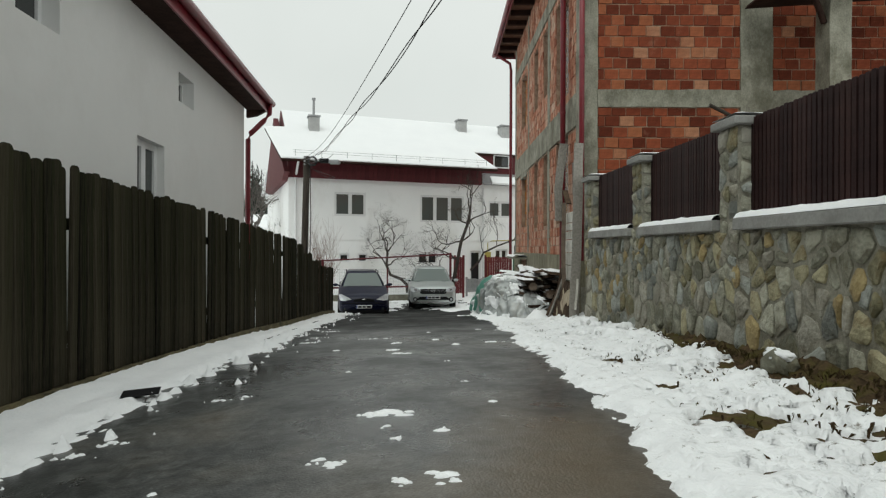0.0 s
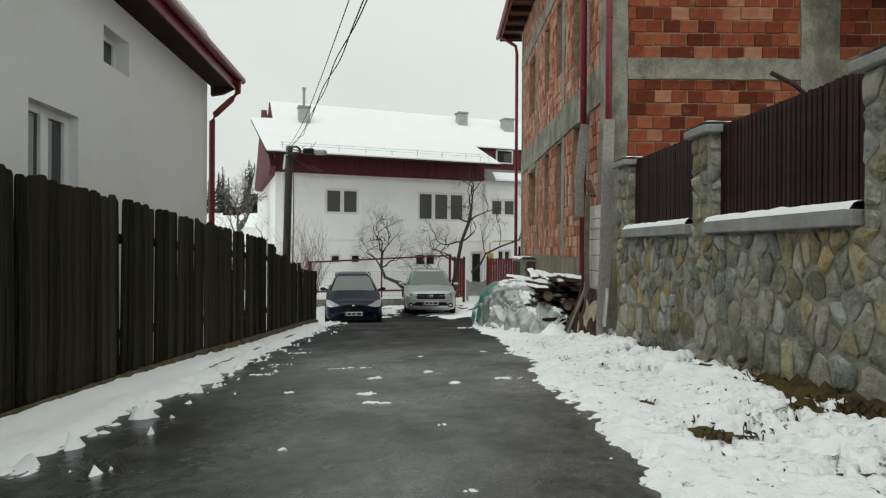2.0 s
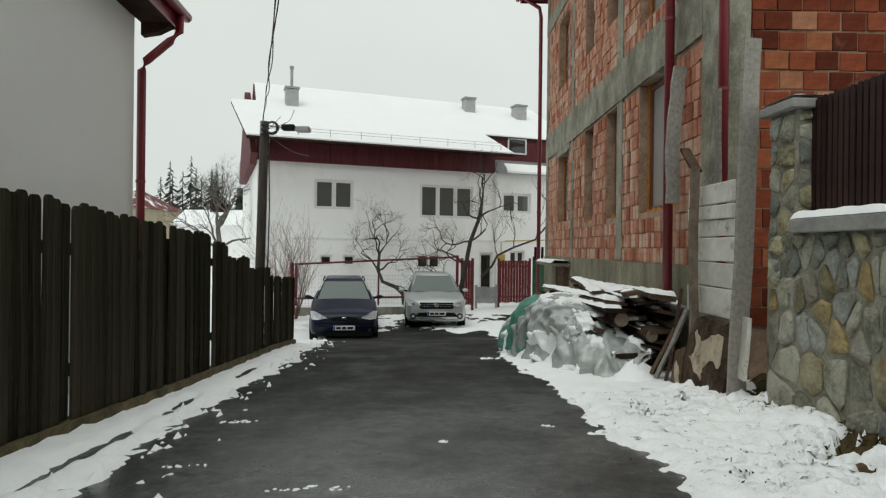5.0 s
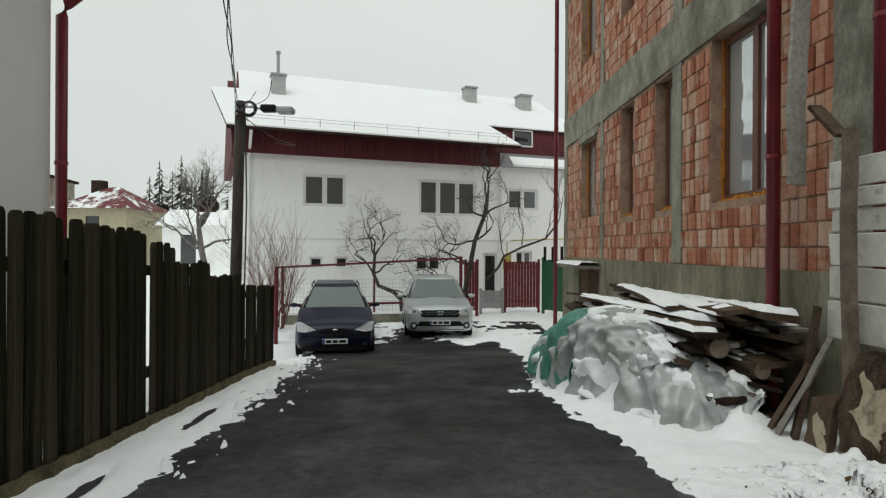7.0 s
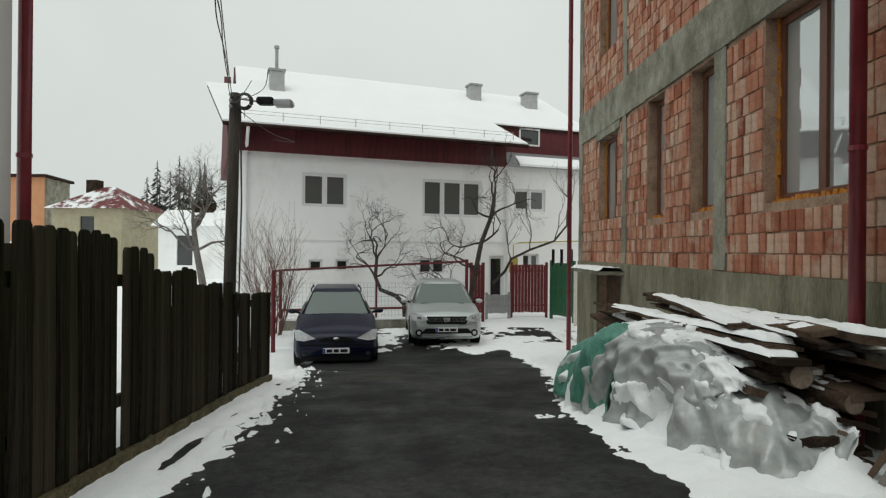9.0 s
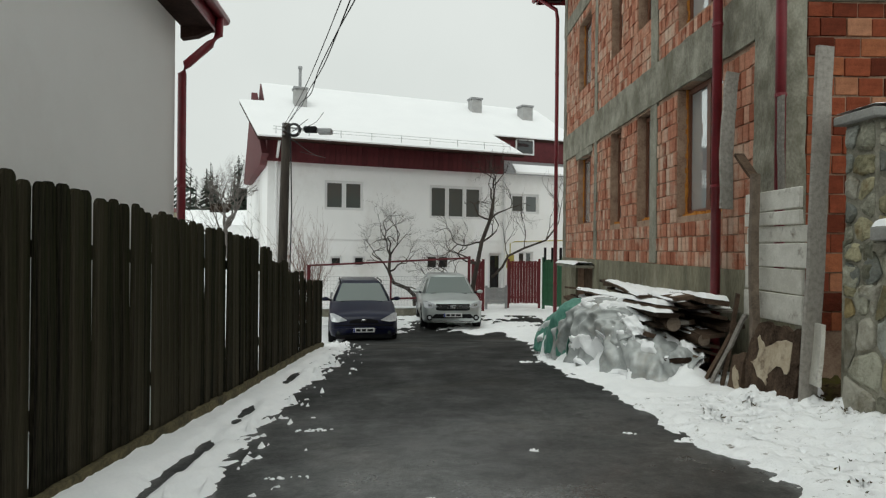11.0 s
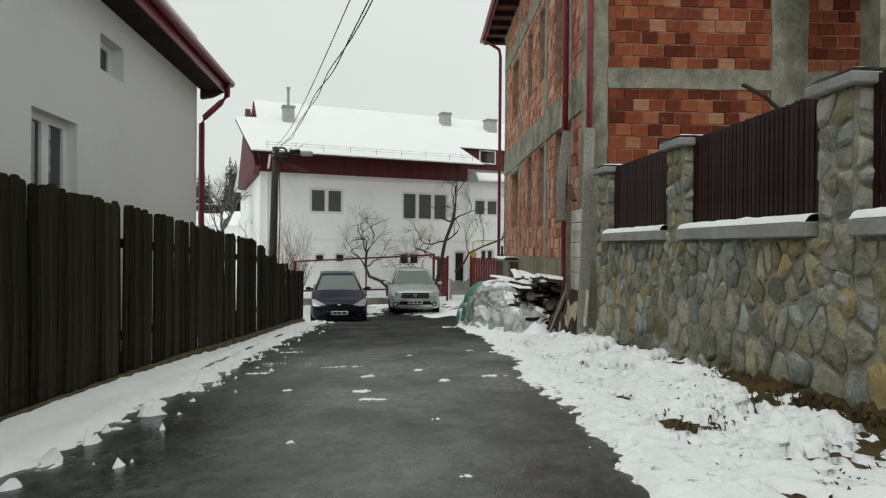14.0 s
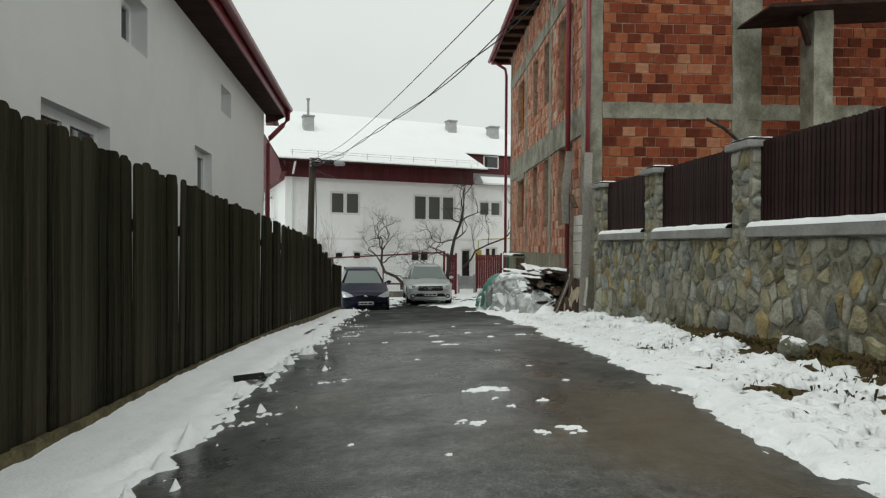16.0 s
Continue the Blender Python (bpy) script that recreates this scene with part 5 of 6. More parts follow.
lamp(silver, [(-0.62, 0.03, 0.225), (0.62, 0.03, 0.225), (0.60, 0.03, 0.26), (-0.60, 0.03, 0.26)], "skid_plate", CHROME, 0.03)
bm = BM()
tube(bm, [(0, 3.0, 1.5), (0, 3.25, 1.72)], 0.006, 5)
part("aerial", bm, BLACK_PLASTIC, silver)

# navy estate
navy, w = car("estate_car", pose(-2.22, 19.75, -0.675, 0, 0, 9), "dark navy blue estate car parked by the fence", NAVY, 1.70, 4.42, 1.08, 1.85, 4.0, 4.35, 1.47, 0.94, 0.95, 0.74, "estate")
for sx in (-1, 1):
    ring = [(sx * x, y, z) for x, y, z in ((0.40, -0.01, 0.60), (0.62, 0.0, 0.555), (0.78, 0.05, 0.57), (0.82, 0.16, 0.76), (0.72, 0.10, 0.765), (0.52, 0.0, 0.67))]
    h = lamp(navy, ring if sx > 0 else ring[::-1], "headlight", LAMP_GLASS, 0.03)
    lamp(h, [(sx * x, y, z) for x, y, z in ((0.76, 0.05, 0.60), (0.80, 0.10, 0.61), (0.805, 0.12, 0.70), (0.77, 0.06, 0.70))][::sx], "indicator", LAMP_GLASS, 0.03)
    bm = BM()
    tube(bm, [(sx * 0.56, 1.95, 1.40), (sx * 0.56, 2.05, 1.46), (sx * 0.57, 3.8, 1.45), (sx * 0.57, 3.9, 1.39)], 0.016, 8)
    part("roof_rail", bm, BLACK_PLASTIC, navy)
    bm = BM()
    tube(bm, [(sx * 0.62, 0.02, 0.30), (sx * 0.62, -0.012, 0.30)], 0.04, 12)
    part("fog_lamp", bm, GLASS, navy)
lamp(navy, [(-0.36, -0.008, 0.53), (0.36, -0.008, 0.53), (0.33, -0.01, 0.60), (0.15, -0.01, 0.635), (-0.15, -0.01, 0.635), (-0.33, -0.01, 0.60)], "grille", BLACK_PLASTIC, 0.014)
bm = BM()
bmesh.ops.create_icosphere(bm, subdivisions=2, radius=1)
for v in bm.verts:
    v.co = Vector((v.co.x * 0.065, -0.026 + v.co.y * 0.012, 0.60 + v.co.z * 0.028))
part("badge", bm, CHROME, navy, "", True)
lamp(navy, [(-0.70, 0.03, 0.15), (0.70, 0.03, 0.15), (0.68, 0.01, 0.29), (-0.68, 0.01, 0.29)], "lower_intake", BLACK_PLASTIC, 0.012)
lamp(navy, [(-0.72, 0.01, 0.46), (0.72, 0.01, 0.46), (0.72, 0.01, 0.49), (-0.72, 0.01, 0.49)], "bumper_strip", BLACK_PLASTIC, 0.02)


# ---- pole, wires, yard fences, trees ----
pole = thing("utility_pole", pose(-3.85, 18.4, 0), "dark wooden utility pole with a lamp and cable coil", "pole")
bm = BM()
tube(bm, [(-0.08, 0, -0.6), (-0.02, 0, 2), (0.03, 0, 4.42)], 0.115, 12, 0.095)
part("post", bm, POLE_WOOD, pole, "weathered round timber", True)
bm = BM()
tube(bm, [(0.12, 0, 4.33), (0.5, -0.02, 4.27), (1.0, -0.04, 4.25)], 0.02, 8)
arm = part("lamp_arm", bm, GALV, pole)
bm = BM()
box(bm, 0.42, 0.72, -0.12, 0.08, 4.22, 4.35, bevel=0.03)
part("lamp_housing", bm, BLACK_PLASTIC, arm, "dark street lamp housing")
bm = BM()
box(bm, 0.72, 1.05, -0.14, 0.10, 4.19, 4.31, bevel=0.03)
part("lamp_cover", bm, GALV, arm, "grey street lamp cover")
bm = BM()
for k in range(4):
    r = 0.11 + 0.012 * k
    tube(bm, [(0.22 + r * math.cos(a), -0.13 + 0.012 * k, 4.26 + r * math.sin(a)) for a in spaced(0, 2 * math.pi, 0.35)], 0.012, 6)
tagged(part("cable_coil", bm, CABLE, pole, "coil of black cable"))
for k in range(3):
    bm = BM()
    tube(bm, [(0.0, -0.1, 4.36 - 0.1 * k), (0.0, -0.18, 4.36 - 0.1 * k)], 0.03, 8)
    part("insulator", bm, GALV, pole)
bm = BM()
tube(bm, [(0.13, -0.03, 4.2), (0.17, -0.05, 2.5), (0.13, -0.05, 0.5)], 0.014, 6)
part("conduit", bm, CABLE, pole)


def wire(name, pts, r=0.011):
    bm = BM()
    pts = [Vector(p) for p in pts]
    fine = []
    for i in range(len(pts) - 1):
        p0, p1, p2, p3 = pts[max(i - 1, 0)], pts[i], pts[i + 1], pts[min(i + 2, len(pts) - 1)]
        for k in range(8):
            t = k / 8
            fine.append(0.5 * (2 * p1 + (p2 - p0) * t + (2 * p0 - 5 * p1 + 4 * p2 - p3) * t * t + (3 * p1 - p0 - 3 * p2 + p3) * t ** 3))
    tube(bm, fine + [pts[-1]], r, 6)
    return solid(name, bm, CABLE, "black overhead cable strung from the pole", "cable", group="overhead cables", smooth=True)


wire("overhead_cable", [(-3.85, 18.3, 4.36), (-2.23, 13, 3.97), (-0.40, 7, 4.03), (2.34, -2, 4.5), (4.7, -9, 5.3)], 0.0055)
for k in range(2):
    wire("overhead_cable", [(-3.85, 18.3, 4.30), *((-3.85 + 0.304 * (18.3 - y) + 0.022 * math.cos(1.9 * y + math.pi * k), y, float(np.interp(y, (-2, 5, 7, 13, 18.3), (4.15, 3.68, 3.62, 3.75, 4.28))) + 0.022 * math.sin(1.9 * y + math.pi * k)) for y in (17, 15.6, 14.2, 13, 11.8, 10.6, 9.4, 8.2, 7, 5.8, 4.6, 3, 1, -2)), (4.5, -9, 4.9)], 0.006)
for k, (dz, dx) in enumerate(((0.16, 0.9), (0.10, 1.3))):
    wire("overhead_cable", [(-3.85, 18.25, 4.24), (-3.85 + dx * 0.35, 17.6, 4.24 - dz), (-3.85 + dx * 0.7, 17.0, 4.22 - dz * 0.7), (-3.85 + dx, 16.4 - 0.6 * k, 4.1)], 0.006)
wire("overhead_cable", [(-3.85, 18.3, 4.2), (-3.5, 19.5, 3.95), (-3.6, 22, 4.2), (-5.2, 26.2, 5.0)], 0.007)

# red pipe frame with wire mesh behind the cars
yard_fence = thing("mesh_fence", pose(0, 0, 0), "dark red pipe fence with wire mesh behind the cars", "fence")
A, B, C_ = Vector((-3.92, 21.5, 0)), Vector((-4.62, 25.0, 0)), Vector((0.72, 25.95, 0))
for p, top in ((A, 1.2), (B, 1.1), (C_, 1.42), ((B + C_) / 2, 0.75), (B * 0.25 + C_ * 0.75, 0.7)):
    bm = BM()
    tube(bm, [(p.x, p.y, -0.8), (p.x, p.y, top)], 0.05 if top > 1 else 0.03, 8)
    part("post", bm, RED_GATE, yard_fence)
for p, q, zp, zq, r in ((A, B, 1.18, 1.08, 0.03), (B, C_, 1.08, 1.36, 0.032), (A, B, -0.05, -0.05, 0.03), (B, C_, -0.05, 0.0, 0.035)):
    bm = BM()
    tube(bm, [(p.x, p.y, zp), (q.x, q.y, zq)], r, 8)
    part("rail", bm, RED_GATE, yard_fence)
bm = BM()
d = (C_ - B)
for k in range(0, 54):
    p = B + d * (k / 53)
    tube(bm, [(p.x, p.y, -0.35), (p.x, p.y, 0.72)], 0.0035, 3, cap=False)
for k in range(9):
    z = -0.35 + 1.07 * k / 8
    tube(bm, [(B.x, B.y, z), (C_.x, C_.y, z)], 0.0035, 3, cap=False)
tagged(part("wire_mesh", bm, GALV, yard_fence, "thin galvanised wire mesh"), kind="stuff")
bm = BM()
prism(bm, [(B.x, B.y - 0.1, -0.8), (C_.x, C_.y - 0.1, -0.8), (C_.x, C_.y + 0.1, -0.8), (B.x, B.y + 0.1, -0.8)], (0, 0, 0.45))
solid("fence_plinth", bm, CONCRETE, "low snow-edged concrete strip under the mesh fence", "kerb", "structure")
bm = BM()
prism(bm, [(B.x, B.y - 0.12, -0.345), (C_.x, C_.y - 0.12, -0.345), (C_.x, C_.y + 0.1, -0.345), (B.x, B.y + 0.1, -0.345)], (0, 0, 0.05))
solid("snow_strip", bm, SNOW, "snow on the mesh fence footing", "snow")


def slat_gate(name, m, width, z0, z1, label, material, pitch=0.11):
    g = thing(name, m, label, "gate")
    n = round(width / pitch)
    bm = BM()
    box(bm, 0.003, width / n - 0.006, 0, 0.02, z0, z1, bevel=0.004)
    me = mesh_of("slat", bm, material)
    for k in range(n):
        piece("slat", me, g, pose(k * width / n, 0, rnd(-0.02, 0.02)))
    for z in (z0 + 0.2, z1 - 0.25):
        bm = BM()
        box(bm, 0, width, 0.02, 0.06, z, z + 0.05)
        part("rail", bm, material, g)
    for x in (0, width):
        bm = BM()
        box(bm, x - 0.04, x + 0.04, -0.01, 0.07, -0.8, z1 + 0.08)
        part("post", bm, material, g)
    return g


slat_gate("slat_gate", pose(2.42, 28.55, 0, 0, 0, 2), 1.22, -0.42, 1.22, "dark red wooden slat gate", RED_GATE)
slat_gate("slat_gate", pose(0.95, 27.2, 0, 0, 0, 20), 0.42, -0.42, 1.22, "narrow dark red slat fence panel by the gate", RED_GATE)
slat_gate("garden_gate", pose(1.52, 28.0, 0, 0, 0, 20), 0.85, -0.42, 0.2, "low grey metal garden gate before the house door", GALV, 0.06)
g = slat_gate("green_gate", pose(3.72, 28.3, 0, 0, 0, -68), 1.3, -0.45, 1.3, "green painted metal gate leaf", GREEN_PAINT, 0.3)
for x in (0.1, 0.6, 1.15):
    bm = BM()
    tube(bm, [(x, 0.03, 1.2), (x, 0.03, 1.75)], 0.05, 8)
    part("finial_post", bm, BLACK_PLASTIC, g)
slat_gate("board_gate", pose(4.1, 26.4, 0, 0, 0, -50), 1.6, -0.45, 1.12, "pale weathered board fence panel", WHITE_WOOD, 0.32)
bm = BM()
tube(bm, [(2.6, 29.5, -0.4), (2.6, 29.5, 1.9), (2.8, 29.55, 1.98), (6.0, 30.5, 2.1)], 0.022, 8)
solid("gas_pipe", bm, YELLOW_PAINT, "yellow gas pipe along the house wall", "pipe")
bm = BM()
box(bm, 2.45, 2.75, 29.35, 29.55, 0.9, 1.45, bevel=0.02)
solid("gas_meter_box", bm, YELLOW_PAINT, "yellow gas meter box on the wall", "meter box")


def grow(bm, p, d, length, r, depth, wild, rng, up=0.12, sides=6):
    """A limb that wanders, then splits."""
    pts, n = [p.copy()], 4
    for _ in range(n):
        d = (d + Vector((rng.uniform(-wild, wild), rng.uniform(-wild, wild), rng.uniform(-wild, wild) + up))).normalized()
        p = p + d * length / n
        pts.append(p.copy())
    tube(bm, pts, r, max(3, sides), r * 0.55, cap=False)
    if depth:
        for k in range(rng.choice((2, 3, 3))):
            q = pts[rng.choice((2, 3, 4, 4))]
            nd = (d + Vector((rng.uniform(-1, 1), rng.uniform(-1, 1), rng.uniform(-0.5, 0.8))) * 0.9).normalized()
            grow(bm, q.copy(), nd, length * rng.uniform(0.55, 0.85), r * 0.52, depth - 1, wild, rng, up, sides - 1)


def bare_tree(name, base, trunk, limbs, label, r=0.07, depth=4, seed=1, material=None, length=1.0, up=0.12, wild=0.25):
    rng = random.Random(seed)
    t = thing(name, pose(*base), label, "tree")
    bm = BM()
    tube(bm, trunk, r, 10, r * 0.6)
    part("trunk", bm, material or BARK, t, "", True)
    bm = BM()
    for k, (i, d) in enumerate(limbs):
        grow(bm, Vector(trunk[i]), Vector(d).normalized(), length, r * 0.42, depth, wild, rng, up)
    tagged(part("crown", bm, material or BARK, t), kind="stuff")
    return t


bare_tree("fruit_tree", (-1.7, 27.0, -0.58), [(0.55, 0, 0), (0.5, 0, 0.55), (0.25, 0, 0.8), (-0.25, 0.0, 1.0), (-0.42, 0, 1.4), (-0.38, 0, 2.0)],
          ((5, (0.6, 0, 0.9)), (5, (-0.5, 0.1, 0.9)), (5, (0.1, -0.4, 1)), (4, (-0.9, 0, 0.6)), (4, (0.8, 0.2, 0.4)), (1, (0.9, 0, 0.45)), (3, (1, 0, 0.2))), "bare twisted fruit tree before the white house", 0.085, 5, 5, length=0.92, wild=0.5, up=0.03)
bare_tree("fruit_tree", (0.75, 26.6, -0.58), [(0, 0, 0), (0.15, 0, 0.9), (0.3, 0, 1.7), (0.45, 0, 2.5), (0.75, 0, 3.3), (0.85, 0, 3.9)],
          ((5, (0.2, 0, 1)), (5, (-0.4, 0, 0.9)), (4, (0.9, 0, 0.5)), (4, (-0.8, 0, 0.4)), (3, (-1, 0, 0.25)), (3, (1, 0, 0.4)), (2, (-1, 0, 0.1)), (2, (-0.9, 0.1, 0.4)), (1, (-1, 0, 0.3))), "tall bare fruit tree with snow-dusted limbs", 0.095, 5, 11, length=0.9, wild=0.5, up=0.03)
bare_tree("fruit_tree", (2.15, 27.4, -0.58), [(-0.5, 0, 1.2), (-0.1, 0, 1.6), (0.1, 0, 2.0), (0.7, 0, 2.3), (1.5, 0, 2.6), (1.9, 0, 3.1)],
          ((5, (0.2, 0, 1)), (5, (0.5, 0, 0.8)), (4, (0.2, 0, 1)), (2, (-0.6, 0, 1)), (3, (0.1, 0, 1))), "spreading bare limb over the red gate", 0.05, 3, 21, length=0.9)
rng = random.Random(3)
bush = thing("bush", pose(-4.5, 23.8, -0.58), "leafless reddish bush beside the pole", "bush")
bm = BM()
for _ in range(46):
    a, lean = rng.uniform(0, 6.28), rng.uniform(0.05, 0.42)
    grow(bm, Vector((0.2 * math.cos(a), 0.2 * math.sin(a), 0)), Vector((lean * math.cos(a), lean * math.sin(a), 1)), rng.uniform(1.0, 1.7), 0.012, 2, 0.10, rng, 0.1, 4)
tagged(part("crown", bm, BARK_RED, bush), kind="stuff")

# ---- distance: neighbours' gardens and houses ----
bare_tree("garden_tree", (-9.2, 30.5, -0.6), [(0.5, 0, 0), (0.3, 0, 1.2), (0.1, 0, 2.2), (0.0, 0, 3.0)], ((3, (0.4, 0, 1)), (3, (-0.5, 0.2, 0.9)), (3, (0, -0.4, 1)), (2, (-1, 0, 0.5)), (2, (0.9, 0.3, 0.5)), (2, (-0.8, -0.5, 0.3)), (3, (0.9, 0, 0.7)), (3, (-0.2, 0.4, 1))), "large snow-dusted bare garden tree", 0.15, 6, 8, mat("snowy_bark", (0.08, 0.068, 0.06), (0.20, 0.18, 0.165), 0.9, 8, 60, 0.3), 1.15, 0.05, 0.4)
bare_tree("garden_tree", (-7.6, 34, -0.6), [(0.1, 0, 0), (0, 0, 1.4), (0.05, 0, 2.6)], ((2, (0.3, 0, 1)), (2, (-0.5, 0.2, 0.9)), (2, (0.4, -0.4, 1)), (1, (-0.9, 0, 0.7)), (1, (0.9, 0.3, 0.7))), "slim bare garden tree", 0.10, 4, 18, length=1.5)


def cottage(name, m, w, d, eave, ridge, material, label, windows=(), hip=0.0, stripe=False):
    c = thing(name, m, label, "house")
    bm = BM()
    pierced(bm, 0, w, -1.2, eave, windows, 0, 0.3, Matrix.Identity(4))
    part("wall", bm, material, c)
    for ext in ((0, 0.3, 0.304, d, -1.2, eave), (w - 0.3, w, 0.304, d, -1.2, eave), (0.3, w - 0.3, d - 0.3, d, -1.2, eave)):
        bm = BM()
        box(bm, *ext)
        part("wall", bm, material, c)
    for a, b, z0, z1 in windows:
        bm = BM()
        box(bm, a, b, 0.12, 0.16, z0, z1)
        part("window", bm, GLASS, c)
    bm = BM()
    o = 0.4
    ps = [(-o, -o, eave), (w + o, -o, eave), (w + o, d + o, eave), (-o, d + o, eave), (w * hip + (0 if hip else -o), d / 2, ridge), (w * (1 - hip) + (0 if hip else o), d / 2, ridge)]
    v = [bm.verts.new(p) for p in ps]
    for f in ((0, 1, 5, 4), (1, 2, 5), (2, 3, 4, 5), (3, 0, 4), (3, 2, 1, 0)):
        bm.faces.new([v[i] for i in f])
    part("roof", bm, ROOF_SNOW if not stripe else PATCHY_ROOF, c)
    bm = BM()
    box(bm, w * 0.2, w * 0.36, d * 0.4, d * 0.55, eave, ridge + 0.5)
    part("chimney", bm, BROWN_WOOD, c)
    return c


PATCHY_ROOF = mat("red_roof_with_sliding_snow", (0.80, 0.81, 0.82), (0.86, 0.87, 0.88), 0.7, 2, 30, 0.2, dirt=(0.13, 0.026, 0.026), dirt_scale=0.9, stretch=(1, 1, 0.3), dirt_at=(0.43, 0.50))
cottage("cottage", pose(-28.9, 54, -0.6, 0, 0, -4), 5.4, 6, 5.2, 7.1, OCHRE_RENDER, "cream cottage with a half-snowed red hipped roof", ((2.2, 3.3, 2.9, 4.6),), 0.42, True)
cottage("garden_house", pose(-20.5, 53, -0.6, 0, 0, -4), 9.5, 4, 3.9, 5.2, STUCCO_FAR, "low white house with a snowy roof", ((1.4, 2.6, 1.0, 3.2), (6.6, 7.8, 1.0, 3.2)))
bm = BM()
box(bm, 0, 9, 0, 3.5, -1.2, 8.2)
ob = thing("orange_building", pose(-42.2, 60, -0.6), "plain orange rendered building", "house")
part("wall", bm, ORANGE_RENDER, ob)
bm = BM()
prism(bm, [(-0.3, -0.3, 8.204), (9.3, -0.3, 8.204), (9.3, 3.8, 8.0), (-0.3, 3.8, 8.0)], (0, 0, 0.22))
part("roof", bm, ROOF_DARK, ob)
bm = BM()
box(bm, 9.004, 9.06, 0.02, 3.5, -1.2, 8.1)
part("side_wall", bm, CONCRETE, ob)
bm = BM()
box(bm, 0, 5, 0, 3, -0.6, 1.9)
shed = thing("garden_shed", pose(-29.5, 47, -0.5), "low garden shed with snow on its roof", "shed")
part("wall", bm, BROWN_WOOD, shed)
bm = BM()
prism(bm, [(-0.3, -0.4, 1.9), (5.3, -0.4, 1.9), (5.3, 3.3, 2.4), (-0.3, 3.3, 2.4)], (0, 0, 0.14))
part("roof", bm, ROOF_SNOW, shed)
bm = BM()
rng = random.Random(9)
sheet(bm, spaced(-160, 20, 12), spaced(110, 190, 10), lambda x, y: -0.9 + max(0, (y - 112)) * 0.16 * (0.8 + 0.3 * fbm(x, y, 0.02)))
solid("hill", bm, SNOW, "snow-covered hill in the distance", "hill", "structure", smooth=True)


def conifer(x, y, h, seed):
    rng = random.Random(seed)
    t = thing("conifer", pose(x, y, -0.9 + max(0, y - 112) * 0.14), "dark conifer on the far hill", "tree", "conifers on the hill")
    bm = BM()
    tube(bm, [(0, 0, 0), (0, 0, h)], 0.25, 6, 0.04)
    part("trunk", bm, BARK, t)
    bm = BM()
    for k in range(90):
        z = h * (0.12 + 0.88 * k / 90)
        a, l = rng.uniform(0, 6.28), (h - z) * 0.26 * rng.uniform(0.6, 1.1) + 0.2
        c, s = math.cos(a), math.sin(a)
        vs = [bm.verts.new(p) for p in ((0, 0, z + 0.25), (c * l - s * 0.3 * l, s * l + c * 0.3 * l, z - 0.32 * l), (c * l * 1.15, s * l * 1.15, z - 0.42 * l), (c * l + s * 0.3 * l, s * l - c * 0.3 * l, z - 0.32 * l))]
        bm.faces.new(vs)
    part("crown", bm, CONIFER, t)


for k in range(26):
    conifer(rng.uniform(-56, -34), rng.uniform(118, 150), rng.uniform(14, 19), k)


# ---- stacked timber under tarpaulins ----
def pg(x, y):
    return zg(x, y)


def plank(w, l, h, material, warp=0.03, seed=0.0):
    bm = BM()
    n = 8
    rings = []
    for k in range(n + 1):
        y = l * k / n
        dx, dz = warp * fbm(y, seed, 0.8, 1), warp * fbm(y, seed, 0.7, 4)
        e = 1 - 0.12 * abs(fbm(y, seed, 2.3, 2))
        rings.append([(dx - w / 2 * e, y, dz), (dx + w / 2 * e, y, dz), (dx + w / 2 * e, y, dz + h), (dx - w / 2 * e, y, dz + h)])
    loft(bm, rings)
    return bm


CUT_WOOD = mat("weathered_cut_wood", (0.10, 0.075, 0.055), (0.22, 0.17, 0.13), 0.95, 9, 60, 0.4)
pile = thing("timber_stack", pose(0, 0, 0), "untidy stack of old planks and logs against the brick house", "timber stack")
rng = random.Random(4)
layers = []
for layer in range(11):
    z = pg(2.2, 13.4) + 0.02 + 0.094 * layer
    x = 1.62 + 0.035 * layer + rng.uniform(-0.06, 0.06)
    while x < 2.62:
        w, h = rng.uniform(0.10, 0.30), rng.uniform(0.02, 0.06)
        l = rng.uniform(2.4, 4.2)
        y0 = 11.35 + rng.uniform(0, 0.8) + max(0, 2.0 - x) * 1.0
        if y0 + l > 15.6:
            l = 15.6 - y0
        ob = part("plank", plank(w, l, h, None, 0.05, rng.uniform(0, 90)), rng.choice((BROWN_WOOD, BROWN_WOOD, GREY_WOOD)), pile)
        pm = pose(x + w / 2, y0, z + rng.uniform(0, 0.05) - 0.02 * (1 if layer < 2 else 0), rng.uniform(-2.0, 1.4), rng.uniform(-14, 14), rng.uniform(-7, 7))
        ob.matrix_basis = pm
        layers.append((pm, w, l, h, layer))
        x += w + rng.uniform(0.0, 0.08)
for x, y, r, z in ((2.1, 11.6, 0.085, 0.72), (2.42, 11.55, 0.07, 0.55), (1.95, 11.85, 0.06, 0.45), (2.3, 11.5, 0.075, 0.32)):
    bm = BM()
    tube(bm, [(0, 0, 0), (0.02, 1, 0.01), (-0.02, 2.2, 0.02)], r, 12, r * 0.9)
    lg = part("log", bm, BROWN_WOOD, pile, "", True)
    lg.matrix_local = pose(x, y, pg(2.2, 13) + z)
    bm = BM()
    tube(bm, [(0, -0.006, 0), (0, 0.0, 0)], r * 0.93, 12)
    part("cut_end", bm, CUT_WOOD, lg)
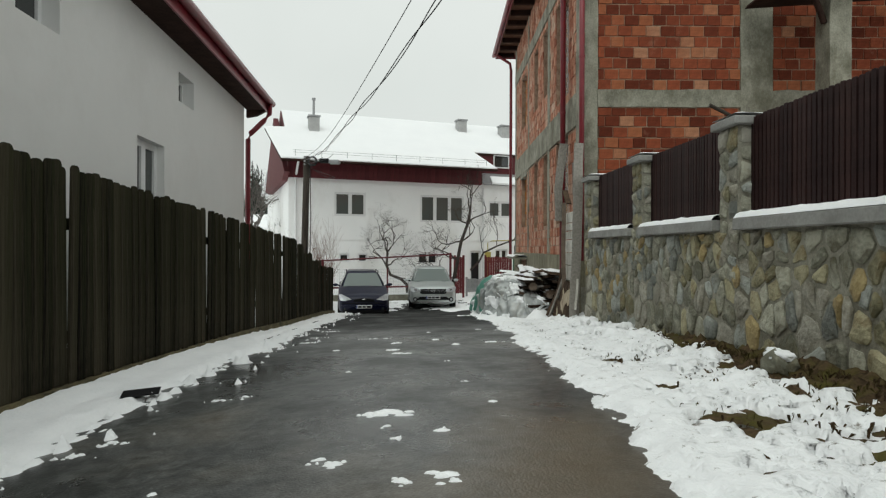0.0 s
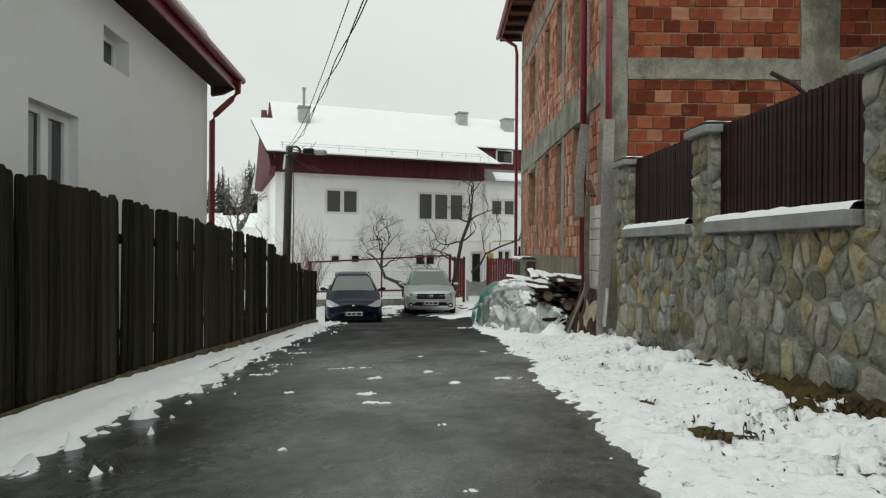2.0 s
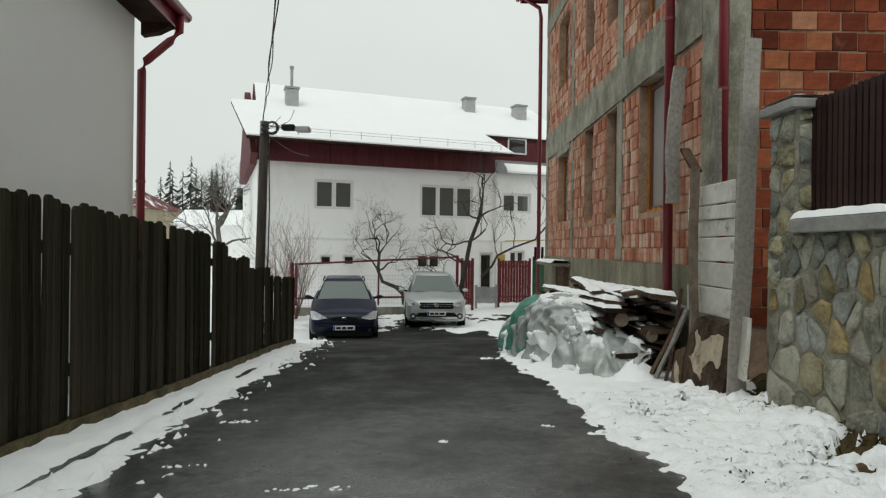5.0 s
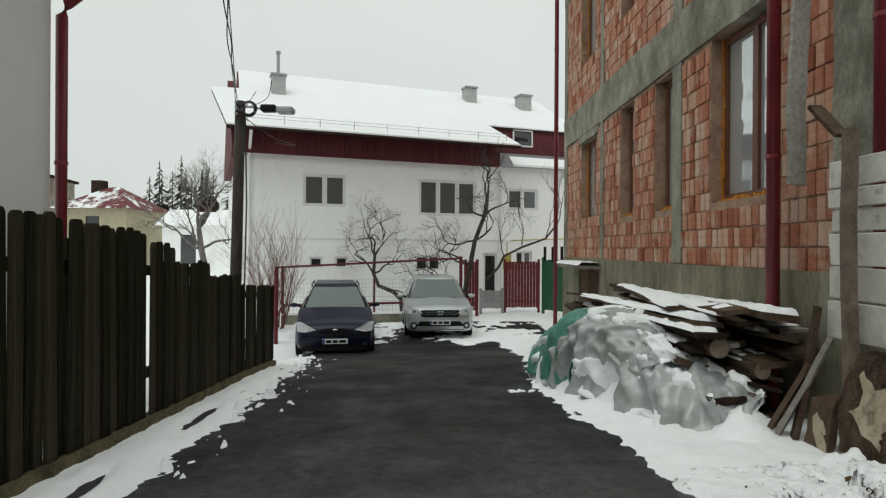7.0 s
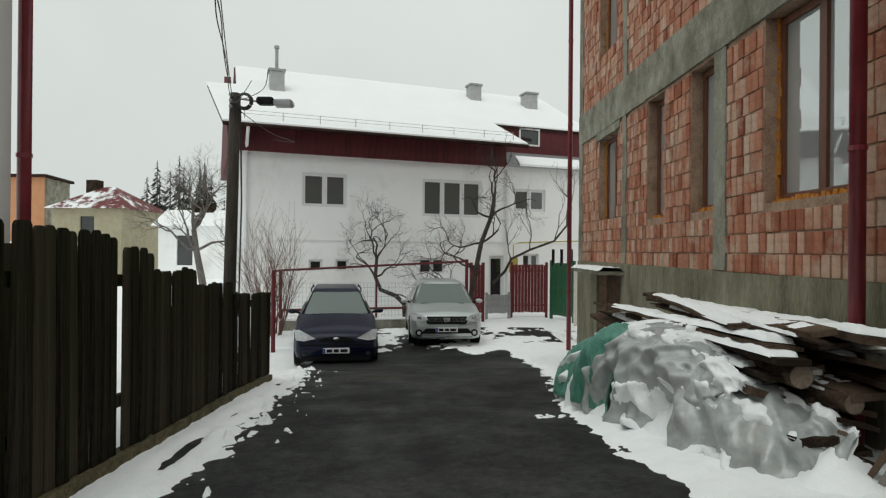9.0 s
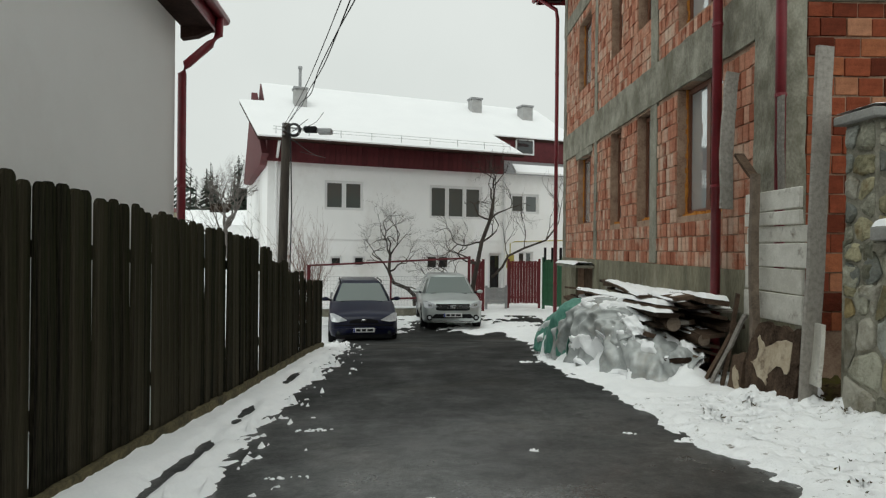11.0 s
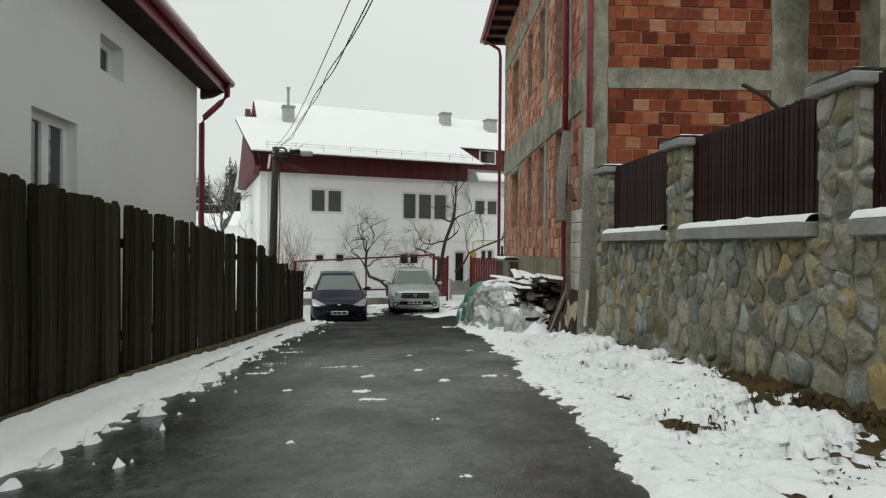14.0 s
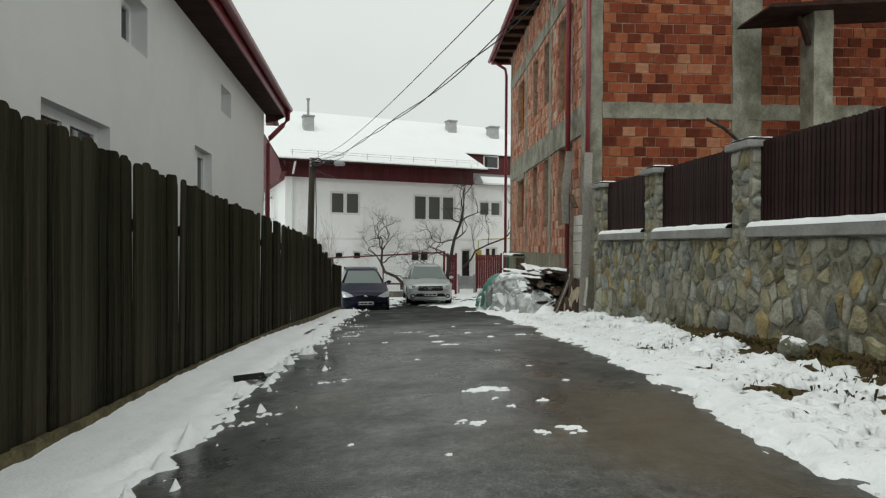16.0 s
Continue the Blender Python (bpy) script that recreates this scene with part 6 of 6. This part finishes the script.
# snow lying on the upper planks
k = 0
for pm, w, l, h, layer in layers:
    if layer < 9 and rng.random() < 0.25:
        continue
    bm = BM()
    gx, gy = spaced(-w * 0.5, w * 0.5, 0.025), spaced(0.02 + rng.uniform(0, 0.4), l - rng.uniform(0.05, 0.6), 0.03)
    s = rng.uniform(0, 50)
    sheet(bm, gx, gy, lambda x, y: h + 0.02 * fbm(y, s, 0.8, 4) - 0.012 + (0.042 + 0.022 * fbm(x + s, y, 3) + 0.012 * fbm(x + s, y, 9)) * max(0.0, min(1.0, (w * 0.5 - abs(x)) / 0.03, (y - gy[0]) / 0.05, (gy[-1] - y) / 0.05)) ** 0.6)
    sn = part("snow", bm, SNOW, pile, "snow lying on the planks", True)
    sn.matrix_basis = pm


def base_x(y):
    return float(np.interp(y, [11.6, 12.2, 13.0, 13.8, 14.6, 15.5, 15.8], [1.95, 1.66, 1.34, 1.10, 1.04, 1.12, 1.3]))


def drape(name, y0, y1, v0, v1, material, label, push=0.0, wrinkle=0.06, seed=0.0, sag=0.0, step=0.05):
    """A sheet hung over the stack's flank, in folds."""
    bm = BM()
    ys, vs = spaced(y0, y1, step), spaced(v0, v1, 0.04)
    g = []
    for y in ys:
        line = []
        xb, zb, zt = base_x(y) + 0.05, pg(1.2, y), pg(2.2, 13.4) + 0.84 - 0.30 * max(0, y - 13.4) - 0.25 * max(0, 12.6 - y)
        for v in vs:
            x = xb + (2.0 - xb) * (0.22 * v + 0.78 * v ** 4)
            z = zb + (zt - zb) * (1 - (1 - v) ** 1.9)
            fold = wrinkle * (fbm(y * 3.2 + 0.5 * v, v * 1.1, 1.0, seed) + 0.5 * abs(fbm(y * 7, v * 2.6, 1.0, seed + 5)))
            hem = 0.05 * fbm(y, 0, 4, seed + 2) * (1 - v) ** 2
            line.append(bm.verts.new((x - fold - push - 0.03 * math.sin(v * 9 + y * 2) * sag, y - fold * 0.6, max(z + fold * 0.6 + hem + push * 0.6, zb + 0.004))))
        g.append(line)
    for a, b in zip(g, g[1:]):
        for i in range(len(vs) - 1):
            bm.faces.new((a[i], a[i + 1], b[i + 1], b[i]))
    r = bmesh.ops.extrude_face_region(bm, geom=list(bm.faces))
    for q in r["geom"]:
        if isinstance(q, bmesh.types.BMVert):
            q.co += Vector((0.006, 0, -0.006))
    bmesh.ops.recalc_face_normals(bm, faces=bm.faces)
    return solid(name, bm, material, label, "tarpaulin", smooth=True)


def crease(y, v, seed):
    """Sharp-edged folds of a crumpled sheet."""
    a = 1 - abs(noise.noise(Vector((y * 2.6 + v * 0.9, v * 1.1 - y, seed)))) * 3.0
    b = 1 - abs(noise.noise(Vector((y * 6.0 - v * 3, v * 4.0 + y, seed + 3)))) * 2.6
    c = 1 - abs(noise.noise(Vector((y * 3.4 + v * 2.6, v * 1.6 + y * 0.5, seed + 8)))) * 3.0
    d = 1 - abs(noise.noise(Vector((y * 9.0 + v * 5.0, v * 2.2 - y * 3, seed + 5)))) * 3.0
    return 0.07 * a + 0.03 * b + 0.05 * c + 0.014 * d


drape("tarpaulin", 13.15, 14.3, 0.02, 0.80, GREEN_TARP, "green tarpaulin hung in folds over the timber stack", 0.09, 0.10, 2.0)


def sheet_over(name, y0, y1, v0, v1, material, label, category, seed, lift, kind=""):
    bm = BM()
    ys, vs = spaced(y0, y1, 0.02), spaced(v0, v1, 0.02)
    g = []
    for y in ys:
        line = []
        xb, zb, zt = base_x(y), pg(1.2, y), pg(2.2, 13.4) + 0.86 - 0.30 * max(0, y - 13.4) - 0.35 * max(0, 12.7 - y)
        for v in vs:
            c = crease(y, v, seed)
            n = lift(y, v, c)
            x = xb + (2.0 - xb) * (0.22 * v + 0.78 * v ** 4) - c - n
            z = zb + (zt - zb) * (1 - (1 - v) ** 1.9) + 0.5 * c + n
            hem = (0.10 * fbm(y, 0, 3, seed + 2) + 0.05 * fbm(y, 0, 9, seed)) * (1 - v) ** 2
            line.append(bm.verts.new((x, y - 0.5 * c - n * 0.5, max(z + hem, zb + 0.004))))
        g.append(line)
    for a, b in zip(g, g[1:]):
        for i in range(len(vs) - 1):
            bm.faces.new((a[i], a[i + 1], b[i + 1], b[i]))
    ob = solid(name, bm, material, label, category, kind, smooth=True)
    ob.modifiers.new("thickness", "SOLIDIFY").thickness = 0.006
    return ob


sheet_over("plastic_sheet", 12.0, 13.5, 0.0, 0.97, GREY_TARP, "crumpled milky plastic sheet over the timber stack", "plastic sheet", 7.0, lambda y, v, c: 0.0)
sheet_over("snow_layer", 11.9, 14.3, 0.0, 1.0, SNOW, "snow caught in the folds of the plastic sheet", "snow", 7.0,
           lambda y, v, c: max(-0.05, min(0.03, 0.16 * (fbm(y * 1.8, v * 3, 1.0, 40) + 0.5 * fbm(y * 7, v * 8, 1.0, 44) - 0.34 + 1.7 * max(0, v - 0.62) + 1.6 * max(0, 0.26 - v) - 0.9 * max(0.0, min(1.0, (y - 13.1) * 5)) * max(0.0, min(1.0, (0.80 - v) * 8))))))


def snow_mound(name, x0, x1, y0, y1, height, seed, label, thin=0.0):
    bm = BM()
    sheet(bm, spaced(x0, x1, 0.04), spaced(y0, y1, 0.04), lambda x, y: height(x, y) + 0.05 * fbm(x, y, 4, seed) + 0.03 * fbm(x, y, 9, seed + 1))
    return solid(name, bm, SNOW, label, "snow", "stuff", smooth=True)


def shelf(x, y):
    xb = base_x(y)
    f = max(0.0, min(1.0, (x - xb + 0.18) / 0.34))
    edge = min(1.0, (x - 0.85) / 0.1) if x < 0.95 else 1.0
    return pg(x, y) - 0.10 + 0.40 * f * edge * max(0.0, min(1.0, (14.4 - y) / 0.6)) * (0.6 + 0.9 * fbm(x, y, 2.2, 3))


snow_mound("snow_heap", 0.95, 2.25, 11.2, 14.5, shelf, 2.0, "heaped snow at the foot of the timber stack")


def skirt(name, material, label, category, seed, lift, top=1.0, kind=""):
    """The sheet's lower end, pulled round the near end of the stack."""
    bm = BM()
    g = []
    for u in spaced(0.0, 1.0, 0.022):
        x0, y0 = 1.50 + 0.68 * u, 12.25 - 0.98 * u - 0.16 * math.sin(math.pi * u)
        hz = (0.68 - 0.42 * u + 0.10 * fbm(u, 0, 5, seed)) * top
        line = []
        for v in spaced(0.0, 1.0, 0.035):
            c = crease(u * 1.3 + 3, v * 0.7, seed)
            n = lift(u, v, c)
            run = 0.10 * v + 0.34 * v ** 3
            x, y = x0 + 0.75 * run, y0 + 0.66 * run
            ragged = 0.12 * fbm(u, 1, 7, seed + 4) * (1 - v) ** 3
            line.append(bm.verts.new((x - 0.75 * (c + n + ragged), y - 0.66 * (c + n + ragged), pg(x, y) + max(0.004, hz * (1 - (1 - v) ** 1.6) + 0.4 * c * v + n))))
        g.append(line)
    for a, b in zip(g, g[1:]):
        for i in range(len(a) - 1):
            bm.faces.new((a[i], a[i + 1], b[i + 1], b[i]))
    ob = solid(name, bm, material, label, category, kind, smooth=True)
    ob.modifiers.new("thickness", "SOLIDIFY").thickness = 0.006


skirt("plastic_sheet", GREY_TARP, "crumpled milky plastic sheet pulled round the stack's end", "plastic sheet", 21.0, lambda u, v, c: 0.0)
skirt("snow_layer", SNOW, "snow caught on the sheet at the stack's end", "snow", 21.0,
      lambda u, v, c: max(-0.05, min(0.035, 0.17 * (fbm(u * 2.4, v * 2.5, 1.0, 60) + 0.5 * fbm(u * 8, v * 7, 1.0, 64) - 0.36 + 1.6 * max(0, v - 0.82) + 1.8 * max(0, 0.24 - v)))))


def drift(x, y):
    d = math.hypot((x - 2.22) / 0.30, (y - 11.52) / 0.42)
    e = math.hypot((x - 2.02) / 0.2, (y - 11.15) / 0.2)
    return pg(x, y) - 0.10 + 0.30 * math.exp(-d * d * d) + 0.14 * math.exp(-e * e)


snow_mound("snow_heap", 1.6, 2.6, 10.85, 12.2, drift, 6.0, "snow drift between the stack and the leaning boards")
# ---- leaning boards between stack and stone wall ----
def board(name, w, l, h, material, m, label, seed=1.0, warp=0.03):
    return solid(name, plank(w, l, h, None, warp, seed), material, label, "board", m=m)


UP = Matrix.Rotation(radians(90), 4, "X")
board("upright_board", 0.17, 2.95, 0.03, GREY_WOOD, pose(2.52, 9.86, 0.42, 2, 0, 14) @ UP, "tall grey upright board at the wall's end", 2)
board("upright_post", 0.075, 2.2, 0.07, CUT_WOOD, pose(2.45, 10.69, 0.25, 1, 0, 85) @ UP, "thin grey upright post", 5)
board("leaning_board", 0.16, 1.5, 0.03, GREY_WOOD, pose(2.56, 11.36, 2.15, -3, 3, 16) @ UP, "crooked grey board fixed to the brick corner", 7, 0.09)
board("leaning_board", 0.10, 0.95, 0.025, GREY_WOOD, pose(2.64, 10.48, 2.2, 0, 0, 85) @ UP, "short grey upright board", 9)
board("leaning_board", 0.10, 0.4, 0.03, BROWN_WOOD, pose(2.66, 11.3, 2.72, -42, 0, 180), "small dark board nailed aslant", 11)
screen = thing("board_screen", pose(2.60, 10.05, 0), "patched screen of flaking white boards", "screen")
z = 1.06
for k, (h, y0, l) in enumerate(((0.27, 0.0, 0.98), (0.23, 0.02, 0.95), (0.23, -0.08, 1.05), (0.16, -0.06, 1.02), (0.14, 0.05, 0.93), (0.2, 0.06, 0.92))):
    bm = BM()
    box(bm, rnd(-0.01, 0.01), 0.03, y0, y0 + l, z, z + h - 0.015, bevel=0.006)
    for v in bm.verts:
        v.co += Vector((0, 0.025 * fbm(v.co.z, k, 3), 0.02 * fbm(v.co.y, k, 2)))
    part("board", bm, WHITE_WOOD, screen)
    z += h
board("leaning_board", 0.36, 0.5, 0.03, WHITE_WOOD, pose(2.52, 9.86, 0.62, 2, 0, 82) @ UP, "short pale board at the ground", 15)


def slab(name, ring, m, material, label, patch=None, thick=0.05):
    t = thing(name, m, label, "board")
    bm = BM()
    n = len(ring)
    rim = [(ring[i][0] + (ring[(i + 1) % n][0] - ring[i][0]) * k / 6, ring[i][1] + (ring[(i + 1) % n][1] - ring[i][1]) * k / 6) for i in range(n) for k in range(6)]
    prism(bm, [(0, y + 0.05 * fbm(y, z, 8, 3), z + 0.06 * fbm(y, z, 9, 5)) for y, z in rim], (thick, 0, 0))
    part("sheet", bm, material, t)
    if patch:
        bm = BM()
        n = len(patch)
        edge = [(patch[i][0] + (patch[(i + 1) % n][0] - patch[i][0]) * k / 5, patch[i][1] + (patch[(i + 1) % n][1] - patch[i][1]) * k / 5) for i in range(n) for k in range(5)]
        prism(bm, [(-0.008, y + 0.10 * fbm(y, z, 6, 1), z + 0.10 * fbm(y, z, 6, 8)) for y, z in edge], (0.006, 0, 0))
        part("peeled_patch", bm, PEELED, t, "pale peeled patch")


PEELED = mat("peeled_pale_wood", (0.36, 0.29, 0.20), (0.52, 0.44, 0.33), 0.9, 7, 50, 0.4, dirt=(0.10, 0.06, 0.035), dirt_scale=5)
slab("rotten_panel", ((0, 0), (0.3, 0.03), (0.66, 0.06), (0.70, 0.3), (0.66, 0.62), (0.5, 0.74), (0.3, 0.66), (0.05, 0.7), (-0.03, 0.3)), pose(2.42, 9.94, 0.36, 0, 10, 4), BROWN_WOOD, "rotten brown panel with peeling pale veneer", ((0.08, 0.34), (0.3, 0.24), (0.42, 0.1), (0.58, 0.3), (0.55, 0.55), (0.36, 0.5), (0.12, 0.56)))
slab("rotten_panel", ((0, 0), (0.27, 0.02), (0.28, 0.42), (0.16, 0.47), (0.02, 0.44)), pose(2.39, 10.73, 0.24, 0, 8, -4), BROWN_WOOD, "dark rotten board leaning on the pile", ((0.05, 0.1), (0.14, 0.08), (0.16, 0.3), (0.08, 0.34)))


def lean(p, q, w, material, label, seed):
    p, q = Vector(p), Vector(q)
    d = q - p
    turn = d.to_track_quat("Y", "Z").to_matrix().to_4x4()
    return board("leaning_board", w, d.length, 0.035, material, Matrix.Translation(p) @ turn, label, seed)


lean((2.28, 11.34, 0.10), (2.52, 11.08, 0.86), 0.10, BROWN_WOOD, "narrow dark board leaning beside the post", 20)
lean((2.42, 11.12, 0.26), (2.57, 11.06, 1.26), 0.13, BROWN_WOOD, "dark brown board leaning on the screen", 21)
lean((2.34, 11.22, 0.22), (2.56, 10.92, 1.06), 0.05, GREY_WOOD, "thin grey batten leaning aslant", 22)

# ---- small things along the lane ----
bm = BM()
bmesh.ops.create_icosphere(bm, subdivisions=3, radius=1)
for v in bm.verts:
    v.co = Vector((v.co.x * 0.10, v.co.y * 0.11, v.co.z * 0.10)) * (1 + 0.5 * fbm(v.co.x, v.co.y, 2, v.co.z))
rock = solid("boulder", bm, STONE, "grey boulder lying at the wall foot", "boulder", m=pose(2.5, 3.65, zg(2.5, 3.65) + 0.14), smooth=True)
bm = BM()
bmesh.ops.create_icosphere(bm, subdivisions=3, radius=1)
for v in bm.verts:
    v.co = Vector((v.co.x * 0.085, v.co.y * 0.095, v.co.z * 0.045)) * (1 + 0.5 * fbm(v.co.x, v.co.y, 2, v.co.z))
solid("snow_layer", bm, SNOW, "round snow layer on the boulder", "snow", m=pose(2.5, 3.65, zg(2.5, 3.65) + 0.2), smooth=True)
bm = BM()
box(bm, -0.13, 0.13, -0.10, 0.10, 0, 0.008, bevel=0.002)
solid("metal_plate", bm, BLACK_PLASTIC, "dark flat metal plate lying in the snow", "plate", m=pose(-1.95, 4.25, zg(-1.95, 4.25) + 0.055, 2, -3, 20))
# drain pipe end in the stone wall
bm = BM()
tube(bm, [(wx(4.15) - 0.06, 4.15, 0.80), (wx(4.15) + 0.1, 4.15, 0.80)], 0.035, 12, cap=False)
tube(bm, [(wx(4.15) - 0.06, 4.15, 0.80), (wx(4.15) + 0.1, 4.15, 0.80)], 0.028, 12, cap=False)
solid("drain_pipe", bm, COPING, "small drain pipe end in the stone wall", "pipe")

# ---- terrace canopy in the garden ----
canopy = thing("terrace_canopy", pose(5.85, 9.7, 0), "dark terrace canopy on a rough concrete column", "canopy")
bm = BM()
prism(bm, [(0, 0, 6.03), (0.05, 0, 6.10), (5, 0, 6.5), (5, 0, 6.38)], (0, 1.15, 0))
part("roof", bm, ROOF_DARK, canopy, "dark boarded roof")
bm = BM()
rings = []
for z in spaced(1.2, 6.15, 0.3):
    o = 0.02 * fbm(z, 0, 2)
    rings.append([(1.03 + o, 0.3, z), (1.40 + o, 0.3, z), (1.40 + o, 0.7, z), (1.03 + o, 0.7, z)])
loft(bm, rings)
part("column", bm, CONCRETE, canopy, "rough concrete column")
bm = BM()
tube(bm, [(0.99, 0.4, 5.5), (0.90, 0.4, 5.75), (0.78, 0.4, 6.02)], 0.05, 8)
part("bracket", bm, ROOF_DARK, canopy)
bm = BM()
box(bm, -0.6, 6, -9, 2.7, 0.8, 1.3)
solid("terrace", bm, CONCRETE, "raised garden terrace behind the wall", "terrace", "structure", m=pose(4.2, 8.2, 0))
bm = BM()
tube(bm, [(0, 0, 0), (0.32, 0.0, -0.16), (0.9, 0.1, -0.6), (2.1, 0.3, -2.72)], 0.03, 6)
solid("stick", bm, POLE_WOOD, "dark stick poking up behind the panel", "stick", m=pose(4.75, 9.8, 4.02))


# ---- bricks of the unfinished house ----
brick_meshes = {}


def brick_mesh(l, h, material):
    key = (round(l, 2), round(h, 2), material.name)
    if key not in brick_meshes:
        bm = BM()
        box(bm, 0, key[0], 0, 0.03, 0, key[1], bevel=0.004)
        brick_meshes[key] = mesh_of("brick", bm, material)
    return brick_meshes[key]


def lay(m, s0, s1, z0, z1, holes, material, singles, length=0.262, row=0.2):
    """Courses of bricks between s0 and s1, leaving the holes free; those inside singles are pieces, the rest one mesh."""
    rest = BM()
    made = 0
    z, odd = z0, 0
    while z < z1 - 0.05:
        h = min(row, z1 - z) - 0.017
        cuts = sorted((max(a, s0), min(b, s1)) for a, b, c, d in holes if c < z + 0.1 < d and b > s0 and a < s1)
        spans, s = [], s0
        for a, b in cuts:
            if a > s:
                spans.append((s, a))
            s = max(s, b)
        if s < s1:
            spans.append((s, s1))
        for a, b in spans:
            s = a - (0.13 if odd else 0) + rnd(-0.03, 0.03)
            while s < b - 0.02:
                l = length * rnd(0.93, 1.05)
                lo, hi = max(s, a) + 0.007, min(s + l, b) - rnd(0.006, 0.012)
                if hi - lo > 0.04:
                    out = rnd(-0.009, 0.010)
                    if made < 300 and singles[0] < s < singles[1] and singles[2] < z < singles[3]:
                        piece("brick", brick_mesh(hi - lo, h, material), brick_house, m @ pose(lo, -out, z + rnd(-0.005, 0.005), rnd(-0.8, 0.8), rnd(-0.8, 0.8), rnd(-1.2, 1.2)))
                        made += 1
                    else:
                        box(rest, lo, hi, -out, 0.03, z, z + h, m)
                s += l
        z += row
        odd = 1 - odd
    bmesh.ops.recalc_face_normals(rest, faces=rest.faces)
    tagged(part("bricks", rest, material, brick_house), kind="stuff")


lay(GABLE_M, 0.3, 2.95, 0.9, 4.26, (), BRICK, (0.3, 2.95, 2.4, 4.26))
lay(GABLE_M, 0.3, 2.95, 4.58, 7.5, (), BRICK, (0.3, 2.95, 4.5, 7.0))
lay(GABLE_M, 3.55, 7.6, 0.9, 4.26, (), BRICK, (0, 0, 0, 0))
lay(GABLE_M, 3.55, 7.6, 4.58, 7.5, (), BRICK, (3.5, 5.5, 4.5, 6.6))
lay(LONG_M, 0.42, 9.7, 1.49, 4.0, LOWER + ((3.3, 3.58, 0, 9), (6.75, 6.95, 0, 9), (7.1, 8.6, 3.8, 4.1)), BRICK_PALE, (0.4, 3.4, 1.4, 4.0), 0.125, 0.205)
lay(LONG_M, 0.42, 9.7, 4.62, 7.25, UPPER + ((3.3, 3.58, 0, 9), (6.75, 6.95, 0, 9)), BRICK_PALE, (0, 0, 0, 0), 0.125, 0.205)
lay(LONG_M, 0.42, 9.7, 7.6, 8.5, ((3.3, 3.58, 0, 9), (6.75, 6.95, 0, 9)), BRICK_PALE, (0, 0, 0, 0), 0.125, 0.205)
